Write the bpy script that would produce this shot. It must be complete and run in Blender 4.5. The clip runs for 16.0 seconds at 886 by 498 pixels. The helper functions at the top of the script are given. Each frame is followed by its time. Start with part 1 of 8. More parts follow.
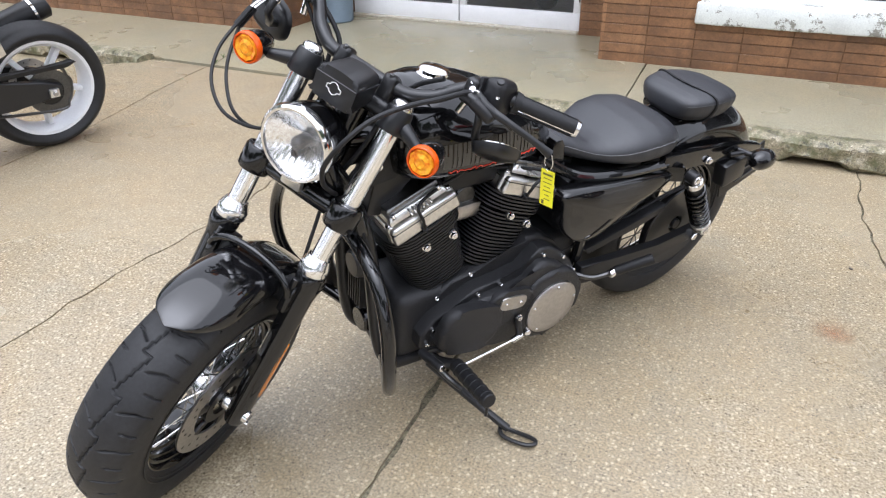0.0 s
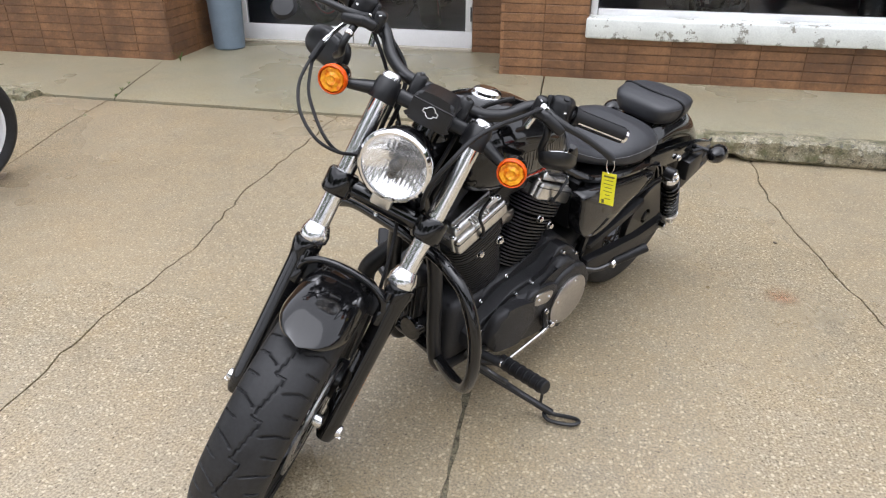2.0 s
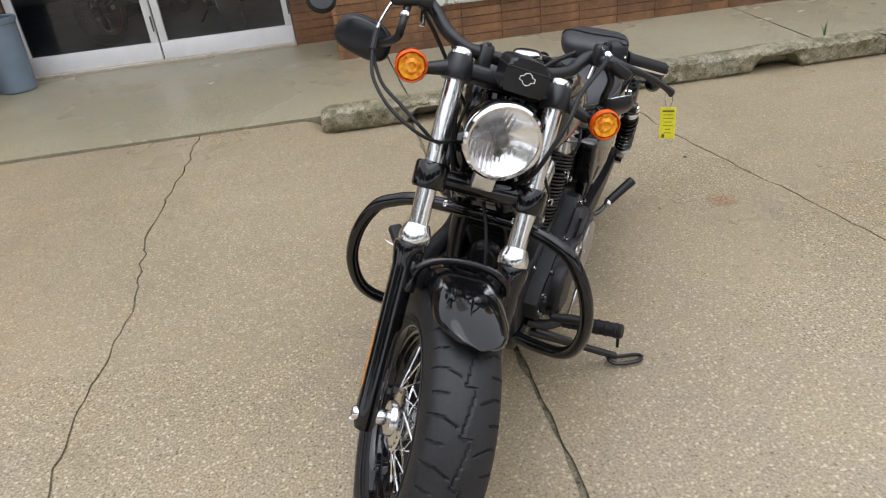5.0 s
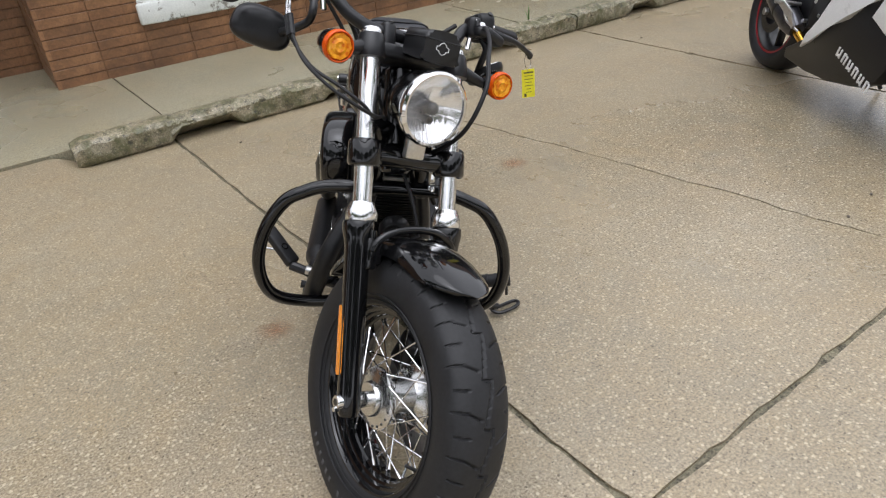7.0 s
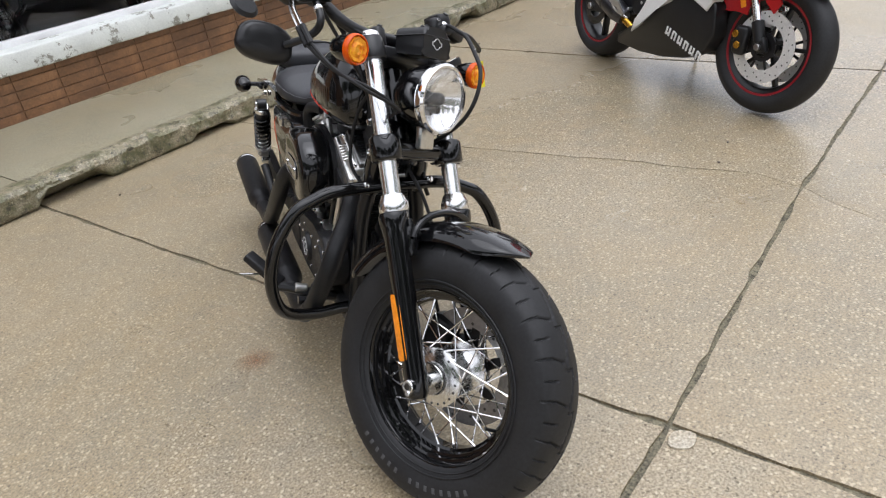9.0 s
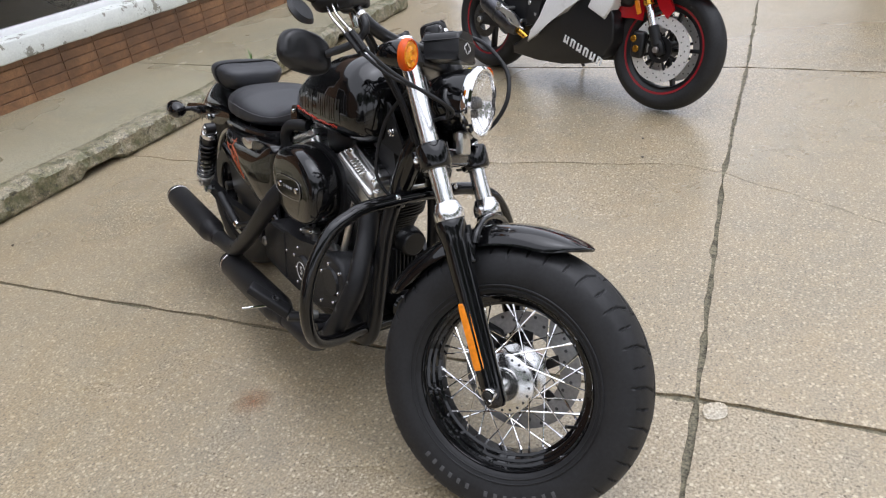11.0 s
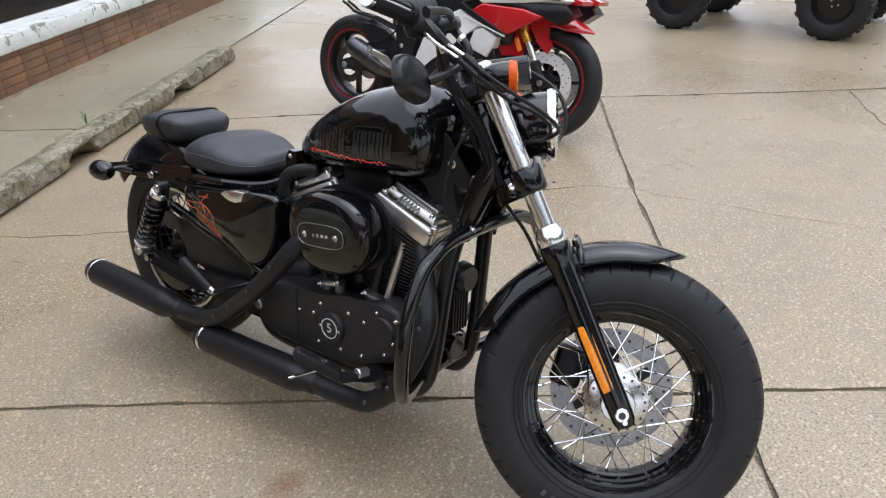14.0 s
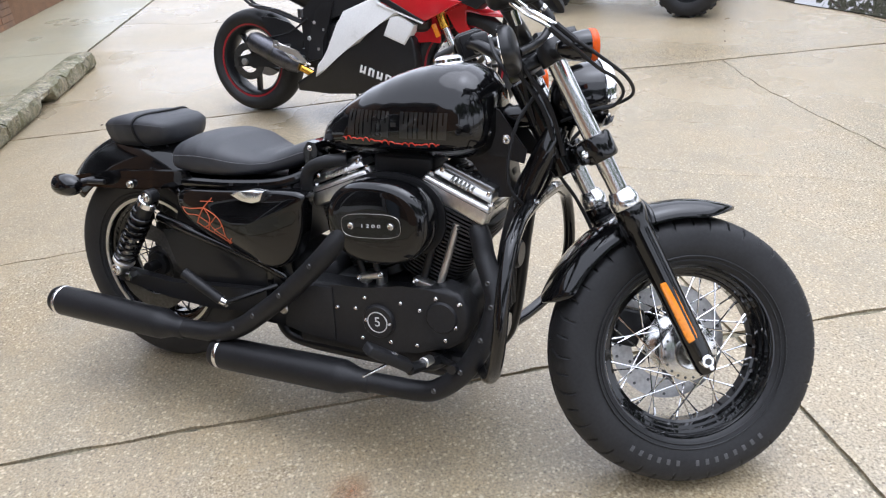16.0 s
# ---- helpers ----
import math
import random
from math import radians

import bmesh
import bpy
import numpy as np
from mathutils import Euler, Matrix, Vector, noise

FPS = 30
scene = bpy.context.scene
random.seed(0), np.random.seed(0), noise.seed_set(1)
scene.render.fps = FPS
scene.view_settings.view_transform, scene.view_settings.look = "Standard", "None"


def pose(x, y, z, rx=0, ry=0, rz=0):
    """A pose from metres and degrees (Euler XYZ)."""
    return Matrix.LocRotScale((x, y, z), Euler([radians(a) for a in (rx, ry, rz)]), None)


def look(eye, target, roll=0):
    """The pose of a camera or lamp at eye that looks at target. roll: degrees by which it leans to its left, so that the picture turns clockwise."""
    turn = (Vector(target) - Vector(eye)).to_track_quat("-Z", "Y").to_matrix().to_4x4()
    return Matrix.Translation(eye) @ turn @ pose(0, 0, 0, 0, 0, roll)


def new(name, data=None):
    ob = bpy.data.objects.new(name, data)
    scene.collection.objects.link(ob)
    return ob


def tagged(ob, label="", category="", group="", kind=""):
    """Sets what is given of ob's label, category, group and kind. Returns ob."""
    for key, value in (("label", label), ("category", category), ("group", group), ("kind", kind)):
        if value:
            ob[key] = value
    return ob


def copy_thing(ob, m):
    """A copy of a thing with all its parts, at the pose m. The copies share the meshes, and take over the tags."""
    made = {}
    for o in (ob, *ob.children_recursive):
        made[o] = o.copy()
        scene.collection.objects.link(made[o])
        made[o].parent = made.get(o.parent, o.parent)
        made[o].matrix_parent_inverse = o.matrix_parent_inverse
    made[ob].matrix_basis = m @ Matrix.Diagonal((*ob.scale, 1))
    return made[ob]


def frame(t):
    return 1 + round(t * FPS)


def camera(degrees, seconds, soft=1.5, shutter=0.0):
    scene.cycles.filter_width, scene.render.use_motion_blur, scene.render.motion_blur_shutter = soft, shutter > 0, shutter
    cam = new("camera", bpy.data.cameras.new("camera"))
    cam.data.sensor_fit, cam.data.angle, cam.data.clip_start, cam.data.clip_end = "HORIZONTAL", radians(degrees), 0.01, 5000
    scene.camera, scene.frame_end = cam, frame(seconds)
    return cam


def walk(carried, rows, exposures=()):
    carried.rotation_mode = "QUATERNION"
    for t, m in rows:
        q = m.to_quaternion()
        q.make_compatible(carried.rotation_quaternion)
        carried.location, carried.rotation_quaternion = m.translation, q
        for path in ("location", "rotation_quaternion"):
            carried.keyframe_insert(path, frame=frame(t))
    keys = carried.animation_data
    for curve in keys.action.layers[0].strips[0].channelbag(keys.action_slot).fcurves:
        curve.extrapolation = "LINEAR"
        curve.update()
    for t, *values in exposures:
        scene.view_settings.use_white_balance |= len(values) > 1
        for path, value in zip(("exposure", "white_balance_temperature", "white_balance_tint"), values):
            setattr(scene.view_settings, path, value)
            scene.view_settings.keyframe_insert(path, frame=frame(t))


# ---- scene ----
cam = camera(64.2, 16.0, soft=1.2)
METRES, EYE, TILT, LEAN, TURN = 4.2037, 1.353, 0.794, -0.963, 26.0
ROWS = [
    (0.0, 0.0, 0.0, 0.0, -0.68, -29.34, 1.21),
    (0.5, -0.0213, 0.0178, -0.0014, -1.77, -29.45, 3.12),
    (1.0, -0.0538, 0.0051, 0.0049, -4.23, -29.64, 3.67),
    (1.5, -0.0964, -0.0177, 0.0096, -9.87, -29.32, 2.19),
    (2.0, -0.1181, -0.0184, 0.0135, -13.22, -28.18, 0.72),
    (2.5, -0.1388, 0.0039, 0.0089, -16.25, -29.08, 1.16),
    (3.0, -0.1627, 0.0194, 0.0085, -19.81, -30.48, 3.04),
    (5.5, -0.2958, 0.0699, 0.0157, -41.09, -30.34, 5.54),
    (6.0, -0.3382, 0.0785, 0.0189, -49.2, -29.67, 4.66),
    (6.5, -0.358, 0.0914, 0.0161, -55.58, -30.51, 3.49),
    (7.0, -0.3571, 0.1287, 0.0112, -60.36, -31.83, 4.62),
    (7.5, -0.3585, 0.1591, 0.0111, -62.8, -32.53, 6.5),
    (8.0, -0.3843, 0.1771, 0.014, -67.29, -31.6, 6.73),
    (8.5, -0.4123, 0.1959, 0.0134, -73.18, -31.07, 6.34),
    (11.0, -0.4364, 0.3337, 0.0146, -92.27, -31.08, 5.19),
    (11.5, -0.4329, 0.3581, 0.0122, -94.85, -29.13, 4.05),
    (12.0, -0.4035, 0.3852, 0.0067, -96.78, -30.41, 4.74),
    (12.5, -0.3916, 0.4129, 0.006, -98.42, -31.47, 4.69),
    (13.0, -0.4042, 0.447, 0.0124, -104.83, -29.92, 4.18),
    (13.5, -0.4094, 0.4709, 0.0128, -109.24, -28.59, 3.66),
    (14.0, -0.3927, 0.4897, 0.0094, -110.68, -28.46, 3.14),
    (14.5, -0.3636, 0.5014, 0.0016, -112.72, -29.99, 4.4),
    (15.0, -0.3463, 0.5162, -0.0031, -115.7, -31.66, 4.93),
    (15.5, -0.3432, 0.5555, 0.0001, -120.62, -31.6, 3.5),
    (16.0, -0.3381, 0.5956, 0.005, -124.31, -29.46, 2.8),
]
EXPOSURES = [(0.0, 0.96, 5760, 14), (1.0, 0.88, 5850, 14), (1.5, 0.70, 5910, 14), (2.0, 0.68, 5950, 14), (3.0, 0.62, 5970, 14), (5.5, 0.34, 6030, 13), (7.0, 0.33, 6010, 13), (8.5, 0.39, 5980, 13),
             (11.0, 0.41, 5880, 14), (12.0, 0.45, 5860, 14), (13.5, 0.43, 5820, 14), (14.5, 0.49, 5790, 14), (16.0, 0.83, 5650, 14)]
walk(cam, [(t, pose(0, 0, EYE, TILT, LEAN, TURN) @ pose(METRES * x, METRES * y, METRES * z, 90 + pitch, roll, yaw)) for t, x, y, z, yaw, pitch, roll in ROWS],
     exposures=EXPOSURES)

# ---- daylight: an overcast sky with a broad, weak sun ----
world = bpy.data.worlds.new("overcast_sky")
scene.world = world
world.use_nodes = True
wt = world.node_tree
sky = wt.nodes.new("ShaderNodeTexSky")
sky.sky_type = "NISHITA"
sky.sun_disc = False
sky.sun_elevation, sky.sun_rotation = radians(78), radians(166)
sky.air_density, sky.dust_density = 1.0, 4.0
haze = wt.nodes.new("ShaderNodeHueSaturation")
haze.inputs["Saturation"].default_value = 0.12
haze.inputs["Value"].default_value = 1.45
wt.links.new(sky.outputs[0], haze.inputs["Color"])
cloud = wt.nodes.new("ShaderNodeMix")
cloud.data_type = "RGBA"
cloud.inputs["Factor"].default_value = 0.65
cloud.inputs["B"].default_value = (7.6, 7.5, 7.32, 1)
wt.links.new(haze.outputs[0], cloud.inputs["A"])
wt.links.new(cloud.outputs["Result"], wt.nodes["Background"].inputs["Color"])
wt.nodes["Background"].inputs["Strength"].default_value = 0.15
sun = new("sun", bpy.data.lights.new("sun", "SUN"))
sun.data.energy, sun.data.angle, sun.data.color = 0.9, radians(70), (1.0, 0.97, 0.93)
sun.matrix_world = look((0, 0, 10), (-0.05, 0.2, 9.0))


# ---- materials ----
def node(nt, kind, **values):
    n = nt.nodes.new(kind)
    for key, value in values.items():
        n.inputs[key].default_value = value
    return n


def surface(name, base, rough=0.5, metal=0.0, coat=0.0, vary=0.15, scale=8.0, fine=120.0, bump=0.0, bump_scale=200.0,
            rough_vary=0.1, tint=None, spec=0.5):
    """A surface whose colour and gloss vary at two scales, with fine relief."""
    m = bpy.data.materials.new(name)
    m.use_nodes = True
    nt = m.node_tree
    b = nt.nodes["Principled BSDF"]
    b.inputs["Metallic"].default_value = metal
    b.inputs["Coat Weight"].default_value = coat
    b.inputs["Coat Roughness"].default_value = 0.02
    b.inputs["Coat IOR"].default_value = 1.5
    b.inputs["Specular IOR Level"].default_value = spec
    co = nt.nodes.new("ShaderNodeTexCoord")
    big = node(nt, "ShaderNodeTexNoise", Scale=scale, Detail=4.0)
    small = node(nt, "ShaderNodeTexNoise", Scale=fine, Detail=3.0)
    nt.links.new(co.outputs["Object"], big.inputs["Vector"])
    nt.links.new(co.outputs["Object"], small.inputs["Vector"])
    add = nt.nodes.new("ShaderNodeMath")
    add.operation = "ADD"
    nt.links.new(big.outputs["Fac"], add.inputs[0])
    nt.links.new(small.outputs["Fac"], add.inputs[1])
    ramp = nt.nodes.new("ShaderNodeMapRange")
    ramp.inputs["From Min"].default_value, ramp.inputs["From Max"].default_value = 0.7, 1.3
    nt.links.new(add.outputs[0], ramp.inputs["Value"])
    mix = nt.nodes.new("ShaderNodeMix")
    mix.data_type = "RGBA"
    lo = [max(0.0, c * (1 - vary)) for c in base]
    hi = [min(1.0, c * (1 + vary)) for c in (tint or base)]
    mix.inputs["A"].default_value, mix.inputs["B"].default_value = (*lo, 1), (*hi, 1)
    nt.links.new(ramp.outputs[0], mix.inputs["Factor"])
    nt.links.new(mix.outputs["Result"], b.inputs["Base Color"])
    rr = nt.nodes.new("ShaderNodeMapRange")
    rr.inputs["To Min"].default_value, rr.inputs["To Max"].default_value = max(0.02, rough - rough_vary), min(1, rough + rough_vary)
    nt.links.new(big.outputs["Fac"], rr.inputs["Value"])
    nt.links.new(rr.outputs[0], b.inputs["Roughness"])
    if bump:
        grain = node(nt, "ShaderNodeTexNoise", Scale=bump_scale, Detail=4.0)
        nt.links.new(co.outputs["Object"], grain.inputs["Vector"])
        bn = node(nt, "ShaderNodeBump", Strength=bump, Distance=0.002)
        nt.links.new(grain.outputs["Fac"], bn.inputs["Height"])
        nt.links.new(bn.outputs[0], b.inputs["Normal"])
    return m


def concrete(name, base, speck=1.0, moss=0.0, wet=True):
    """Worn exposed-aggregate concrete: pebbles, mottling, stains and damp patches."""
    m = bpy.data.materials.new(name)
    m.use_nodes = True
    nt = m.node_tree
    b = nt.nodes["Principled BSDF"]
    co = nt.nodes.new("ShaderNodeNewGeometry")
    pos = co.outputs["Position"]
    warp = nt.nodes.new("ShaderNodeTexNoise")
    warp.inputs["Scale"].default_value, warp.inputs["Detail"].default_value = 170.0, 2.0
    nt.links.new(pos, warp.inputs["Vector"])
    bend = nt.nodes.new("ShaderNodeVectorMath")
    bend.operation = "MULTIPLY_ADD"
    bend.inputs[1].default_value = (0.010, 0.010, 0.0)
    nt.links.new(warp.outputs["Color"], bend.inputs[0])
    nt.links.new(pos, bend.inputs[2])

    def tex(kind, scale, **kw):
        n = nt.nodes.new(kind)
        n.inputs["Scale"].default_value = scale
        for k, v in kw.items():
            n.inputs[k].default_value = v
        nt.links.new(bend.outputs[0] if kind == "ShaderNodeTexVoronoi" else pos, n.inputs["Vector"])
        return n

    def span(value, a, z, lo=0.0, hi=1.0):
        r = nt.nodes.new("ShaderNodeMapRange")
        for k, v in (("From Min", a), ("From Max", z), ("To Min", lo), ("To Max", hi)):
            r.inputs[k].default_value = v
        nt.links.new(value, r.inputs["Value"])
        return r.outputs[0]

    def blend(fac, a, z, how="MIX"):
        x = nt.nodes.new("ShaderNodeMix")
        x.data_type, x.blend_type = "RGBA", how
        for src, dst in ((fac, "Factor"), (a, "A"), (z, "B")):
            if isinstance(src, (tuple, list)):
                x.inputs[dst].default_value = (*src, 1)
            elif isinstance(src, float):
                x.inputs[dst].default_value = src
            else:
                nt.links.new(src, x.inputs[dst])
        return x.outputs["Result"]

    c = [v for v in base]
    large = tex("ShaderNodeTexNoise", 0.9, Detail=5.0, Roughness=0.6)
    mid = tex("ShaderNodeTexNoise", 7.0, Detail=5.0, Roughness=0.65)
    grain = tex("ShaderNodeTexNoise", 135.0, Detail=4.0, Roughness=0.6)
    peb = tex("ShaderNodeTexVoronoi", 105.0, Randomness=1.0)
    peb2 = tex("ShaderNodeTexVoronoi", 62.0, Randomness=1.0)
    col = blend(span(large.outputs["Fac"], 0.35, 0.65), [v * 0.80 for v in c], [v * 1.14 for v in c])
    col = blend(span(mid.outputs["Fac"], 0.3, 0.7), col, [c[0] * 1.06, c[1] * 1.0, c[2] * 0.9])
    gr = blend(span(grain.outputs["Fac"], 0.3, 0.7), (0.26, 0.24, 0.21), (1.74, 1.75, 1.76))
    col = blend(0.62, col, gr, "MULTIPLY")
    # pebbles of many greys and browns
    sep = nt.nodes.new("ShaderNodeSeparateColor")
    nt.links.new(peb.outputs["Color"], sep.inputs[0])
    tone = blend(span(sep.outputs[0], 0.0, 1.0), [c[0] * 0.34, c[1] * 0.31, c[2] * 0.27], [c[0] * 1.8, c[1] * 1.82, c[2] * 1.85])
    isl = nt.nodes.new("ShaderNodeMath")
    isl.operation = "MULTIPLY"
    nt.links.new(span(peb.outputs["Distance"], 0.28, 0.42, 1.0, 0.0), isl.inputs[0])
    nt.links.new(span(sep.outputs[1], 0.15, 0.5, 0.0, 0.9 * speck), isl.inputs[1])
    col = blend(isl.outputs[0], col, tone)
    sep2 = nt.nodes.new("ShaderNodeSeparateColor")
    nt.links.new(peb2.outputs["Color"], sep2.inputs[0])
    isl2 = nt.nodes.new("ShaderNodeMath")
    isl2.operation = "MULTIPLY"
    nt.links.new(span(peb2.outputs["Distance"], 0.22, 0.34, 1.0, 0.0), isl2.inputs[0])
    nt.links.new(span(sep2.outputs[2], 0.76, 0.88, 0.0, 0.75 * speck), isl2.inputs[1])
    col = blend(isl2.outputs[0], col, [min(0.85, v * 1.9) for v in c])
    tan = tex("ShaderNodeTexNoise", 1.6, Detail=5.0, Roughness=0.65)
    col = blend(span(tan.outputs["Fac"], 0.42, 0.66, 0.0, 0.28), col, (1.08, 0.97, 0.82), "MULTIPLY")
    stain = tex("ShaderNodeTexNoise", 2.3, Detail=6.0, Roughness=0.7, Distortion=0.6)
    col = blend(span(stain.outputs["Fac"], 0.58, 0.74, 0.0, 0.35), col, [c[0] * 0.62, c[1] * 0.6, c[2] * 0.56])
    if moss:
        mo = tex("ShaderNodeTexNoise", 9.0, Detail=6.0, Roughness=0.75)
        col = blend(span(mo.outputs["Fac"], 0.42, 0.60, 0.0, moss), col, (0.115, 0.115, 0.055))
        mo2 = tex("ShaderNodeTexNoise", 26.0, Detail=6.0, Roughness=0.75)
        col = blend(span(mo2.outputs["Fac"], 0.52, 0.64, 0.0, moss), col, (0.055, 0.052, 0.040))
    nt.links.new(col, b.inputs["Base Color"])
    damp = tex("ShaderNodeTexNoise", 0.55, Detail=4.0, Roughness=0.55)
    rough = span(damp.outputs["Fac"], 0.42, 0.62, 0.40, 0.19 if wet else 0.6)
    if wet:
        # rainwater has not dried yet beside the sport motorcycle
        far = nt.nodes.new("ShaderNodeVectorMath")
        far.operation = "DISTANCE"
        far.inputs[1].default_value = (1.55, 1.25, 0.0)
        nt.links.new(pos, far.inputs[0])
        rag = nt.nodes.new("ShaderNodeMath")
        rag.operation = "MULTIPLY_ADD"
        rag.inputs[1].default_value = 1.3
        nt.links.new(stain.outputs["Fac"], rag.inputs[0])
        nt.links.new(far.outputs["Value"], rag.inputs[2])
        film = nt.nodes.new("ShaderNodeMix")
        film.inputs["B"].default_value = 0.17
        nt.links.new(span(rag.outputs[0], 1.1, 2.3, 0.9, 0.0), film.inputs["Factor"])
        nt.links.new(rough, film.inputs["A"])
        rough = film.outputs["Result"]
    nt.links.new(rough, b.inputs["Roughness"])
    b.inputs["Specular IOR Level"].default_value = 0.75 if wet else 0.4
    bn = node(nt, "ShaderNodeBump", Strength=0.42, Distance=0.0025)
    hs = nt.nodes.new("ShaderNodeMath")
    hs.operation = "ADD"
    nt.links.new(grain.outputs["Fac"], hs.inputs[0])
    nt.links.new(isl.outputs[0], hs.inputs[1])
    nt.links.new(hs.outputs[0], bn.inputs["Height"])
    nt.links.new(bn.outputs[0], b.inputs["Normal"])
    return m


def glass(name, tint=(1, 1, 1), rough=0.0, even=None):
    """A thin clear pane: what lies behind shows through, and it mirrors more at a slant, or evenly."""
    m = bpy.data.materials.new(name)
    m.use_nodes = True
    nt = m.node_tree
    nt.nodes.remove(nt.nodes["Principled BSDF"])
    clear = nt.nodes.new("ShaderNodeBsdfTransparent")
    clear.inputs["Color"].default_value = (*tint, 1)
    gloss = nt.nodes.new("ShaderNodeBsdfGlossy")
    gloss.inputs["Roughness"].default_value = rough
    fres = node(nt, "ShaderNodeFresnel", IOR=1.5)
    mix = nt.nodes.new("ShaderNodeMixShader")
    if even is None:
        nt.links.new(fres.outputs[0], mix.inputs[0])
    else:
        mix.inputs[0].default_value = even
    nt.links.new(clear.outputs[0], mix.inputs[1])
    nt.links.new(gloss.outputs[0], mix.inputs[2])
    nt.links.new(mix.outputs[0], nt.nodes["Material Output"].inputs["Surface"])
    return m


CONCRETE = concrete("lot_concrete", (0.296, 0.252, 0.174))
WALK_CONCRETE = concrete("sidewalk_concrete", (0.285, 0.268, 0.192), speck=0.5)
KERB_CONCRETE = concrete("kerb_concrete", (0.30, 0.275, 0.205), speck=1.3, moss=0.95, wet=False)
SOIL = surface("joint_soil", (0.115, 0.100, 0.068), 0.9, vary=0.75, scale=38, fine=150, bump=0.8, tint=(0.15, 0.135, 0.09))
GLOSS = surface("gloss_black_paint", (0.004, 0.004, 0.0045), 0.2, coat=1.0, vary=0.1, rough_vary=0.03, spec=0.08)
SATIN = surface("satin_black_powder_coat", (0.011, 0.011, 0.012), 0.3, vary=0.2, rough_vary=0.06, bump=0.05, bump_scale=500, spec=0.45)
MATTE = surface("flat_black_heat_paint", (0.012, 0.012, 0.013), 0.42, vary=0.25, rough_vary=0.08, bump=0.12, bump_scale=600, spec=0.32)
WRINKLE = surface("wrinkle_black_engine_paint", (0.015, 0.015, 0.0165), 0.46, vary=0.25, bump=0.35, bump_scale=700, spec=0.42)
PLASTIC = surface("black_plastic", (0.010, 0.010, 0.011), 0.42, vary=0.2, bump=0.1, bump_scale=800, spec=0.35)
RUBBER = surface("tyre_rubber", (0.014, 0.014, 0.015), 0.56, vary=0.35, scale=20, bump=0.2, bump_scale=400, spec=0.42)
HOSE = surface("cable_rubber", (0.010, 0.010, 0.011), 0.5, vary=0.2, spec=0.35)
VINYL = surface("seat_vinyl", (0.021, 0.022, 0.026), 0.52, vary=0.15, bump=0.2, bump_scale=420, spec=0.65)
STITCH = surface("grey_thread", (0.16, 0.16, 0.17), 0.8, vary=0.2)
TUBE_CHROME = surface("hard_chrome_tube", (0.90, 0.90, 0.90), 0.2, metal=1.0, vary=0.04, rough_vary=0.05)
CHROME = surface("chrome", (0.82, 0.82, 0.83), 0.06, metal=1.0, vary=0.03, rough_vary=0.03)
ALLOY = surface("polished_alloy", (0.74, 0.73, 0.71), 0.33, metal=1.0, vary=0.12, rough_vary=0.1, bump=0.05)
BRUSHED = surface("satin_alloy", (0.50, 0.48, 0.46), 0.38, metal=1.0, vary=0.12, rough_vary=0.08, bump=0.1, bump_scale=300)
STEEL = surface("brake_steel", (0.46, 0.45, 0.44), 0.36, metal=1.0, vary=0.2, rough_vary=0.1)
DARKSTEEL = surface("dark_steel", (0.10, 0.10, 0.10), 0.4, metal=1.0, vary=0.3)
AMBER = surface("amber_lens", (0.66, 0.085, 0.001), 0.22, coat=0.25, vary=0.12, scale=60, bump=0.4, bump_scale=130, spec=0.2)
AMBER_CORE = surface("amber_lens_core", (0.92, 0.17, 0.002), 0.22, coat=0.25, vary=0.25, scale=70, bump=0.5, bump_scale=110, spec=0.2, tint=(1.0, 0.42, 0.02))
AMBER_REFLECT = surface("amber_reflector", (0.86, 0.27, 0.012), 0.2, coat=0.5, vary=0.15, scale=90)
RED_INK = surface("red_orange_graphic", (0.62, 0.045, 0.02), 0.25, coat=0.5, vary=0.1)
GREY_INK = surface("dark_grey_graphic", (0.012, 0.0117, 0.0115), 0.3, coat=0.8, vary=0.1)
WEB_INK = surface("orange_line_graphic", (0.52, 0.11, 0.04), 0.35, vary=0.2)
TAG_YELLOW = surface("yellow_card", (0.85, 0.78, 0.02), 0.5, vary=0.06)
TAG_INK = surface("black_ink", (0.13, 0.12, 0.03), 0.6)
WHITE_PAINT = surface("white_paint", (0.78, 0.78, 0.77), 0.3, vary=0.05, coat=0.3)
SILVER_INK = surface("silver_print", (0.62, 0.62, 0.62), 0.35, vary=0.05)
RED_PAINT = surface("red_bodywork", (0.52, 0.012, 0.018), 0.15, coat=0.8, vary=0.08)
GOLD = surface("gold_anodised", (0.75, 0.42, 0.06), 0.25, metal=1.0, vary=0.08)
WHITE_RIM = surface("white_rim_paint", (0.75, 0.76, 0.78), 0.35, vary=0.05, coat=0.3)
BIN_BLUE = surface("grey_blue_plastic", (0.17, 0.22, 0.27), 0.5, vary=0.12)
LENS = glass("headlamp_glass", even=0.05)
SILL_PAINT = surface("peeling_white_paint", (0.72, 0.74, 0.70), 0.55, vary=0.12, scale=5, bump=0.5, bump_scale=60)
DOOR_ALLOY = surface("white_door_frame", (0.82, 0.82, 0.82), 0.4, vary=0.06, scale=5)
MORTAR = surface("mortar", (0.19, 0.105, 0.055), 0.9, vary=0.25, bump=0.5)
DARK_ROOM = surface("dim_showroom", (0.22, 0.21, 0.215), 0.7, vary=0.3, scale=3)
LEAF = surface("weed_leaf", (0.09, 0.17, 0.04), 0.6, vary=0.3, scale=30)


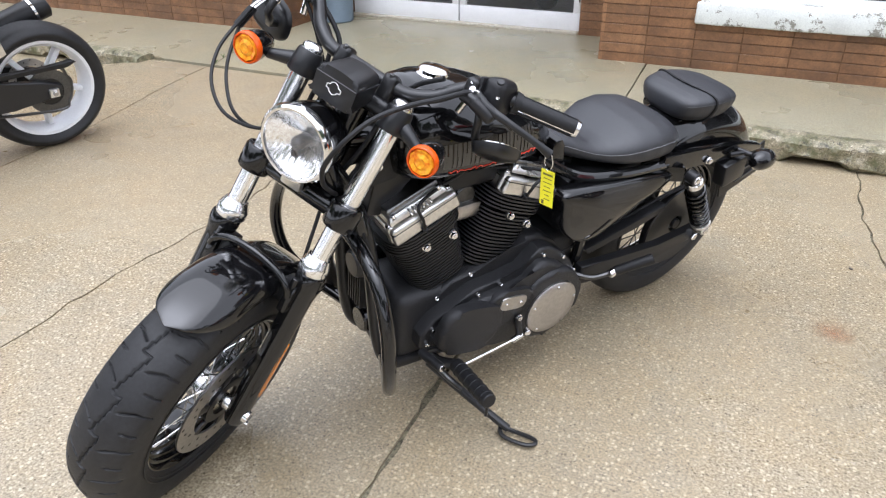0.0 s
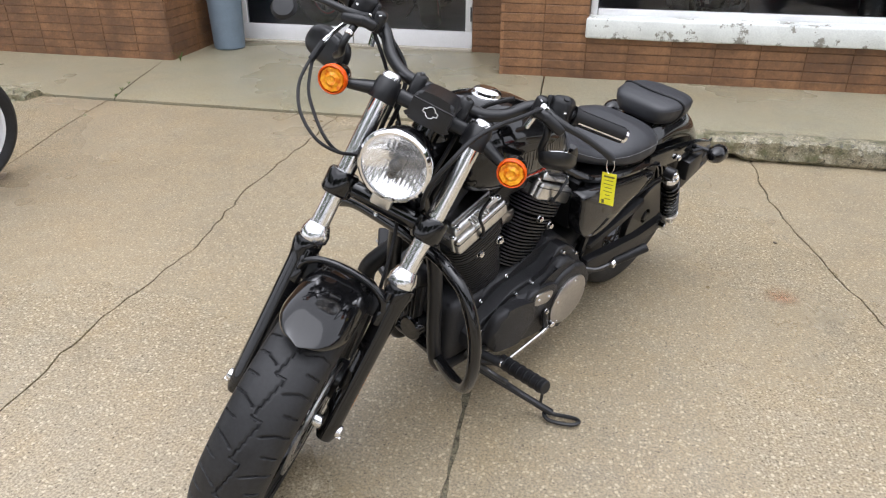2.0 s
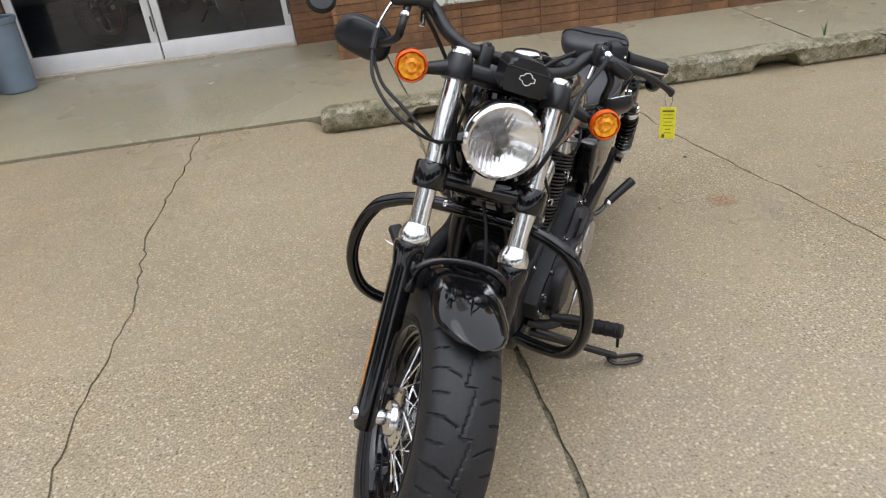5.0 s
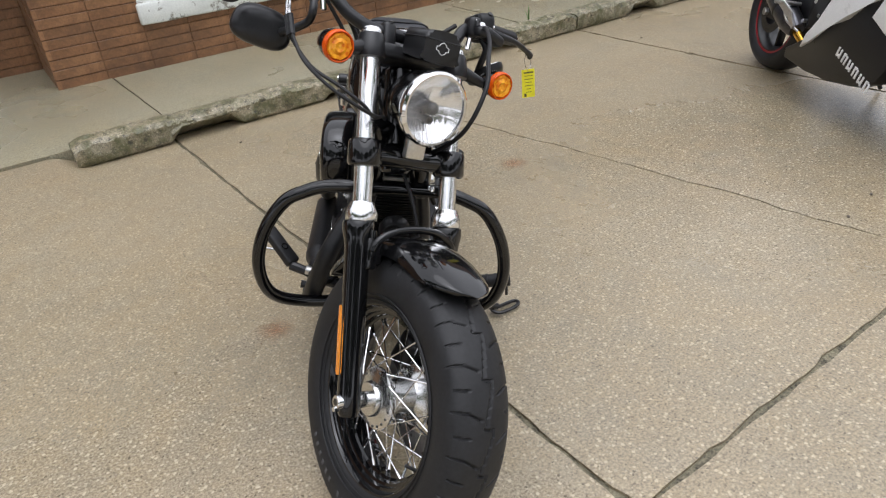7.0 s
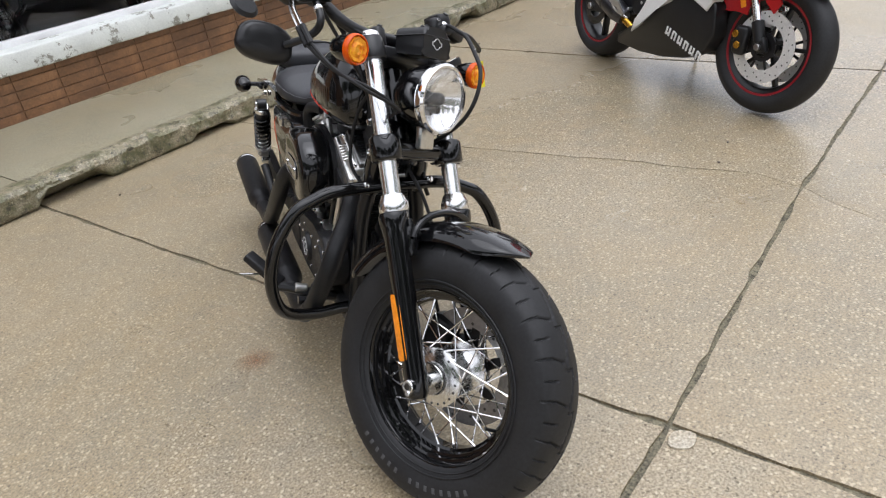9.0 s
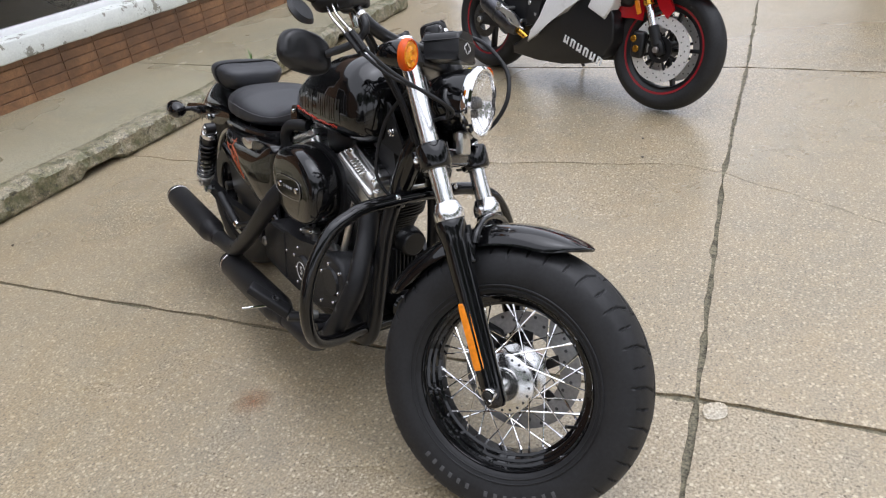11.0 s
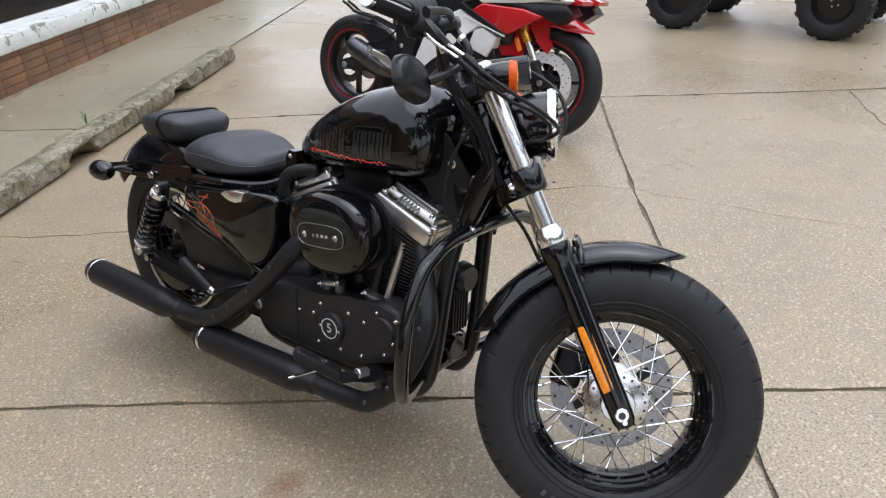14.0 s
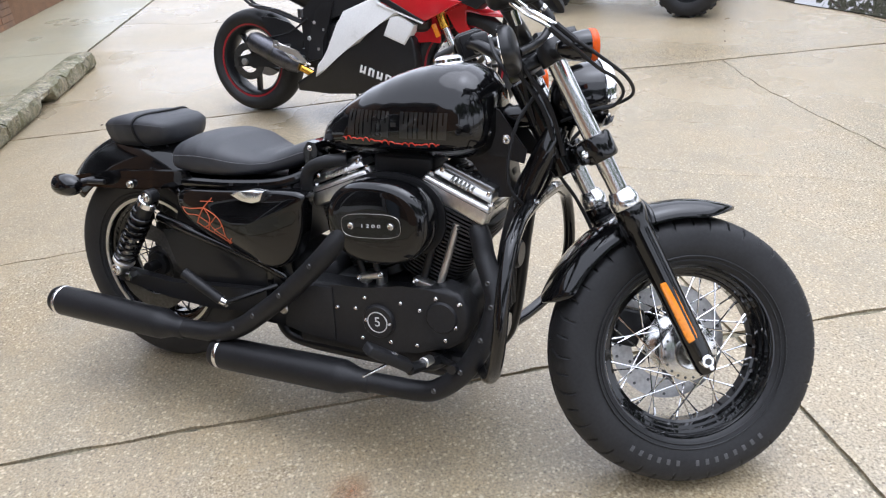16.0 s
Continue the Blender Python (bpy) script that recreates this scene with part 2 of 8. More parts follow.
def peeling(m):
    """Bare grey patches where the paint has come off."""
    nt = m.node_tree
    b = nt.nodes["Principled BSDF"]
    old = b.inputs["Base Color"].links[0].from_socket
    co = nt.nodes.new("ShaderNodeTexCoord")
    n = node(nt, "ShaderNodeTexNoise", Scale=5.5, Detail=7.0, Roughness=0.75)
    nt.links.new(co.outputs["Object"], n.inputs["Vector"])
    r = nt.nodes.new("ShaderNodeMapRange")
    r.inputs["From Min"].default_value, r.inputs["From Max"].default_value = 0.565, 0.585
    nt.links.new(n.outputs["Fac"], r.inputs["Value"])
    x = nt.nodes.new("ShaderNodeMix")
    x.data_type = "RGBA"
    nt.links.new(r.outputs[0], x.inputs["Factor"])
    nt.links.new(old, x.inputs["A"])
    x.inputs["B"].default_value = (0.27, 0.26, 0.22, 1)
    nt.links.new(x.outputs["Result"], b.inputs["Base Color"])


peeling(SILL_PAINT)


def brick_material():
    """Glazed brown brick; every brick has a tone of its own."""
    m = surface("glazed_brown_brick", (0.235, 0.122, 0.058), 0.45, vary=0.3, scale=14, fine=90, bump=0.35, bump_scale=120)
    nt = m.node_tree
    b = nt.nodes["Principled BSDF"]
    old = b.inputs["Base Color"].links[0].from_socket
    info = nt.nodes.new("ShaderNodeObjectInfo")
    isl = nt.nodes.new("ShaderNodeNewGeometry")
    add = nt.nodes.new("ShaderNodeMath")
    add.operation = "ADD"
    nt.links.new(info.outputs["Random"], add.inputs[0])
    nt.links.new(isl.outputs["Random Per Island"], add.inputs[1])
    fr = nt.nodes.new("ShaderNodeMath")
    fr.operation = "FRACT"
    nt.links.new(add.outputs[0], fr.inputs[0])
    ramp = nt.nodes.new("ShaderNodeValToRGB")
    els = ramp.color_ramp.elements
    els[0].position, els[0].color = 0.0, (0.84, 0.82, 0.80, 1)
    els[1].position, els[1].color = 1.0, (1.10, 1.08, 1.04, 1)
    e = els.new(0.5)
    e.color = (0.95, 0.9, 0.85, 1)
    nt.links.new(fr.outputs[0], ramp.inputs[0])
    x = nt.nodes.new("ShaderNodeMix")
    x.data_type, x.blend_type = "RGBA", "MULTIPLY"
    x.inputs["Factor"].default_value = 1.0
    nt.links.new(old, x.inputs["A"])
    nt.links.new(ramp.outputs[0], x.inputs["B"])
    place = nt.nodes.new("ShaderNodeNewGeometry")
    grime = node(nt, "ShaderNodeTexNoise", Scale=2.6, Detail=6.0, Roughness=0.7)
    nt.links.new(place.outputs["Position"], grime.inputs["Vector"])
    dirt = nt.nodes.new("ShaderNodeMapRange")
    dirt.inputs["From Min"].default_value, dirt.inputs["From Max"].default_value = 0.44, 0.66
    dirt.inputs["To Max"].default_value = 0.75
    nt.links.new(grime.outputs["Fac"], dirt.inputs["Value"])
    y = nt.nodes.new("ShaderNodeMix")
    y.data_type = "RGBA"
    nt.links.new(dirt.outputs[0], y.inputs["Factor"])
    nt.links.new(x.outputs["Result"], y.inputs["A"])
    y.inputs["B"].default_value = (0.085, 0.045, 0.026, 1)
    nt.links.new(y.outputs["Result"], b.inputs["Base Color"])
    return m


BRICK = brick_material()


# ---- mesh helpers ----
I4 = Matrix.Identity(4)


def finish(name, bm, material, sharp=35.0):
    me = bpy.data.meshes.new(name)
    bmesh.ops.recalc_face_normals(bm, faces=bm.faces)
    bm.to_mesh(me)
    bm.free()
    me.materials.append(material)
    me.shade_smooth()
    me.set_sharp_from_angle(angle=radians(sharp))
    return me


def part(name, bm, material, parent, label="", sharp=35.0, m=None):
    if m is not None:
        bmesh.ops.transform(bm, matrix=m, verts=bm.verts)
    ob = new(name, finish(name, bm, material, sharp))
    ob.parent = parent
    if label:
        ob["label"] = label
    return ob


def shared(name, me, parent, m, label=""):
    ob = new(name, me)
    ob.parent = parent
    ob.matrix_basis = m
    if label:
        ob["label"] = label
    return ob


def thing(name, m, label, category, group="", kind=""):
    ob = new(name)
    ob.empty_display_size = 0.1
    ob.matrix_basis = m
    return tagged(ob, label, category, group, kind)


def merge(bm, other):
    me = bpy.data.meshes.new("tmp")
    other.to_mesh(me)
    other.free()
    bm.from_mesh(me)
    bpy.data.meshes.remove(me)
    return bm


def box(sx, sy, sz, m=I4, bevel=0.0, seg=2, bm=None, taper=1.0):
    b = bmesh.new()
    bmesh.ops.create_cube(b, size=1)
    for v in b.verts:
        k = taper if v.co.z > 0 else 1.0
        v.co = Vector((v.co.x * sx * k, v.co.y * sy * k, v.co.z * sz))
    if bevel:
        bmesh.ops.bevel(b, geom=b.edges[:], offset=bevel, segments=seg, affect="EDGES", profile=0.5)
    bmesh.ops.transform(b, matrix=m, verts=b.verts)
    return merge(bm, b) if bm else b


def frame_along(p0, p1):
    d = (Vector(p1) - Vector(p0))
    return Matrix.Translation(p0) @ d.to_track_quat("Z", "Y").to_matrix().to_4x4(), d.length


def spin(profile, m=I4, seg=24, bm=None, closed=False):
    """Turns a profile of (radius, height) round the local z axis."""
    b = bm or bmesh.new()
    rings = []
    for r, z in profile:
        if r < 1e-6:
            rings.append([b.verts.new(m @ Vector((0, 0, z)))])
        else:
            rings.append([b.verts.new(m @ Vector((r * math.cos(a), r * math.sin(a), z))) for a in (2 * math.pi * k / seg for k in range(seg))])
    pairs = list(zip(rings, rings[1:])) + ([(rings[-1], rings[0])] if closed else [])
    for a, c in pairs:
        for k in range(seg):
            j = (k + 1) % seg
            quad = [a[k % len(a)], a[j % len(a)], c[j % len(c)], c[k % len(c)]]
            uniq = []
            for v in quad:
                if v not in uniq:
                    uniq.append(v)
            if len(uniq) > 2:
                b.faces.new(uniq)
    return b


def rod(p0, p1, r, r1=None, seg=16, bm=None, edge=0.0):
    m, length = frame_along(p0, p1)
    r1 = r if r1 is None else r1
    e = edge or min(r, r1, length) * 0.15
    return spin([(0, 0), (r - e, 0), (r, e), (r1, length - e), (r1 - e, length), (0, length)], m, seg, bm)


def glide(points, per=6, closed=False):
    """A smooth curve through the points."""
    p = [Vector(q) for q in points]
    n = len(p)
    out = []
    for i in range(n if closed else n - 1):
        a, b, c, d = (p[(i + k) % n] if closed else p[min(max(i + k, 0), n - 1)] for k in (-1, 0, 1, 2))
        for s in range(per):
            t = s / per
            out.append(0.5 * ((2 * b) + (c - a) * t + (2 * a - 5 * b + 4 * c - d) * t * t + (3 * b - a - 3 * c + d) * t ** 3))
    if not closed:
        out.append(p[-1])
    return out


def pipe(points, r, seg=12, per=6, bm=None, raw=False, closed=False):
    """A round tube along a smooth curve; r is one radius or one for each point."""
    b = bm or bmesh.new()
    path = [Vector(q) for q in points] if raw else glide(points, per, closed)
    n = len(path)
    if isinstance(r, (list, tuple)):
        src = np.linspace(0, 1, len(r))
        radii = [float(v) for v in np.interp(np.linspace(0, 1, n), src, r)]
    else:
        radii = [r] * n
    rings, up = [], None
    for i, p in enumerate(path):
        t = (path[(i + 1) % n] - path[i - 1]) if closed else (path[min(i + 1, n - 1)] - path[max(i - 1, 0)])
        t.normalize()
        if up is None:
            up = t.orthogonal().normalized()
        up = (up - t * up.dot(t)).normalized()
        side = t.cross(up)
        rings.append([b.verts.new(p + radii[i] * (up * math.cos(a) + side * math.sin(a))) for a in (2 * math.pi * k / seg for k in range(seg))])
    for a, c in list(zip(rings, rings[1:])) + ([(rings[-1], rings[0])] if closed else []):
        for k in range(seg):
            b.faces.new((a[k], a[(k + 1) % seg], c[(k + 1) % seg], c[k]))
    if not closed:
        b.faces.new(rings[0])
        b.faces.new(rings[-1])
    return b


def loft(rings, bm=None, cap=True):
    b = bm or bmesh.new()
    vs = [[b.verts.new(p) for p in ring] for ring in rings]
    n = len(vs[0])
    for a, c in zip(vs, vs[1:]):
        for k in range(n):
            b.faces.new((a[k], a[(k + 1) % n], c[(k + 1) % n], c[k]))
    if cap:
        b.faces.new(vs[0])
        b.faces.new(vs[-1])
    return b


def egg(x, hw, zb, zt, n=24, power=2.6, low=0.5, shift=0.0):
    """A rounded cross-section in the plane x; low: how much of its height lies under its widest line."""
    zc = zb + (zt - zb) * low
    ring = []
    for k in range(n):
        a = 2 * math.pi * k / n
        c, s = math.cos(a), math.sin(a)
        y = hw * math.copysign(abs(c) ** (2 / power), c)
        h = (zt - zc) if s > 0 else (zc - zb)
        ring.append(Vector((x, y + shift, zc + h * math.copysign(abs(s) ** (2 / power), s))))
    return ring


def plate(outline, y0, y1, bevel=0.0, seg=2, bm=None, m=I4):
    """A slab with an outline in the x-z plane, from y0 to y1."""
    b = bmesh.new()
    lo = [b.verts.new((x, y0, z)) for x, z in outline]
    hi = [b.verts.new((x, y1, z)) for x, z in outline]
    b.faces.new(lo)
    top = b.faces.new(hi)
    n = len(lo)
    for k in range(n):
        b.faces.new((lo[k], lo[(k + 1) % n], hi[(k + 1) % n], hi[k]))
    if bevel:
        bmesh.ops.bevel(b, geom=list(top.edges), offset=bevel, segments=seg, affect="EDGES", profile=0.5)
    bmesh.ops.transform(b, matrix=m, verts=b.verts)
    return merge(bm, b) if bm else b


def dome(outline, y0, y1, bulge, s=1):
    """A shell with an outline in the x-z plane whose face swells outwards."""
    cx = sum(x for x, z in outline) / len(outline)
    cz = sum(z for x, z in outline) / len(outline)
    ring = [(v.x, v.y) for v in glide([Vector((x, z, 0)) for x, z in outline], 4, True)]
    rings = [[Vector((cx + (x - cx) * k, s * y, cz + (z - cz) * k)) for x, z in ring]
             for k, y in [(1, y0), (1, y1 - 0.012), (0.992, y1 - 0.005), (0.975, y1)] + [(k, y1 + bulge * (1 - k * k)) for k in (0.93, 0.86, 0.76, 0.64, 0.5, 0.34, 0.16)]]
    return loft(rings)


def dome_y(outline, x, z, y1, bulge):
    """How far out such a shell's face lies at that place."""
    cx = sum(p for p, q in outline) / len(outline)
    cz = sum(q for p, q in outline) / len(outline)
    k = 0.0
    for (ax, az), (bx, bz) in zip(outline, outline[1:] + outline[:1]):
        d = (bx - ax) * (z - cz) - (bz - az) * (x - cx)
        if abs(d) > 1e-9:
            t = ((bx - ax) * (az - cz) - (bz - az) * (ax - cx)) / d
            hit = (cx + t * (x - cx), cz + t * (z - cz))
            u = ((hit[0] - ax) * (bx - ax) + (hit[1] - az) * (bz - az)) / ((bx - ax) ** 2 + (bz - az) ** 2)
            if t > 0 and -0.01 <= u <= 1.01:
                k = max(k, 1 / t)
    return y1 + bulge * (1 - min(1.0, k) ** 2)


def oval(cx, cz, rx, rz, n=32, power=2.0, turn=0.0):
    out = []
    for k in range(n):
        a = 2 * math.pi * k / n
        c, s = math.cos(a), math.sin(a)
        x, z = rx * math.copysign(abs(c) ** (2 / power), c), rz * math.copysign(abs(s) ** (2 / power), s)
        out.append((cx + x * math.cos(turn) - z * math.sin(turn), cz + x * math.sin(turn) + z * math.cos(turn)))
    return out


def belt_outline(ax, az, ar, bx, bz, br, n=14):
    """The outline of a belt round two discs."""
    d = math.hypot(bx - ax, bz - az)
    base = math.atan2(bz - az, bx - ax)
    off = math.acos((ar - br) / d)
    out = []
    for k in range(n + 1):
        a = base + off + (2 * math.pi - 2 * off) * k / n
        out.append((ax + ar * math.cos(a), az + ar * math.sin(a)))
    for k in range(n + 1):
        a = base - off + 2 * off * k / n
        out.append((bx + br * math.cos(a), bz + br * math.sin(a)))
    return out


def bolt(p, axis, r=0.007, h=0.007, bm=None):
    p, axis = Vector(p), Vector(axis).normalized()
    m, _ = frame_along(p - axis * 0.002, p + axis)
    return spin([(r * 1.25, 0), (r * 1.25, 0.002), (r, 0.0025), (r, h), (r * 0.75, h + 0.0015), (r * 0.45, h + 0.001), (0, h - 0.001)], m, 10, bm)


def lettering(name, text, size, m, material, parent, depth=0.0006, label=""):
    cu = bpy.data.curves.new(name, "FONT")
    cu.body, cu.size, cu.extrude = text, size, depth
    cu.align_x, cu.align_y = "CENTER", "CENTER"
    tmp = bpy.data.objects.new(name, cu)
    scene.collection.objects.link(tmp)
    me = bpy.data.meshes.new_from_object(tmp.evaluated_get(bpy.context.evaluated_depsgraph_get()))
    bpy.data.objects.remove(tmp)
    me.materials.append(material)
    return shared(name, me, parent, m, label)


WHEEL_AXIS = Matrix.Rotation(radians(-90), 4, "X")   # local z becomes the bike's left


def tyre_mesh(name, R, half, bead, steps=360, tread=True, period=0.092, material=None):
    """A tyre about the y axis; grooves are cut into the tread."""
    ctrl = [(bead, -half * 0.72), (bead + 0.012, -half * 0.86), (bead + (R - bead) * 0.42, -half), (R - 0.031, -half * 0.93),
            (R - 0.013, -half * 0.70), (R - 0.004, -half * 0.38), (R, 0.0)]
    ctrl = ctrl + [(r, -y) for r, y in reversed(ctrl[:-1])]
    prof = [(v.x, v.y) for v in glide([Vector((r, y, 0)) for r, y in ctrl], 5 if not tread else 7)]
    n = len(prof)
    reps = round(2 * math.pi * R / period)
    p = 2 * math.pi * R / reps
    verts, faces = [], []
    for i in range(steps):
        a = 2 * math.pi * i / steps
        u = (a * R) % p / p
        for r, y in prof:
            d = 0.0
            if tread and r > R - 0.040:
                # a stepped groove round the middle, with hooked slashes towards both shoulders
                line = -0.012 + 0.022 * u
                if abs(y - line) < 0.0022 or (min(u, 1 - u) * p < 0.0022 and abs(y) < 0.012):
                    d = 0.0042
                for side in (-1, 1):
                    ys, uu = y * side, (u + (0.5 if side > 0 else 0.0)) % 1
                    run = (uu - 0.20 - (ys - 0.020) * 6.0) * p
                    if 0.020 < ys < 0.046 and abs(run) < 0.0024:
                        d = 0.0042
                    run = (uu - 0.36 - (ys - 0.046) * 1.5) * p
                    if 0.044 < ys < 0.070 and abs(run) < 0.0026:
                        d = 0.005
                    run = (uu - 0.82 - (ys - 0.040) * 1.5) * p
                    if 0.040 < ys < 0.066 and abs(run) < 0.0026:
                        d = 0.005
            verts.append(((r - d) * math.cos(a), y, (r - d) * math.sin(a)))
    for i in range(steps):
        j = (i + 1) % steps
        for k in range(n - 1):
            faces.append((i * n + k, i * n + k + 1, j * n + k + 1, j * n + k))
        faces.append((i * n + n - 1, i * n, j * n, j * n + n - 1))
    me = bpy.data.meshes.new(name)
    me.from_pydata(verts, [], faces)
    me.materials.append(material or RUBBER)
    me.shade_smooth()
    me.set_sharp_from_angle(angle=radians(50))
    return me


def ring_section(profile, seg=64, bm=None, m=I4):
    """A closed section of (radius, y) turned round the y axis."""
    return spin([(r, y) for r, y in profile], m @ WHEEL_AXIS, seg, bm, closed=True)


# ---- the lot: concrete slabs with open joints and cracks over soil ----
def smooth01(a, b, x):
    t = min(1.0, max(0.0, (x - a) / (b - a)))
    return t * t * (3 - 2 * t)


def lot_height(x, y):
    """The slabs rise to the sidewalk where the kerb is missing, and dip a little where the puddle stands."""
    apron = smooth01(-4.9, -4.3, x) * (1 - smooth01(-1.47, -1.28, x)) * smooth01(2.6, 3.9, y)
    apron += 1.1 * smooth01(4.10, 4.45, x) * smooth01(3.1, 3.92, y)
    return 0.062 * apron + 0.004 * noise.noise(Vector((x * 0.7, y * 0.7, 0))) * smooth01(1.5, 3.0, abs(x) + abs(y))


def ragged(points, rough):
    """A line through (along, across) points with a worn edge."""
    al, ac = [p[0] for p in points], [p[1] for p in points]

    def line(v):
        n = noise.noise(Vector((v * 3.1, ac[0] * 7.3, 5))) + 0.6 * noise.noise(Vector((v * 11, ac[0] * 3.7, 9)))
        n += 0.35 * noise.noise(Vector((v * 37, ac[0] * 5.1, 2)))
        return float(np.interp(v, al, ac)) + rough * n
    return line


COLUMNS = [  # lines along y: (points, roughness, half gap)
    (ragged([(-9, -12.0), (9, -12.0)], 0.0), 0.004),
    (ragged([(-9, -1.2), (2.09, -3.52), (2.80, -3.634), (3.19, -3.695), (3.47, -3.73), (3.87, -3.785), (4.02, -3.81)], 0.006), 0.004),
    (ragged([(-9, -1.0), (-1, -1.75), (0.92, -2.06), (1.55, -2.11), (2.2, -2.09), (2.78, -2.15), (3.48, -2.10), (4.0, -2.07)], 0.028), 0.0035),
    (ragged([(-9, -0.36), (0.01, -0.672), (0.61, -0.69), (1.2, -0.715), (2.25, -0.757), (3.1, -0.793), (3.8, -0.815)], 0.006), 0.0075),
    (ragged([(-9, -2.0), (-2.5, -0.2), (-0.63, 0.19), (0.08, 0.51), (0.6, 0.80), (0.81, 0.867), (1.4, 0.785), (2.1, 0.66), (2.85, 0.53), (3.25, 0.465), (3.7, 0.463)], 0.02), lambda v: 0.0012 + 0.0023 * smooth01(0.6, 1.0, v)),
    (ragged([(-9, 2.0), (-0.95, 2.30), (-0.26, 2.335), (0.63, 2.39), (2.48, 2.271), (3.2, 2.257), (4, 2.25)], 0.007), 0.0095),
    (ragged([(-9, 5.6), (4, 5.7)], 0.004), 0.005),
    (ragged([(-9, 12.0), (9, 12.0)], 0.0), 0.004),
]
JOINT = (ragged([(-12, 0.2), (-1.0, 0.541), (-0.69, 0.54), (-0.14, 0.566), (0.83, 0.609), (2.33, 0.614), (12, 0.8)], 0.006), 0.0085)
CRACK = (ragged([(-2, -0.6), (0.2, -0.80), (0.51, -0.861), (1.66, -0.869), (2.36, -0.946), (3, -1.0)], 0.03), 0.0035)
NEAR = (ragged([(-12, -2.7), (12, -2.5)], 0.004), 0.005)
EDGE = (lambda v: 3.965, 0.004)
FRONT = (lambda v: -8.0, 0.0)
ground = tagged(new("ground"), "dark soil under tan exposed-aggregate concrete paving slabs", "ground", kind="structure")
gb = bmesh.new()
gv = [gb.verts.new((x, y, -0.0115)) for x, y in ((-300, -300), (300, -300), (300, 300), (-300, 300))]
gb.faces.new(gv)


def slab(left, right, low, high, step=0.04):
    (xl, gl), (xr, gr), (yb, g0), (yt, g1) = left, right, low, high
    w, h = abs(xr(0) - xl(0)), abs(yt(0) - yb(0))
    nu, nv = max(8, min(70, int(w / step))), max(8, min(150, int(h / step)))

    def gap(g, v):
        w = g(v) if callable(g) else g
        chip = max(0.0, noise.noise(Vector((v * 13, w * 700, 8))) - 0.25) * (3.2 if w > 0.005 else 1.2)
        return w * (max(0.15, 1 + 0.7 * noise.noise(Vector((v * 6, w * 900, 1))) + 0.6 * noise.noise(Vector((v * 21, w * 900, 4)))) + chip)

    b = bmesh.new()
    grid = []
    for j in range(nv + 1):
        row = []
        for i in range(nu + 1):
            s, t = i / nu, j / nv
            x, y = xl(0) * (1 - s) + xr(0) * s, yb(0) * (1 - t) + yt(0) * t
            for _ in range(3):
                y = (yb(x) + gap(g0, x)) * (1 - t) + (yt(x) - gap(g1, x)) * t
                x = (xl(y) + gap(gl, y)) * (1 - s) + (xr(y) - gap(gr, y)) * s
            z = lot_height(x, y)
            if i in (0, nu) or j in (0, nv):
                z -= 0.0025
            row.append(b.verts.new((x, y, z)))
        grid.append(row)
    for j in range(nv):
        for i in range(nu):
            b.faces.new((grid[j][i], grid[j][i + 1], grid[j + 1][i + 1], grid[j + 1][i]))
    rim = grid[0][:-1] + [r[-1] for r in grid[:-1]] + grid[-1][:0:-1] + [r[0] for r in grid[:0:-1]]
    low_rim = [b.verts.new((v.co.x, v.co.y, v.co.z - 0.03)) for v in rim]
    for k in range(len(rim)):
        n = (k + 1) % len(rim)
        b.faces.new((rim[k], rim[n], low_rim[n], low_rim[k]))
    return part("slab", b, CONCRETE, ground, sharp=50)


# the soil sheet is the ground's own mesh, the slabs are its pieces
soil = part("soil", gb, SOIL, ground, "dark damp soil in the open joints")
for i in range(len(COLUMNS) - 1):
    cuts = [FRONT, NEAR]
    if i == 4:
        cuts.append(CRACK)
    if i >= 1:
        cuts.append(JOINT)
    cuts.append(EDGE)
    for lo, hi in zip(cuts, cuts[1:]):
        slab(COLUMNS[i], COLUMNS[i + 1], lo, hi)

# a loose chip of concrete at the crossing of two joints
cb = plate(oval(0, 0, 0.042, 0.033, 11, 1.6), 0, 0.012, 0.003)
chip = tagged(new("concrete_chip", finish("concrete_chip", cb, concrete("chip_concrete", (0.40, 0.365, 0.29)))),
              "pale broken chip of concrete lying in the joint", "rubble")
chip.matrix_basis = pose(-0.725, 0.492, -0.006, 90, 0, -30)

# rust marks on the slabs, thin as a stain
RUST = surface("rust_stain", (0.33, 0.17, 0.085), 0.7, vary=0.3, scale=30, bump=0.4)
rust_nt = RUST.node_tree
rust_mix = rust_nt.nodes.new("ShaderNodeMixShader")
rust_clear = rust_nt.nodes.new("ShaderNodeBsdfTransparent")
rust_noise = node(rust_nt, "ShaderNodeTexNoise", Scale=22.0, Detail=6.0, Roughness=0.7)
rust_grad = rust_nt.nodes.new("ShaderNodeTexGradient")
rust_grad.gradient_type = "SPHERICAL"
rust_co = rust_nt.nodes.new("ShaderNodeTexCoord")
rust_map = node(rust_nt, "ShaderNodeMapping", Scale=(15.0, 15.0, 15.0))
rust_mul = rust_nt.nodes.new("ShaderNodeMath")
rust_mul.operation = "MULTIPLY"
rust_nt.links.new(rust_co.outputs["Object"], rust_map.inputs["Vector"])
rust_nt.links.new(rust_map.outputs[0], rust_grad.inputs["Vector"])
rust_nt.links.new(rust_co.outputs["Object"], rust_noise.inputs["Vector"])
rust_nt.links.new(rust_grad.outputs["Fac"], rust_mul.inputs[0])
rust_nt.links.new(rust_noise.outputs["Fac"], rust_mul.inputs[1])
rust_half = rust_nt.nodes.new("ShaderNodeMath")
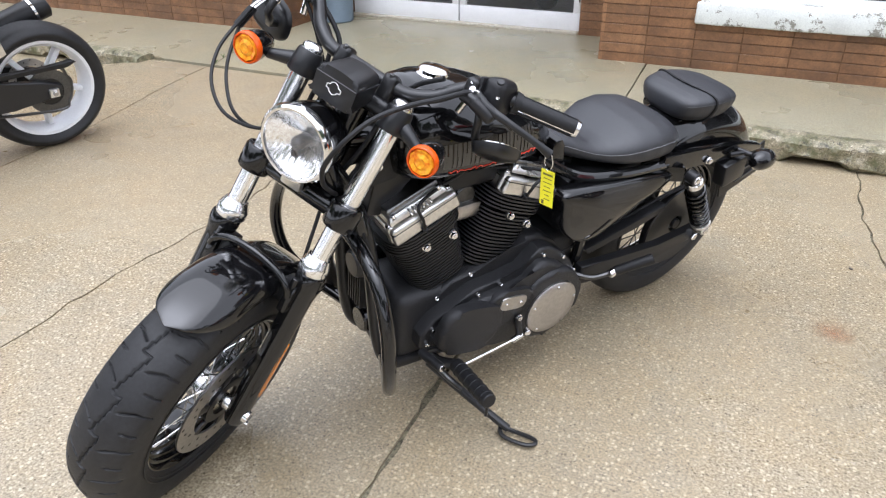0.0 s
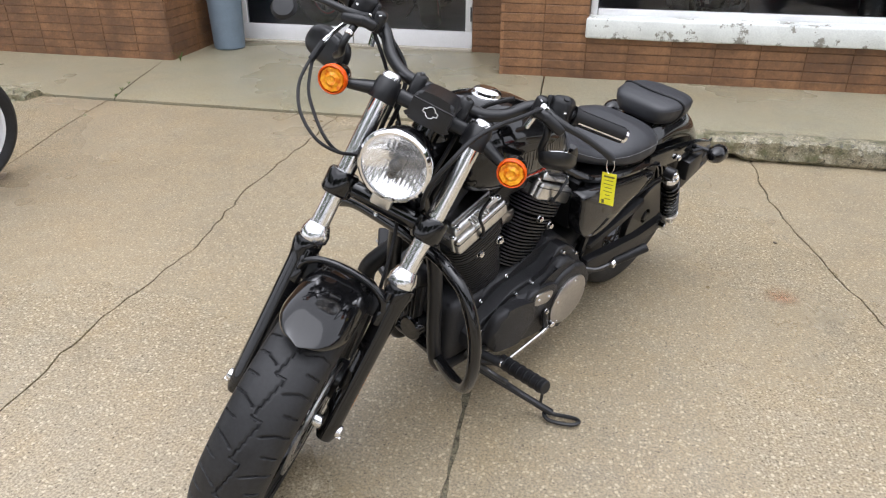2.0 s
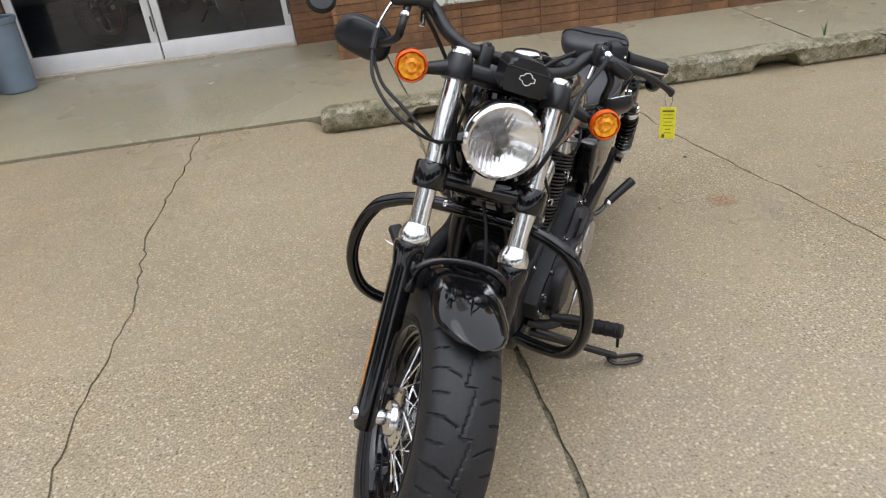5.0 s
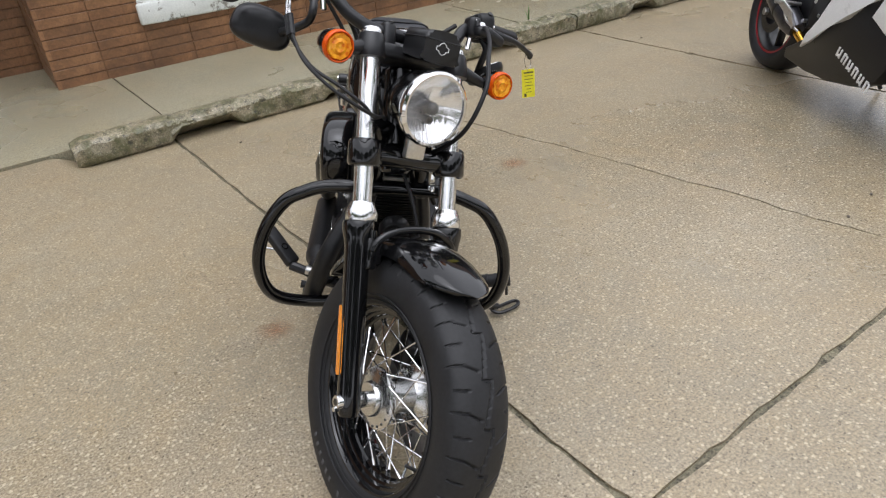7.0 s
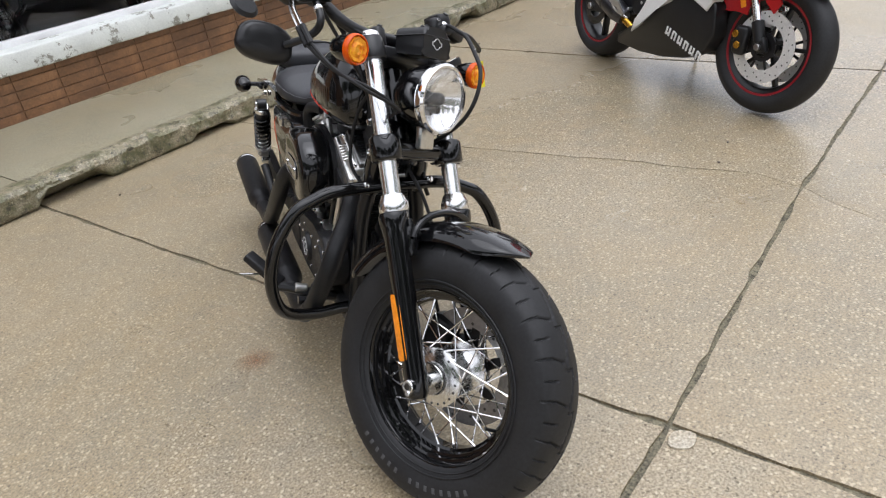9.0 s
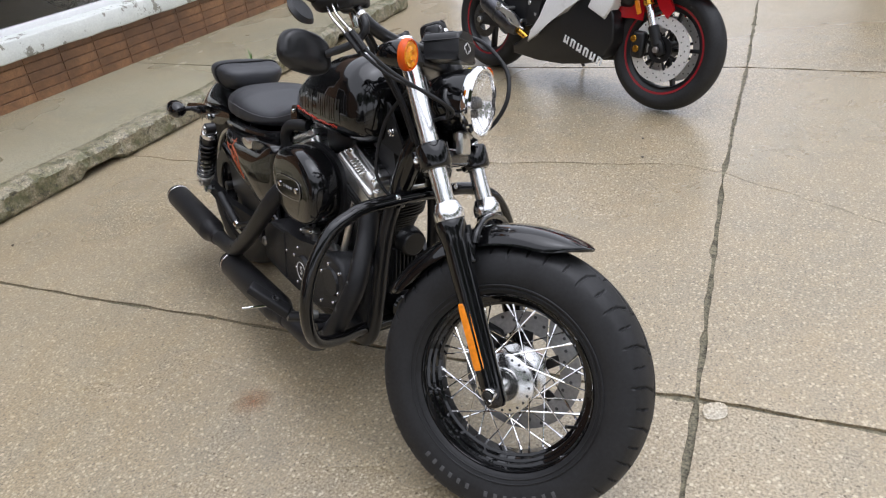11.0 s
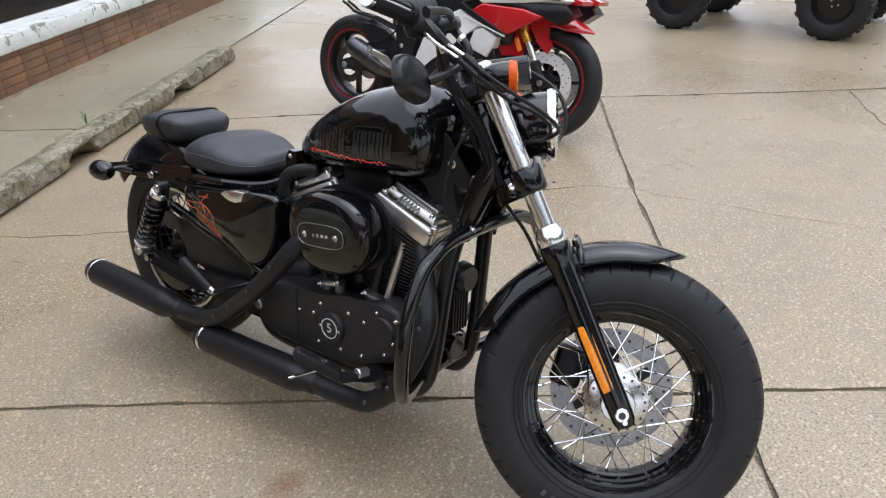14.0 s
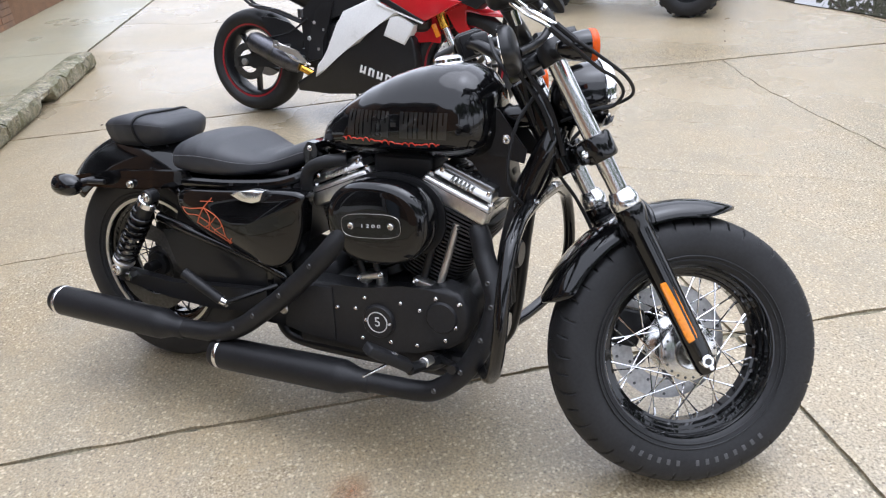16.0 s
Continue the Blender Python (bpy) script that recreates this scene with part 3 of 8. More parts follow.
rust_half.operation = "MULTIPLY"
rust_half.inputs[1].default_value = 1.1
rust_nt.links.new(rust_mul.outputs[0], rust_half.inputs[0])
rust_nt.links.new(rust_half.outputs[0], rust_mix.inputs[0])
rust_nt.links.new(rust_clear.outputs[0], rust_mix.inputs[1])
rust_nt.links.new(rust_nt.nodes["Principled BSDF"].outputs[0], rust_mix.inputs[2])
rust_nt.links.new(rust_mix.outputs[0], rust_nt.nodes["Material Output"].inputs["Surface"])
for x, y, k in ((-1.08, 1.775, 1.0), (0.337, 2.262, 1.1)):
    b = bmesh.new()
    bmesh.ops.create_circle(b, cap_ends=True, radius=0.09, segments=24)
    st = tagged(new("rust_stain", finish("rust_stain", b, RUST)), "faint brown rust stain on the concrete", "stain", kind="structure")
    st.matrix_basis = pose(x, y, lot_height(x, y) + 0.001) @ Matrix.Scale(k, 4)

# ---- sidewalk ----
sidewalk = tagged(new("pavement"), "grey concrete sidewalk in front of the shop, greenish in places", "sidewalk", kind="structure")


def walk_height(y):
    return 0.082 + 0.028 * (y - 3.97) / 1.9


def walk_slab(x0, x1, y0, y1, lean0=0.0, lean1=0.0):
    b = bmesh.new()
    nu, nv = max(3, int((x1 - x0) / 0.15)), max(3, int((y1 - y0) / 0.15))
    top = [[b.verts.new((x0 + (x1 - x0) * i / nu + (y0 - 3.985 + (y1 - y0) * j / nv) * (lean0 + (lean1 - lean0) * i / nu) + 0.004 * noise.noise(Vector((y0 + j, x0 * 3, 1))),
                         y0 + (y1 - y0) * j / nv + (0.012 * noise.noise(Vector((i * 0.9 + x0, y0, 4))) if j == 0 else 0),
                         walk_height(y0 + (y1 - y0) * j / nv) + 0.003 * noise.noise(Vector((x0 + i * 0.2, y0 + j * 0.2, 7)))
                         - (0.012 if j == 0 else 0))) for i in range(nu + 1)] for j in range(nv + 1)]
    for j in range(nv):
        for i in range(nu):
            b.faces.new((top[j][i], top[j][i + 1], top[j + 1][i + 1], top[j + 1][i]))
    rim = top[0][:-1] + [r[-1] for r in top[:-1]] + top[-1][:0:-1] + [r[0] for r in top[:0:-1]]
    low = [b.verts.new((v.co.x, v.co.y, -0.02)) for v in rim]
    for k in range(len(rim)):
        n = (k + 1) % len(rim)
        b.faces.new((rim[k], rim[n], low[n], low[k]))
    part("walk_slab", b, WALK_CONCRETE, sidewalk, sharp=50)


for x0, x1, l0, l1 in ((-12, -3.762, 0, -0.257), (-3.752, -0.803, -0.257, -0.05), (-0.793, 1.9, -0.05, 0), (1.91, 4.42, 0, 0), (4.43, 12, 0, 0)):
    walk_slab(x0, x1, 3.985, 5.9, l0, l1)
    walk_slab(x0, x1, 5.9, 6.6, l0, l1)

# ---- kerb: old, chipped blocks, washed out underneath in places ----
HOLLOWS = ((-0.85, -0.42, 0.062), (1.33, 1.66, 0.075), (2.78, 3.10, 0.06), (0.10, 0.42, 0.03), (-5.4, -5.1, 0.03))


def kerb(x0, x1, top, label):
    b = bmesh.new()
    rings = []
    n = max(6, int((x1 - x0) / 0.012))
    for k in range(n + 1):
        x = x0 + (x1 - x0) * k / n
        lift = 0.0
        for a, c, h in HOLLOWS:
            if a < x < c:
                lift = h * min(1, 6 * min(x - a, c - x) / (c - a))
        end = min(1.0, min(x - x0, x1 - x) / 0.05)
        t = top - 0.02 * (1 - end) + 0.010 * noise.noise(Vector((x * 2.3, 1, 1)))
        sec = [(3.84 + 0.5 * lift, 0.0 + lift), (3.818, 0.02 + lift * 1.05), (3.814, t * 0.35 + lift * 0.7), (3.815, t * 0.6 + lift * 0.3), (3.816, t * 0.8), (3.822, t - 0.018), (3.842, t - 0.004), (3.875, t), (3.90, t + 0.001),
               (3.93, t + 0.002), (3.975, t - 0.006), (4.0, t - 0.03), (4.0, -0.01), (3.9, 0.0 + lift * 0.6)]
        ring = []
        for q, (y, z) in enumerate(sec):
            p = Vector((x, y, z))
            k1 = noise.noise(Vector((x * 7, y * 20, z * 20))) * 0.014 + noise.noise(Vector((x * 29, y * 40, z * 40 + 3))) * 0.010 + noise.noise(Vector((x * 80, y * 60, z * 60 + 3))) * 0.010
            if 0 < q < 11:
                p += Vector((0.3 * k1, -k1, 0.7 * k1))
            ring.append(p)
        rings.append(ring)
    loft(rings, b)
    kb = new("kerb", finish("kerb", b, KERB_CONCRETE, 28))
    tagged(kb, label, "kerb", "kerb blocks", "structure")


kerb(-1.345, 2.21, 0.137, "weathered mossy concrete kerb, chipped and washed out underneath")
kerb(2.225, 3.36, 0.140, "weathered mossy concrete kerb, chipped and washed out underneath")
kerb(3.385, 4.13, 0.142, "broken loose end block of the weathered kerb")
kerb(-7.5, -4.345, 0.12, "crumbling end of the old concrete kerb")
kerb(-11.5, -7.52, 0.12, "weathered mossy concrete kerb, chipped and washed out underneath")


def weed(x, y, z, h, n, seed):
    rnd = random.Random(seed)
    root = thing("weed", pose(x, y, z), "small green weed growing from the joint", "plant", "weeds")
    for _ in range(n):
        a, l = rnd.uniform(0, 6.3), h * rnd.uniform(0.5, 1.0)
        d = Vector((math.cos(a), math.sin(a), 0))
        lean_out = rnd.uniform(0.25, 0.8)
        b = bmesh.new()
        w = 0.0015 + 0.035 * l
        side = d.cross(Vector((0, 0, 1))) * w
        pts = [d * l * lean_out * s * s + Vector((0, 0, l * s)) for s in (0, 0.35, 0.7, 1.0)]
        vs = []
        for k, p in enumerate(pts):
            ww = (0.35, 1.0, 0.8, 0.05)[k]
            vs.append((b.verts.new(p - side * ww), b.verts.new(p + Vector((0, 0, 0.003 * ww))), b.verts.new(p + side * ww)))
        for a1, c1 in zip(vs, vs[1:]):
            b.faces.new((a1[0], a1[1], c1[1], c1[0]))
            b.faces.new((a1[1], a1[2], c1[2], c1[1]))
        part("leaf", b, LEAF, root)


weed(1.92, 4.02, 0.09, 0.13, 3, 1)
weed(1.80, 4.03, 0.09, 0.035, 7, 6)
weed(-3.75, 4.00, 0.07, 0.04, 12, 2)
weed(-3.80, 4.14, 0.08, 0.035, 10, 3)
weed(-3.86, 5.03, 0.10, 0.10, 8, 4)
weed(-3.85, 4.30, 0.085, 0.03, 9, 5)
weed(-3.72, 3.62, 0.045, 0.02, 8, 7)

# ---- the shop front ----
WY = 5.19


def solid(name, x0, x1, y0, y1, z0, z1, material, label, category, bevel=0.0):
    ob = new(name, finish(name, box(x1 - x0, y1 - y0, z1 - z0, bevel=bevel), material))
    ob.matrix_basis = Matrix.Translation(((x0 + x1) / 2, (y0 + y1) / 2, (z0 + z1) / 2))
    return tagged(ob, label, category, kind="structure")


wall_right = solid("wall_right", -1.205, -0.56, WY + 0.012, 5.46, 0.0, 3.2, MORTAR, "glazed brown brick pier beside the doorway", "wall")
wall_front = solid("wall_front", -0.56, 9.0, WY + 0.012, 5.46, 0.0, 0.404, MORTAR, "low glazed brown brick wall under the shop window", "wall")
wall_head = solid("wall_head", -0.56, 9.0, WY, 5.46, 2.6, 3.2, BRICK, "brick band above the shop window", "wall")
wall_left = solid("wall_left", -12.0, -3.95, WY - 0.13, 5.4, 0.0, 3.2, MORTAR, "glazed brown brick wall left of the doorway", "wall")
wall_return_r = solid("wall_return_right", -1.205, -0.9, 5.46, 5.9, 0.0, 3.2, MORTAR, "brick side of the door recess", "wall")
wall_return_l = solid("wall_return_left", -4.3, -3.95, 5.4, 5.9, 0.0, 3.2, MORTAR, "brick side of the door recess", "wall")
wall_jamb_r = solid("wall_jamb_right", -1.56, -0.9, 5.912, 6.1, 0.0, 3.2, MORTAR, "brick jamb beside the glass door", "wall")
wall_jamb_l = solid("wall_jamb_left", -4.3, -3.76, 5.912, 6.1, 0.0, 3.2, MORTAR, "brick jamb beside the glass door", "wall")
wall_lintel = solid("wall_lintel", -3.76, -1.56, 5.912, 6.1, 2.25, 3.2, BRICK, "brick band above the glass door", "wall")
roof = solid("ceiling", -12, 9, 5.19, 11.0, 3.2, 3.4, DARK_ROOM, "plain ceiling of the showroom", "ceiling")
room_back = solid("wall_back", -12, 9, 10.8, 11.0, 0.0, 3.2, DARK_ROOM, "dim back wall of the showroom", "wall")
room_floor = solid("floor", -12, 9, 6.605, 10.8, 0.0, 0.11, DARK_ROOM, "dark showroom floor", "floor")
room_floor_2 = solid("floor_front", -0.56, 9, 5.47, 6.6, 0.115, 0.16, DARK_ROOM, "dark showroom floor behind the window", "floor")
room_side = solid("wall_side_right", 8.8, 9.0, 5.46, 10.8, 0.0, 3.2, DARK_ROOM, "dim side wall of the showroom", "wall")
room_side_2 = solid("wall_side_left", -12.0, -11.8, 5.4, 10.8, 0.0, 3.2, DARK_ROOM, "dim side wall of the showroom", "wall")

BW, BH = 0.305, 0.0665


def brick_mesh(w, h, d=0.03):
    b = box(w - 0.005, d, h - 0.006, bevel=0.002, seg=1)
    return finish("brick", b, BRICK, 15)


FULL = brick_mesh(BW, BH)


def bricks(parent, origin, along, count, rows, face, z0=0.095, mesh=None, w=BW):
    """Stack-bonded bricks on a wall face."""
    inv = parent.matrix_basis.inverted()
    rnd = random.Random(count * 31 + rows)
    for r in range(rows):
        for c in range(count):
            p = Vector(origin) + Vector(along) * (w * (c + 0.5)) + Vector((0, 0, z0 + BH * (r + 0.5)))
            m = Matrix.Translation(p + Vector(face) * rnd.uniform(-0.0015, 0.002)) @ Matrix.Rotation(math.atan2(along[1], along[0]) + rnd.uniform(-0.003, 0.003), 4, "Z")
            shared("brick", mesh or FULL, parent, inv @ m)


bricks(wall_front, (-0.56, WY + 0.019, 0), (1, 0, 0), 22, 5, (0, -1, 0))
PIER = brick_mesh(0.3225, BH)
bricks(wall_right, (-1.205, WY + 0.019, 0), (1, 0, 0), 2, 9, (0, -1, 0), mesh=PIER, w=0.3225)
bricks(wall_left, (-3.95, WY - 0.120, 0), (-1, 0, 0), 12, 8, (0, -1, 0))
RET = brick_mesh(0.35, BH)
bricks(wall_return_l, (-3.958, 5.06, 0), (0, 1, 0), 2, 9, (1, 0, 0), mesh=brick_mesh(0.42, BH), w=0.42)
bricks(wall_jamb_r, (-1.56, 5.919, 0), (1, 0, 0), 1, 10, (0, -1, 0), mesh=RET, w=0.35)
bricks(wall_return_r, (-1.196, 5.19, 0), (0, 1, 0), 2, 9, (-1, 0, 0), mesh=RET, w=0.35)

sb = box(9.56, 0.34, 0.140, bevel=0.012, seg=2)
bmesh.ops.subdivide_edges(sb, edges=[e for e in sb.edges if e.calc_length() > 5], cuts=160)
for v in sb.verts:
    if v.co.y < 0:
        v.co += Vector((0, 0.006 * noise.noise(v.co * 6), 0.006 * noise.noise(v.co * 5 + Vector((3, 0, 0)))))
sill = tagged(new("window_sill", finish("window_sill", sb, SILL_PAINT, 50)), "white window sill with peeling paint", "sill", kind="structure")
sill.matrix_basis = Matrix.Translation((-0.575 + 4.78, WY + 0.135, 0.476))

window = tagged(new("window_1"), "large shop window with a white frame", "window", kind="structure")
window.matrix_basis = Matrix.Translation((0, 0, 0))
part("window_frame", box(9.4, 0.06, 0.05, Matrix.Translation((4.2, 5.36, 0.565)), 0.006), DOOR_ALLOY, window)
part("window_frame", box(0.05, 0.06, 2.05, Matrix.Translation((-0.53, 5.36, 1.57)), 0.006), DOOR_ALLOY, window)
part("window_frame", box(0.05, 0.06, 2.05, Matrix.Translation((2.6, 5.36, 1.57)), 0.006), DOOR_ALLOY, window)
PANE = glass("window_glass", (0.93, 0.95, 0.96))
for x0, x1 in ((-0.505, 2.575), (2.625, 8.8)):
    pn = part("pane", box(x1 - x0, 0.008, 2.02, Matrix.Translation(((x0 + x1) / 2, 5.36, 1.59))), PANE, window)
    pn.visible_shadow = False


def shop_door(name, x0, x1):
    d = tagged(new(name), "glass shop door in a white painted frame", "door", "shop doors", "structure")
    z0, z1, y = 0.125, 2.2, 5.96
    part("bottom_rail", box(x1 - x0 - 0.004, 0.045, 0.145, Matrix.Translation(((x0 + x1) / 2, y, z0 + 0.0725)), 0.004), DOOR_ALLOY, d)
    part("top_rail", box(x1 - x0 - 0.004, 0.045, 0.09, Matrix.Translation(((x0 + x1) / 2, y, z1 - 0.045)), 0.004), DOOR_ALLOY, d)
    for x in (x0 + 0.032, x1 - 0.032):
        part("stile", box(0.06, 0.045, z1 - z0 - 0.238, Matrix.Translation((x, y, (z0 + 0.146 + z1 - 0.091) / 2)), 0.004), DOOR_ALLOY, d)
    pn = part("pane", box(x1 - x0 - 0.13, 0.008, z1 - z0 - 0.24, Matrix.Translation(((x0 + x1) / 2, y, (z0 + 0.146 + z1 - 0.091) / 2))), PANE, d)
    pn.visible_shadow = False
    hb = box(0.012, 0.012, 0.12, Matrix.Translation((x1 - 0.012, y - 0.03, 0.42)), 0.003)
    part("hinge", hb, DARKSTEEL, d)


shop_door("door_1", -3.745, -2.665)
shop_door("door_2", -2.655, -1.565)
sillb = new("door_sill", finish("door_sill", box(2.2, 0.16, 0.03, bevel=0.005), concrete("door_sill_concrete", (0.46, 0.43, 0.36))))
sillb.matrix_basis = Matrix.Translation((-2.66, 5.945, 0.117))
tagged(sillb, "worn pale threshold under the shop doors", "threshold", kind="structure")

bin_root = thing("litter_bin", pose(-3.72, 5.62, walk_height(5.62)), "grey-blue plastic bin standing beside the door", "bin")
part("body", spin([(0, 0), (0.125, 0), (0.135, 0.012), (0.15, 0.5), (0.155, 0.505), (0.155, 0.53), (0.145, 0.53), (0.13, 0.03), (0, 0.03)], seg=40), BIN_BLUE, bin_root)
part("rim", spin([(0.15, 0.52), (0.162, 0.522), (0.162, 0.548), (0.15, 0.55), (0.143, 0.54)], seg=40, closed=True), BIN_BLUE, bin_root)


# ---- the motorcycle: x forward, y left, z up, leaning on its side stand ----
BIKE_POSE = pose(-0.3631, 2.2747, 0.0003, -10.5, 0, -120.8)
bike = thing("motorcycle", BIKE_POSE, "black cruiser motorcycle with chrome fork tubes leaning on its side stand", "motorcycle")
FORK = pose(1.52, 0.02, 0.31, 0, -30.03, 0) @ Matrix.Rotation(radians(31.5), 4, "Z")   # steered to the left; origin at the axle, z up the fork


def fp(name, bm, material, label="", sharp=35.0, parent=None):
    return part(name, bm, material, parent or bike, label, sharp, FORK)


HUB_METAL = surface("machined_hub_alloy", (0.74, 0.74, 0.73), 0.22, metal=1.0, vary=0.06, rough_vary=0.08)


def spoke_wheel(tag, centre, R, half, rim_r, hub_r, hub_w, parent, n=40, groove=True, offset=0.0, metal=None):
    """Hub with tyre, rim and crossed wire spokes."""
    m = centre
    side = [(0, 0.104), (0.0165, 0.104), (0.0175, 0.102), (0.0175, hub_w - 0.004), (0.036, hub_w - 0.004), (0.038, hub_w - 0.007), (0.040, hub_w - 0.016), (0.047, hub_w - 0.018),
            (hub_r * 0.94, hub_w - 0.022), (hub_r, hub_w - 0.025), (hub_r, hub_w - 0.032), (hub_r * 0.78, hub_w - 0.036), (hub_r * 0.6, hub_w - 0.05), (hub_r * 0.56, 0.0)]
    hub = part(tag, spin([(r, -y) for r, y in side] + [(r, y) for r, y in reversed(side[:-1])], m @ WHEEL_AXIS, 48), HUB_METAL if metal is None else SATIN, parent, "machined alloy hub" if metal is None else "black hub")
    # flange holes are not cut; dark dots colour in their shade
    fh = finish("flange_dot", rod((0, 0, 0), (0, 0, 0.003), 0.0032, seg=8), DARKSTEEL)
    for k in range(20):
        a = 2 * math.pi * k / 20
        for s in (-1, 1):
            shared("flange_dot", fh, hub, m @ Matrix.Translation((hub_r * 0.87 * math.cos(a), s * (hub_w - 0.021), hub_r * 0.87 * math.sin(a))) @ WHEEL_AXIS @ Matrix.Translation((0, 0, -0.0015)))
    ty = new("tyre", tyre_mesh("tyre", R, half, rim_r + 0.002, 1080 if groove else 240, groove))
    ty.parent, ty.matrix_basis = hub, m
    ty["label"] = "black rubber tyre with grooved tread"
    for s in (-1, 1):
        for r, k in ((rim_r + 0.016, 0.885), (rim_r + 0.026, 0.950)):
            ridge = part("sidewall_ridge", ring_section([(r - 0.0022, s * half * k), (r - 0.0008, s * (half * k + 0.0017)), (r + 0.0008, s * (half * k + 0.0017)), (r + 0.0022, s * half * k), (r, s * (half * k - 0.003))], 96), RUBBER, ty)
    w = half * 0.74
    rim = part("rim", ring_section([(rim_r + 0.008, -w - 0.003), (rim_r + 0.010, -w + 0.004), (rim_r + 0.004, -w + 0.010), (rim_r + 0.002, -w * 0.62), (rim_r - 0.010, -w * 0.45), (rim_r - 0.014, 0),
                                    (rim_r - 0.010, w * 0.45), (rim_r + 0.002, w * 0.62), (rim_r + 0.004, w - 0.010), (rim_r + 0.010, w - 0.004), (rim_r + 0.008, w + 0.003),
                                    (rim_r + 0.002, w + 0.002), (rim_r - 0.002, w - 0.004), (rim_r - 0.004, w - 0.012), (rim_r - 0.010, w - 0.014), (rim_r - 0.012, w - 0.024), (rim_r - 0.018, w - 0.026), (rim_r - 0.021, w * 0.32), (rim_r - 0.027, w * 0.26), (rim_r - 0.027, -w * 0.26),
                                    (rim_r - 0.021, -w * 0.32), (rim_r - 0.018, -w + 0.026), (rim_r - 0.012, -w + 0.024), (rim_r - 0.010, -w + 0.014), (rim_r - 0.004, -w + 0.012), (rim_r - 0.002, -w + 0.004), (rim_r + 0.002, -w - 0.002)], 96, m=m), GLOSS, hub, "gloss black steel rim")
    metal = metal or CHROME
    sm = finish("spoke", rod((0, 0, 0), (0, 0, 1), 0.0019, seg=6), metal)
    nip = finish("nipple", rod((0, 0, 0), (0, 0, 0.018), 0.0036, 0.0027, seg=6), metal)
    for k in range(n):
        side = 1 if k % 2 else -1
        lead = 1 if (k // 2) % 2 else -1
        a = 2 * math.pi * k / n
        ah = a + lead * radians(52)
        p0 = Vector((hub_r * 0.93 * math.cos(ah), side * (hub_w - 0.027 + 0.004 * lead) + offset, hub_r * 0.93 * math.sin(ah)))
        p1 = Vector(((rim_r - 0.026) * math.cos(a), side * 0.012, (rim_r - 0.026) * math.sin(a)))
        f, length = frame_along(p0, p1)
        shared("spoke", sm, hub, m @ f @ Matrix.Diagonal((1, 1, length, 1)))
        f2, _ = frame_along(p1, p0)
        shared("nipple", nip, hub, m @ f2)
    return hub


def brake_disc(centre, y, r0, r1, parent, holes=30, material=None):
    d = part("brake_disc", ring_section([(r0, y - 0.0025), (r1, y - 0.0025), (r1, y + 0.0025), (r0, y + 0.0025)], 72, m=centre), material or STEEL, parent, "drilled steel brake disc")
    # drilled holes are dark dots: their shade is put in as colour
    hm = finish("drill_dot", rod((0, -0.0032, 0), (0, 0.0032, 0), 0.0042, seg=8), DARKSTEEL)
    for k in range(holes):
        a = 2 * math.pi * k / holes
        r = r0 + (r1 - r0) * (0.28, 0.55, 0.8)[k % 3]
        shared("drill_dot", hm, d, centre @ Matrix.Translation((r * math.cos(a), y, r * math.sin(a))))
    return d


# front wheel
front = spoke_wheel("front_wheel", FORK, 0.325, 0.075, 0.203, 0.070, 0.078, bike)
brake_disc(FORK, 0.076, 0.095, 0.146, front)
carrier = ring_section([(0.040, 0.070), (0.062, 0.072), (0.062, 0.080), (0.040, 0.081)], 40, m=FORK)
part("disc_carrier", carrier, SATIN, front, "black disc carrier")
arm_mesh = finish("carrier_arm", plate([(0.055, -0.012), (0.099, -0.004), (0.099, 0.020), (0.078, 0.018), (0.055, 0.006)], 0.0725, 0.0785, 0.001), SATIN)
for k in range(6):
    shared("carrier_arm", arm_mesh, front, FORK @ Matrix.Rotation(radians(60 * k), 4, "Y"))
valve = part("valve", rod((0.128, -0.02, -0.13), (0.115, -0.045, -0.118), 0.004, seg=8), DARKSTEEL, front, m=FORK)
for y, s in ((-0.141, -1), (0.141, 1)):
    nut = rod((0, y * 0.6, 0), (0, y, 0), 0.012, seg=18)
    rod((0, y - s * 0.002, 0), (0, y + s * 0.012, 0), 0.0165, 0.015, seg=24, bm=nut)
    an = fp("axle_nut", nut, CHROME, "bright axle nut")
    fp("axle_socket", rod((0, y + s * 0.0115, 0), (0, y + s * 0.0125, 0), 0.0085, seg=6), DARKSTEEL, parent=an)

MARK = surface("grey_tyre_mark", (0.075, 0.075, 0.078), 0.6, vary=0.3)
mark = finish("sidewall_mark", box(0.0085, 0.0014, 0.0135, bevel=0.0004, seg=1), MARK)
for k in range(15):
    if k != 6:
        for s, a0 in ((-1, 240),):
            shared("sidewall_mark", mark, front, FORK @ Matrix.Rotation(radians(a0 - 5.2 * k), 4, "Y") @ Matrix.Translation((0, s * 0.0752, 0.262)))
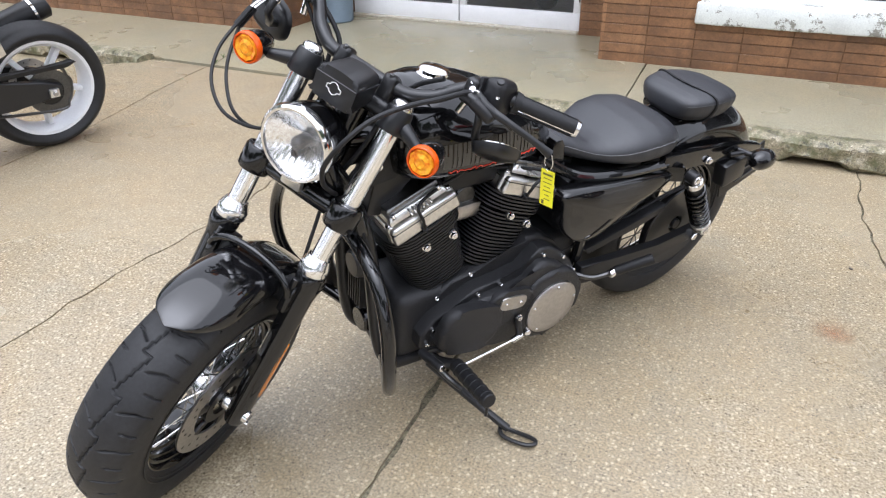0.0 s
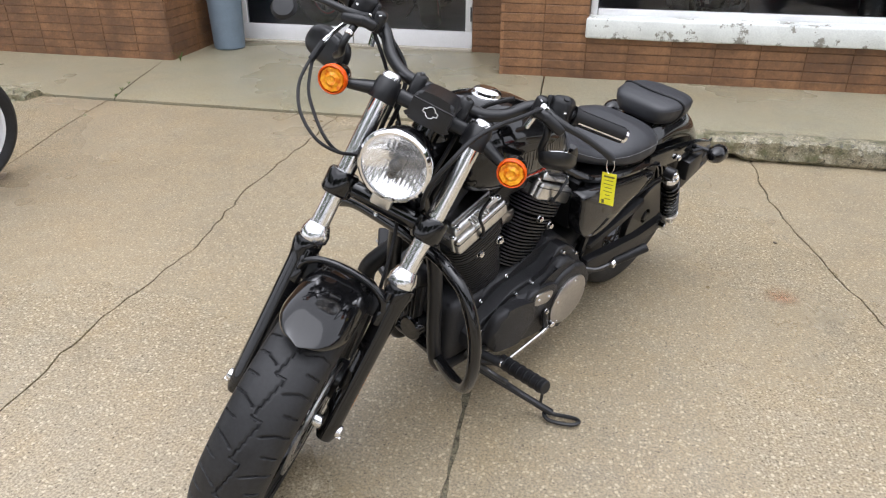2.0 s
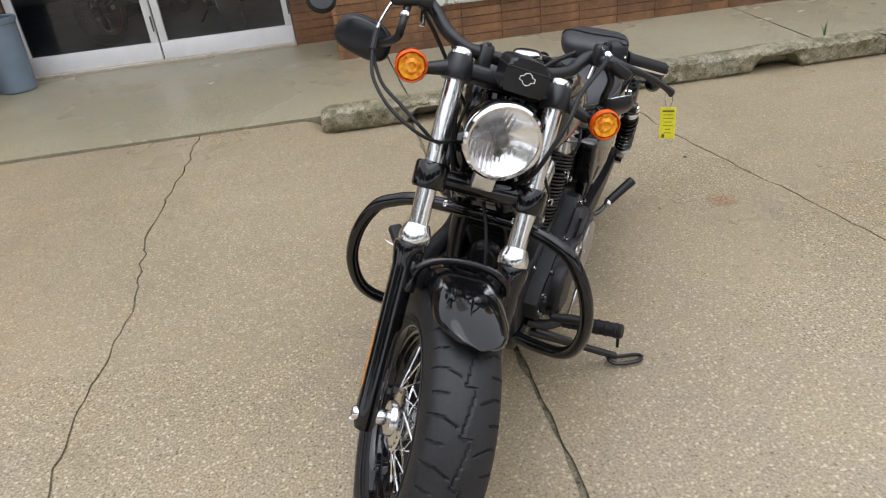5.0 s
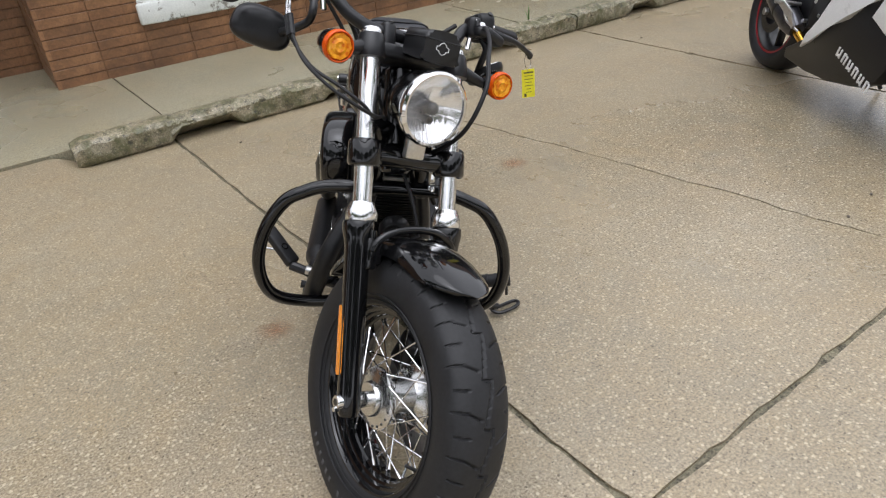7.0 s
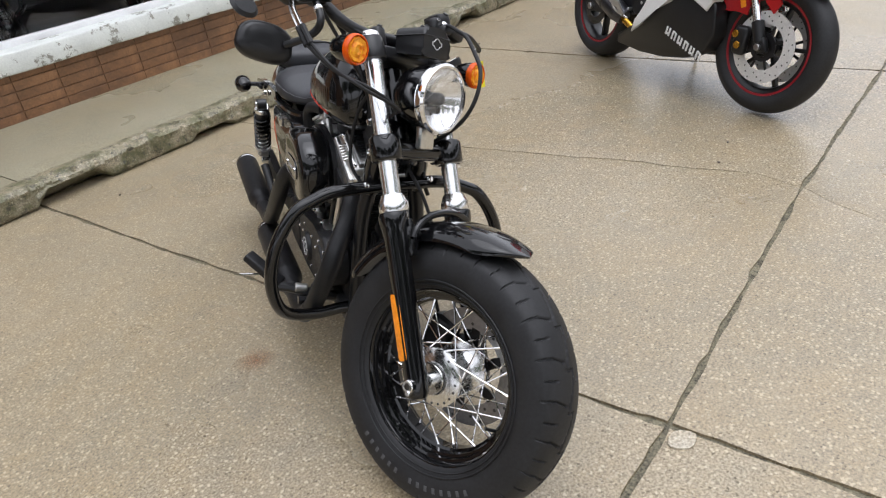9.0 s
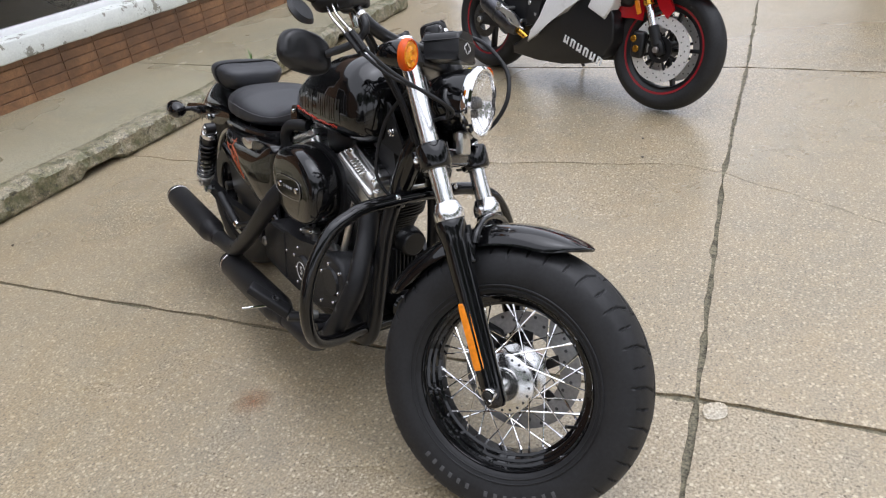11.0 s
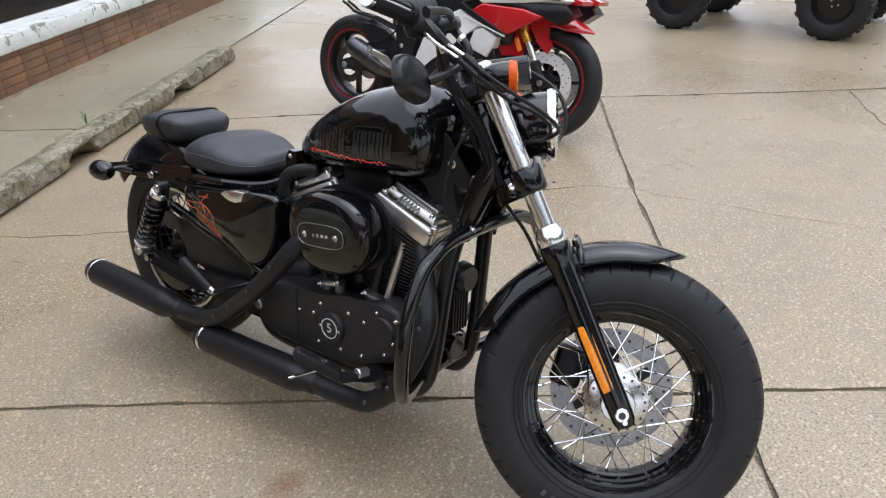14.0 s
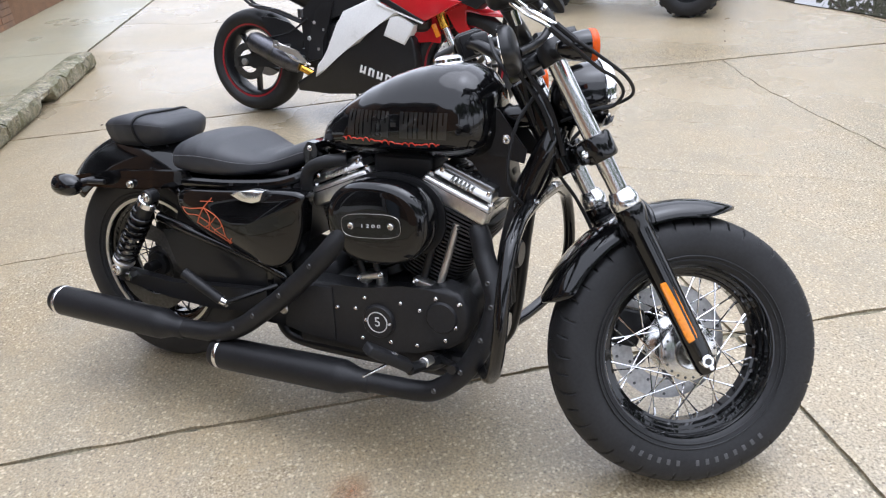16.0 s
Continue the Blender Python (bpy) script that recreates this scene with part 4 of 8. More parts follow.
# fork legs
for s in (-1, 1):
    y = 0.114 * s
    side_lab = "polished chrome fork tube"
    fp("fork_tube", rod((0, y, 0.36), (0, y, 0.80), 0.0212, seg=28), TUBE_CHROME, side_lab)
    fp("fork_cap", spin([(0.0, 0.8065), (0.010, 0.806), (0.0165, 0.8045), (0.0205, 0.801), (0.0225, 0.795), (0.0225, 0.786), (0, 0.786)], Matrix.Translation((0, y, 0)), 32), TUBE_CHROME, "chrome fork cap")
    collar = spin([(0.0205, 0.429), (0.0255, 0.428), (0.0270, 0.425), (0.0325, 0.411), (0.0342, 0.407), (0.0342, 0.389), (0.033, 0.387), (0.0205, 0.385)], Matrix.Translation((0, y, 0)), 32)
    fp("fork_collar", collar, TUBE_CHROME, "chrome fork collar")
    leg = spin([(0.0, 0.386), (0.0325, 0.386), (0.0342, 0.381), (0.0340, 0.366), (0.0305, 0.350), (0.0275, 0.330), (0.0265, 0.15), (0.0265, 0.02), (0.025, -0.02), (0.020, -0.032), (0, -0.034)], Matrix.Translation((0, y + 0.006 * s, 0)), 28)
    box(0.030, 0.024, 0.070, Matrix.Translation((0.022, y - 0.010 * s, 0.318)), 0.007, bm=leg)
    rod((0.030, y - 0.012 * s, 0.335), (0.030, y - 0.012 * s, 0.368), 0.0085, seg=14, bm=leg)
    fp("fork_leg", leg, GLOSS, "gloss black lower fork leg")
    refl = bmesh.new()
    ring = [(-0.011, 0.205), (0.011, 0.205), (0.013, 0.195), (0.013, 0.065), (0.011, 0.055), (-0.011, 0.055), (-0.013, 0.065), (-0.013, 0.195)]
    plate(ring, 0, 0.005, 0.0015, bm=refl)
    bmesh.ops.transform(refl, matrix=Matrix.Translation((-0.007, y + 0.0272 * s, 0)) @ (I4 if s > 0 else Matrix.Scale(-1, 4, (0, 1, 0))), verts=refl.verts)
    fp("reflector", refl, AMBER_REFLECT, "long amber side reflector")
    pb = rod((0.0, y + 0.03 * s, -0.015), (0.0, y + 0.043 * s, -0.015), 0.006, seg=8)
    fp("pinch_bolt", pb, CHROME)

# brake caliper on the left leg
cal = box(0.075, 0.05, 0.10, Matrix.Translation((-0.075, 0.085, 0.085)) @ pose(0, 0, 0, 0, 40, 0), 0.014, 3)
box(0.05, 0.03, 0.05, Matrix.Translation((-0.035, 0.105, 0.055)), 0.008, bm=cal)
rod((-0.085, 0.108, 0.105), (-0.085, 0.115, 0.105), 0.018, seg=18, bm=cal)
rod((-0.062, 0.108, 0.068), (-0.062, 0.115, 0.068), 0.018, seg=18, bm=cal)
fp("brake_caliper", cal, SATIN, "black front brake caliper")
fp("brake_hose", pipe([(-0.08, 0.09, 0.13), (-0.08, 0.085, 0.20), (-0.05, 0.08, 0.30), (-0.05, 0.06, 0.42), (-0.07, 0.03, 0.52), (-0.08, -0.03, 0.66), (-0.07, -0.14, 0.80), (-0.05, -0.22, 0.88)], 0.0045, 8), HOSE)


def fender(R, half, a0, a1, drop, taper0, taper1, n=40, thick=0.004, crown=2.3):
    """A curved mudguard about the wheel's axle, from angle a0 to a1 in degrees, with a rounded crown and rounded ends."""
    outer, inner = [], []
    cols = 16
    for i in range(n + 1):
        t = i / n
        k = 1.0
        if taper0 and t < taper0:
            k = math.sqrt(max(0.0, 1 - (1 - t / taper0) ** 2))
        if taper1 and t > 1 - taper1:
            k = math.sqrt(max(0.0, 1 - (1 - (1 - t) / taper1) ** 2))
        k = max(k, 0.04)
        a = radians(a0 + (a1 - a0) * t)
        for rows, th in ((outer, 0.0), (inner, thick)):
            row = []
            for j in range(cols + 1):
                u = -1 + 2 * j / cols
                y = half * k * math.sin(u * math.pi / 2 * 0.98)
                rr = R - th - drop * (abs(y) / half) ** crown - (drop * 0.35 * (abs(u) ** 8) * k)
                row.append(Vector((rr * math.cos(a), y, rr * math.sin(a))))
            rows.append(row)
    b = bmesh.new()
    ov = [[b.verts.new(p) for p in r] for r in outer]
    iv = [[b.verts.new(p) for p in r] for r in inner]
    for i in range(n):
        for j in range(cols):
            b.faces.new((ov[i][j], ov[i][j + 1], ov[i + 1][j + 1], ov[i + 1][j]))
            b.faces.new((iv[i][j], iv[i + 1][j], iv[i + 1][j + 1], iv[i][j + 1]))
    for i in range(n):
        for j in (0, cols):
            b.faces.new((ov[i][j], ov[i + 1][j], iv[i + 1][j], iv[i][j]))
    for i in (0, n):
        for j in range(cols):
            b.faces.new((ov[i][j], iv[i][j], iv[i][j + 1], ov[i][j + 1]))
    return b


fp("front_fender", fender(0.362, 0.079, 42.5, 134.0, 0.030, 0.20, 0.10, crown=3.8), GLOSS, "short gloss black front fender", sharp=60)
brace = pipe([(0.040, -0.105, 0.325), (0.046, -0.098, 0.344), (0.050, -0.078, 0.360), (0.053, -0.045, 0.371), (0.054, 0, 0.375), (0.053, 0.045, 0.371), (0.050, 0.078, 0.360), (0.046, 0.098, 0.344), (0.040, 0.105, 0.325)], 0.0085, 12)
fp("fender_brace", brace, GLOSS, "gloss black tubular fork brace")
for s in (-1, 1):
    fp("fender_bracket", box(0.05, 0.035, 0.06, Matrix.Translation((0.0, 0.088 * s, 0.325)), 0.008), SATIN)

# fork clamps
low = bmesh.new()
for s in (-1, 1):
    spin([(0.021, 0.508), (0.033, 0.505), (0.037, 0.511), (0.037, 0.556), (0.033, 0.562), (0.021, 0.560)], Matrix.Translation((0, 0.114 * s, 0)), 28, low, closed=True)
    box(0.03, 0.03, 0.045, Matrix.Translation((-0.034, 0.112 * s, 0.534)), 0.006, bm=low)
box(0.056, 0.200, 0.044, Matrix.Translation((-0.012, 0, 0.534)), 0.018, 4, bm=low)
rod((-0.055, 0, 0.505), (-0.055, 0, 0.565), 0.036, seg=28, bm=low)
fp("lower_fork_clamp", low, GLOSS, "gloss black lower fork clamp")
for s in (-1, 1):
    fp("clamp_bolt", bolt((-0.036, 0.128 * s, 0.534), (0, s, 0), 0.007, 0.006), CHROME, "bright clamp bolt")
up = bmesh.new()
for s in (-1, 1):
    spin([(0.021, 0.738), (0.031, 0.738), (0.0325, 0.742), (0.0315, 0.760), (0.0275, 0.786), (0.0255, 0.790), (0.021, 0.790)], Matrix.Translation((0, 0.114 * s, 0)), 28, up, closed=True)
box(0.07, 0.18, 0.034, Matrix.Translation((-0.03, 0, 0.766)), 0.01, 3, bm=up)
fp("upper_fork_clamp", up, SATIN, "satin black upper fork clamp")

# turn signals
for s in (-1, 1):
    stalk = rod((0.0, 0.135 * s, 0.758), (0.012, 0.195 * s, 0.738), 0.017, 0.011, seg=16)
    fp("signal_stalk", stalk, SATIN)
    sm = Matrix.Translation((0.046, 0.218 * s, 0.733)) @ pose(0, 0, 0, 0, 90 + 22, 0) @ Matrix.Scale(0.84, 4)
    body = fp("turn_signal", spin([(0, -0.085), (0.012, -0.083), (0.024, -0.068), (0.033, -0.045), (0.0375, -0.02), (0.038, 0.0), (0.036, 0.0), (0, 0.0)], sm, 32), GLOSS, "bullet-shaped turn signal")
    fp("signal_lens", spin([(0.0385, -0.006), (0.0398, -0.002), (0.0398, 0.005), (0.0385, 0.0105), (0.0362, 0.0128), (0.0340, 0.0115), (0.0335, 0.004), (0, 0.003)], sm, 32), AMBER, "round amber lens", parent=body)
    facets = spin([(0.0336, 0.0065), (0.0310, 0.0130), (0.0215, 0.0095), (0.0130, 0.0150), (0.0055, 0.0110), (0, 0.0120)], sm @ Matrix.Rotation(0.4 * s, 4, "Z"), 9)
    fp("lens_core", facets, AMBER_CORE, "faceted brighter middle of the lens", sharp=1.0, parent=body)

# headlamp, facing level
LM = Matrix.Translation((0.098, -0.008, 0.632)) @ pose(0, 0, 0, 0, 90 + 22, 0)
lamp = fp("headlamp", spin([(0, -0.125), (0.02, -0.124), (0.045, -0.112), (0.064, -0.088), (0.074, -0.05), (0.077, -0.012), (0.070, -0.012), (0.06, -0.06), (0, -0.115)], LM, 48), GLOSS, "round headlamp in a gloss black shell")
fp("lamp_ring", spin([(0.076, -0.016), (0.081, -0.014), (0.0835, -0.006), (0.082, 0.004), (0.077, 0.009), (0.0725, 0.008), (0.0725, -0.004)], LM, 56, closed=True), CHROME, "chrome headlamp ring", parent=lamp)
REFLECTOR = surface("lamp_reflector", (0.97, 0.97, 0.97), 0.15, metal=0.8, vary=0.03, scale=25, fine=60, rough_vary=0.03)
refl = bmesh.new()
spin([(0.0738 * k, -0.040 * (1 - k * k)) for k in (1.0, 0.98, 0.95, 0.92, 0.88, 0.84, 0.80, 0.76, 0.72, 0.67, 0.62, 0.57, 0.52, 0.46, 0.40, 0.34, 0.28, 0.22, 0.16, 0.08, 0.0)], LM, 144, refl)
linv = LM.inverted()
for v in refl.verts:
    q = linv @ v.co
    if 0.012 < math.hypot(q.x, q.y) < 0.073:
        q.z += (0.0016 if q.x > 0.012 else 0.0005) * abs(math.sin(q.y * 300)) + 0.0009 * abs(math.sin(q.x * 80 + 0.7))
        v.co = LM @ q
fp("lamp_reflector", refl, REFLECTOR, "faceted mirror reflector", parent=lamp)
SHIELD = surface("dull_grey_shield", (0.10, 0.10, 0.105), 0.42, metal=0.3, vary=0.1)
fp("bulb_shield", spin([(0.0120, -0.056), (0.0150, -0.012), (0.0140, -0.004), (0.0105, 0.001), (0.005, 0.0035), (0, 0.004)], LM, 28), SHIELD, "round grey bulb shield", parent=lamp)
socket = LM @ Matrix.Translation((0.025, 0.0, 0.002))
fp("pilot_socket", spin([(0.0060, -0.040), (0.0092, -0.040), (0.0092, -0.008), (0.0060, -0.008)], socket, 20, closed=True), SHIELD, "small ring below the shield", parent=lamp)
fp("pilot_lamp", spin([(0, -0.040), (0.0058, -0.040), (0.0058, -0.012), (0, -0.010)], socket, 16), DARKSTEEL, parent=lamp)
fp("lamp_slots", box(0.014, 0.013, 0.004, LM @ Matrix.Translation((0.040, 0.003, -0.029)), 0.001, 1), SHIELD, parent=lamp)
lens = fp("lamp_lens", spin([(0.0745, 0.001), (0.070, 0.008), (0.055, 0.016), (0.035, 0.021), (0.015, 0.0235), (0, 0.024), (0, 0.021), (0.015, 0.0205), (0.035, 0.018), (0.055, 0.013), (0.070, 0.005), (0.0745, -0.001)], LM, 48), LENS, "clear domed glass", parent=lamp)
lens.visible_shadow = False
mb = bmesh.new()
box(0.02, 0.05, 0.07, Matrix.Translation((0.035, -0.008, 0.565)) @ pose(0, 0, 0, 0, 15, 0), 0.006, bm=mb)
fp("lamp_bracket", mb, ALLOY, "alloy headlamp bracket", parent=lamp)

# speedometer pod
gm = Matrix.Translation((0.052, 0.008, 0.782)) @ pose(0, 0, 0, 0, 16, 0)
arch = [(-0.040, -0.036), (0.040, -0.036), (0.046, -0.028), (0.047, 0.000), (0.045, 0.020), (0.036, 0.029), (0.018, 0.032), (0.0, 0.033), (-0.018, 0.032), (-0.036, 0.029), (-0.045, 0.020), (-0.047, 0.000), (-0.046, -0.028)]
arch = [(v.x, v.y) for v in glide([Vector((x, z, 0)) for x, z in arch], 3, True)]
pod = plate(arch, -0.046, 0.045, 0.008, 3, m=gm @ Matrix.Rotation(radians(-90), 4, "Z"))
for v in pod.verts:
    q = gm.inverted() @ v.co
    if q.x < -0.03:
        v.co = gm @ Vector((q.x, q.y * 0.9, q.z * 0.9 + 0.004))
gauge = fp("speedometer", pod, SATIN, "black speedometer pod")
hexa = [(-0.019, 0.005), (-0.011, 0.007), (-0.009, 0.013), (0.0, 0.018), (0.009, 0.013), (0.011, 0.007), (0.019, 0.005), (0.019, -0.006), (0.011, -0.007), (0.009, -0.013), (0.0, -0.018), (-0.009, -0.013), (-0.011, -0.007), (-0.019, -0.006)]
bd = bmesh.new()
pipe([(x, -0.0, z) for x, z in hexa], 0.0012, 6, raw=True, closed=True, bm=bd)
part_seam = box(0.094, 0.0955, 0.003, gm @ Matrix.Translation((0.0, 0.0, 0.012)), 0.001, 1)
fp("pod_seam", part_seam, SATIN, parent=gauge)
fp("badge_outline", bd, WHITE_PAINT, "white outline of a shield-shaped badge", parent=gauge).data.transform(I4)
bpy.data.objects["badge_outline"].data.transform(FORK @ gm @ Matrix.Translation((0.0465, 0, -0.004)) @ Matrix.Rotation(radians(90), 4, "Z") @ Matrix.Diagonal((0.85, 1, 0.72, 1)) @ FORK.inverted())

# handlebar
def grip_pad(points, r0, r1, middle, width):
    """A raised strip along a bar, that covers part of its way round."""
    path = glide(points, 5)
    rings = []
    for i, p in enumerate(path):
        t = (path[min(i + 1, len(path) - 1)] - path[max(i - 1, 0)]).normalized()
        up_way = (Vector((0, 0, 1)) - t * t.z).normalized()
        across = t.cross(up_way)
        turns = [radians(middle - width / 2 + width * k / 6) for k in range(7)]
        rings.append([p + r1 * (up_way * math.cos(a) + across * math.sin(a)) for a in turns] + [p + (r0 - 0.001) * (up_way * math.cos(a) + across * math.sin(a)) for a in reversed(turns)])
    return loft(rings)


half_bar = [(-0.03, 0.0, 0.812), (-0.03, 0.06, 0.812), (-0.034, 0.10, 0.815), (-0.048, 0.145, 0.838), (-0.066, 0.185, 0.880), (-0.078, 0.225, 0.900), (-0.095, 0.29, 0.911), (-0.135, 0.405, 0.926)]
full_bar = [(x, -y, z) for x, y, z in reversed(half_bar[1:])] + half_bar
fp("handlebar", pipe(full_bar, 0.0145, 16), SATIN, "satin black handlebar")
for s in (-1, 1):
    fp("bar_clamp", box(0.042, 0.032, 0.062, Matrix.Translation((-0.03, 0.058 * s, 0.803)), 0.010, 3), SATIN)
    fp("clamp_bolt", bolt((-0.015, 0.058 * s, 0.832), (0.3, 0, 1), 0.006, 0.005), DARKSTEEL)
    gp = [(-0.097, 0.295 * s, 0.9115), (-0.115, 0.348 * s, 0.9185), (-0.138, 0.412 * s, 0.927)]
    core = fp("grip", pipe(gp, 0.0172, 24), CHROME, "chrome grip with black rubber pads")
    for k in range(3):
        fp("grip_pad", grip_pad([Vector(q) for q in gp], 0.0172, 0.0196, 75 + 120 * k, 92), HOSE, "black rubber pad", parent=core)
    fp("grip_flange", pipe([(-0.093, 0.284 * s, 0.910), (-0.097, 0.297 * s, 0.9118)], [0.024, 0.022], 20, 2), HOSE, parent=core)
    fp("grip_end", pipe([(-0.1375, 0.410 * s, 0.9268), (-0.141, 0.420 * s, 0.928)], [0.0195, 0.017], 18, 2), CHROME)
    hs = box(0.074, 0.052, 0.072, Matrix.Translation((-0.076, 0.254 * s, 0.905)) @ pose(0, 0, 0, 8 * s, 10, -15 * s), 0.019, 4)
    box(0.064, 0.012, 0.060, Matrix.Translation((-0.072, 0.228 * s, 0.900)) @ pose(0, 0, 0, 8 * s, 10, -15 * s), 0.005, 2, bm=hs)
    housing = fp("switch_housing", hs, PLASTIC, "black switch housing")
    fp("switch_button", rod((-0.050, 0.252 * s, 0.925), (-0.040, 0.252 * s, 0.934), 0.008, seg=14), SATIN, parent=housing)
    fp("housing_screw", bolt((-0.040, 0.262 * s, 0.903), (1, 0, 0.1), 0.0035, 0.003), CHROME, parent=housing)
    pk = box(0.046, 0.030, 0.050, Matrix.Translation((-0.058, 0.207 * s, 0.892)) @ pose(0, 0, 0, 0, 12, -10 * s), 0.010, 3)
    box(0.050, 0.044, 0.024, Matrix.Translation((-0.034, 0.222 * s, 0.878)) @ pose(0, 0, 0, 0, 14, -12 * s), 0.008, 3, bm=pk)
    box(0.042, 0.062, 0.026, Matrix.Translation((-0.030, 0.250 * s, 0.870)) @ pose(0, 0, 0, -14 * s, 10, 6 * s), 0.010, 3, bm=pk)
    perch = fp("lever_perch", pk, SATIN, "black lever perch clamped to the bar")
    fp("perch_bolt", bolt((-0.036, 0.204 * s, 0.904), (1, 0, 0.3), 0.0045, 0.004), CHROME, parent=perch)
    fp("pivot_bolt", bolt((-0.030, 0.224 * s, 0.894), (0.1, 0, 1), 0.005, 0.003), CHROME, parent=perch)
    lever = pipe([(-0.035, 0.222 * s, 0.884), (-0.022, 0.262 * s, 0.876), (-0.022, 0.32 * s, 0.873), (-0.042, 0.38 * s, 0.868), (-0.055, 0.408 * s, 0.864)], [0.009, 0.008, 0.006, 0.006, 0.0085], 10)
    for v in lever.verts:
        v.co.z = 0.868 + (v.co.z - 0.868) * 1.25
    fp("lever", lever, SATIN, "black hand lever")
    face = Vector((0.93, -0.27, -0.25)) if s < 0 else Vector((0.16, 0.40, -0.90))
    mm = Matrix.Translation((-0.130, -0.308, 0.789) if s < 0 else (-0.112, 0.304, 0.803)) @ face.to_track_quat("X", "Z").to_matrix().to_4x4() @ Matrix.Rotation(radians(-12 if s < 0 else -4), 4, "X")
    b = bmesh.new()
    shell = ((1.0, -0.012), (1.0, -0.004), (0.97, 0.004), (0.90, 0.010), (0.78, 0.014), (0.55, 0.017), (0.25, 0.018))
    rings = [[mm @ Vector((x, yy * k * (1.0 - 1.6 * zz), zz * k)) for yy, zz in oval(0, 0, 0.064, 0.043, 36, 2.7)] for k, x in shell]
    loft(rings, b)
    mirror = fp("mirror", b, SATIN, "black oval mirror hung below the bar", sharp=50)
    fp("mirror_glass", plate(oval(0, 0, 0.058, 0.037, 28, 2.7), 0, 0.002, m=mm @ Matrix.Translation((-0.0145, 0, 0)) @ Matrix.Rotation(radians(-90), 4, "Z")), CHROME, parent=mirror)
    if s < 0:
        stem = [(-0.030, -0.243, 0.868), (-0.016, -0.246, 0.832), (-0.014, -0.248, 0.808), (-0.032, -0.248, 0.793), (-0.060, -0.262, 0.782), (-0.105, -0.275, 0.780)]
        fp("stem_collar", rod((-0.020, -0.246, 0.842), (-0.016, -0.246, 0.832), 0.0105, seg=14), CHROME, "bright collar", parent=mirror)
    else:
        stem = [(-0.055, 0.235, 0.872), (-0.05, 0.25, 0.845), (-0.075, 0.255, 0.812), (-0.11, 0.27, 0.79)]
    fp("mirror_stem", pipe(stem, 0.0085, 12), SATIN, parent=mirror)
fp("lever_end", spin([(0, -0.009), (0.024, -0.007), (0.031, 0.0), (0.024, 0.007), (0, 0.009)], Matrix.Translation((-0.052, -0.415, 0.822)) @ pose(0, 0, 0, 15, 72, 10), 24), PLASTIC, "flat round lever end")

# throttle cables with bright elbows, clutch cable, wiring
for k in (0, 1):
    d = 0.013 * k
    fp("cable_elbow", pipe([(-0.066 - d, -0.268, 0.875), (-0.055 - d, -0.280, 0.845), (-0.035 - d, -0.290, 0.812), (-0.022 - d, -0.294, 0.79)], 0.0033, 8), TUBE_CHROME, "bright cable elbow")
    fp("cable_sleeve", pipe([(-0.024 - d, -0.293, 0.794), (-0.003 - d, -0.295, 0.748)], 0.0068, 8), HOSE)
    fp("throttle_cable", pipe([(-0.003 - d, -0.295, 0.750), (0.035 - d, -0.285 + 1.6 * d, 0.692 - d * 0.3), (0.075 - d, -0.245 + 1.9 * d, 0.640 + d * 0.8), (0.095 - d, -0.185 + d, 0.606 + d * 0.8), (0.075 - d, -0.135, 0.600), (0.03, -0.095, 0.612), (-0.03, -0.05, 0.62)], 0.0038, 8), HOSE)
fp("clutch_cable", pipe([(-0.03, 0.215, 0.888), (0.0, 0.204, 0.876), (0.04, 0.180, 0.846), (0.085, 0.148, 0.810), (0.122, 0.115, 0.760), (0.146, 0.096, 0.700), (0.136, 0.080, 0.640), (0.096, 0.078, 0.598), (0.04, 0.080, 0.575), (-0.03, 0.07, 0.555)], 0.0052, 10), HOSE, "black clutch cable looping past the headlamp")
fp("cable_ferrule", rod((-0.05, 0.222, 0.889), (-0.022, 0.213, 0.893), 0.0075, seg=10), CHROME)
for k, (x, y) in enumerate(((-0.05, -0.10), (-0.062, -0.085), (-0.045, 0.07))):
    fp("wiring", pipe([(x, y * 2.1, 0.88), (x - 0.02, y * 1.3, 0.83), (x - 0.015, y, 0.76), (x, y * 0.9, 0.66), (x - 0.01, y * 0.5, 0.55)], 0.0055, 8), HOSE)
for s in (-1, 1):
    fp("wire_clip", rod((-0.06, 0.205 * s, 0.868), (-0.062, 0.20 * s, 0.835), 0.007, seg=10), CHROME)

# yellow stock tag on the clutch lever
tag = thing("price_tag", BIKE_POSE @ FORK @ Matrix.Translation((-0.064, 0.409, 0.856)), "yellow card tag hanging from the clutch lever by a wire", "tag")
tag_turn = (BIKE_POSE @ FORK).to_3x3().inverted() @ Matrix.Rotation(radians(-25), 3, "Z")
TM = tag_turn.to_4x4()
part("card", box(0.036, 0.0012, 0.078, TM @ Matrix.Translation((0, 0, -0.066)), 0.0004, 1), TAG_YELLOW, tag, "yellow card")
part("wire_loop", pipe([TM @ Vector(p) for p in ((0, 0, -0.030), (0.009, 0.002, -0.012), (0.004, 0, 0.012), (-0.006, 0, 0.010), (-0.008, -0.002, -0.012))], 0.0011, 6, closed=True), CHROME, tag)
for k, w in enumerate((0.026, 0.022, 0.024, 0.018, 0.022, 0.012, 0.016)):
    for sgn in (-1, 1):
        part("print_line", box(w, 0.0003, 0.0015 if k else 0.004, TM @ Matrix.Translation((0.001, 0.0009 * sgn, -0.036 - 0.009 * k)), 0), TAG_INK, tag)
part("print_mark", box(0.006, 0.0028, 0.009, TM @ Matrix.Translation((-0.009, 0, -0.098)), 0), TAG_INK, tag)

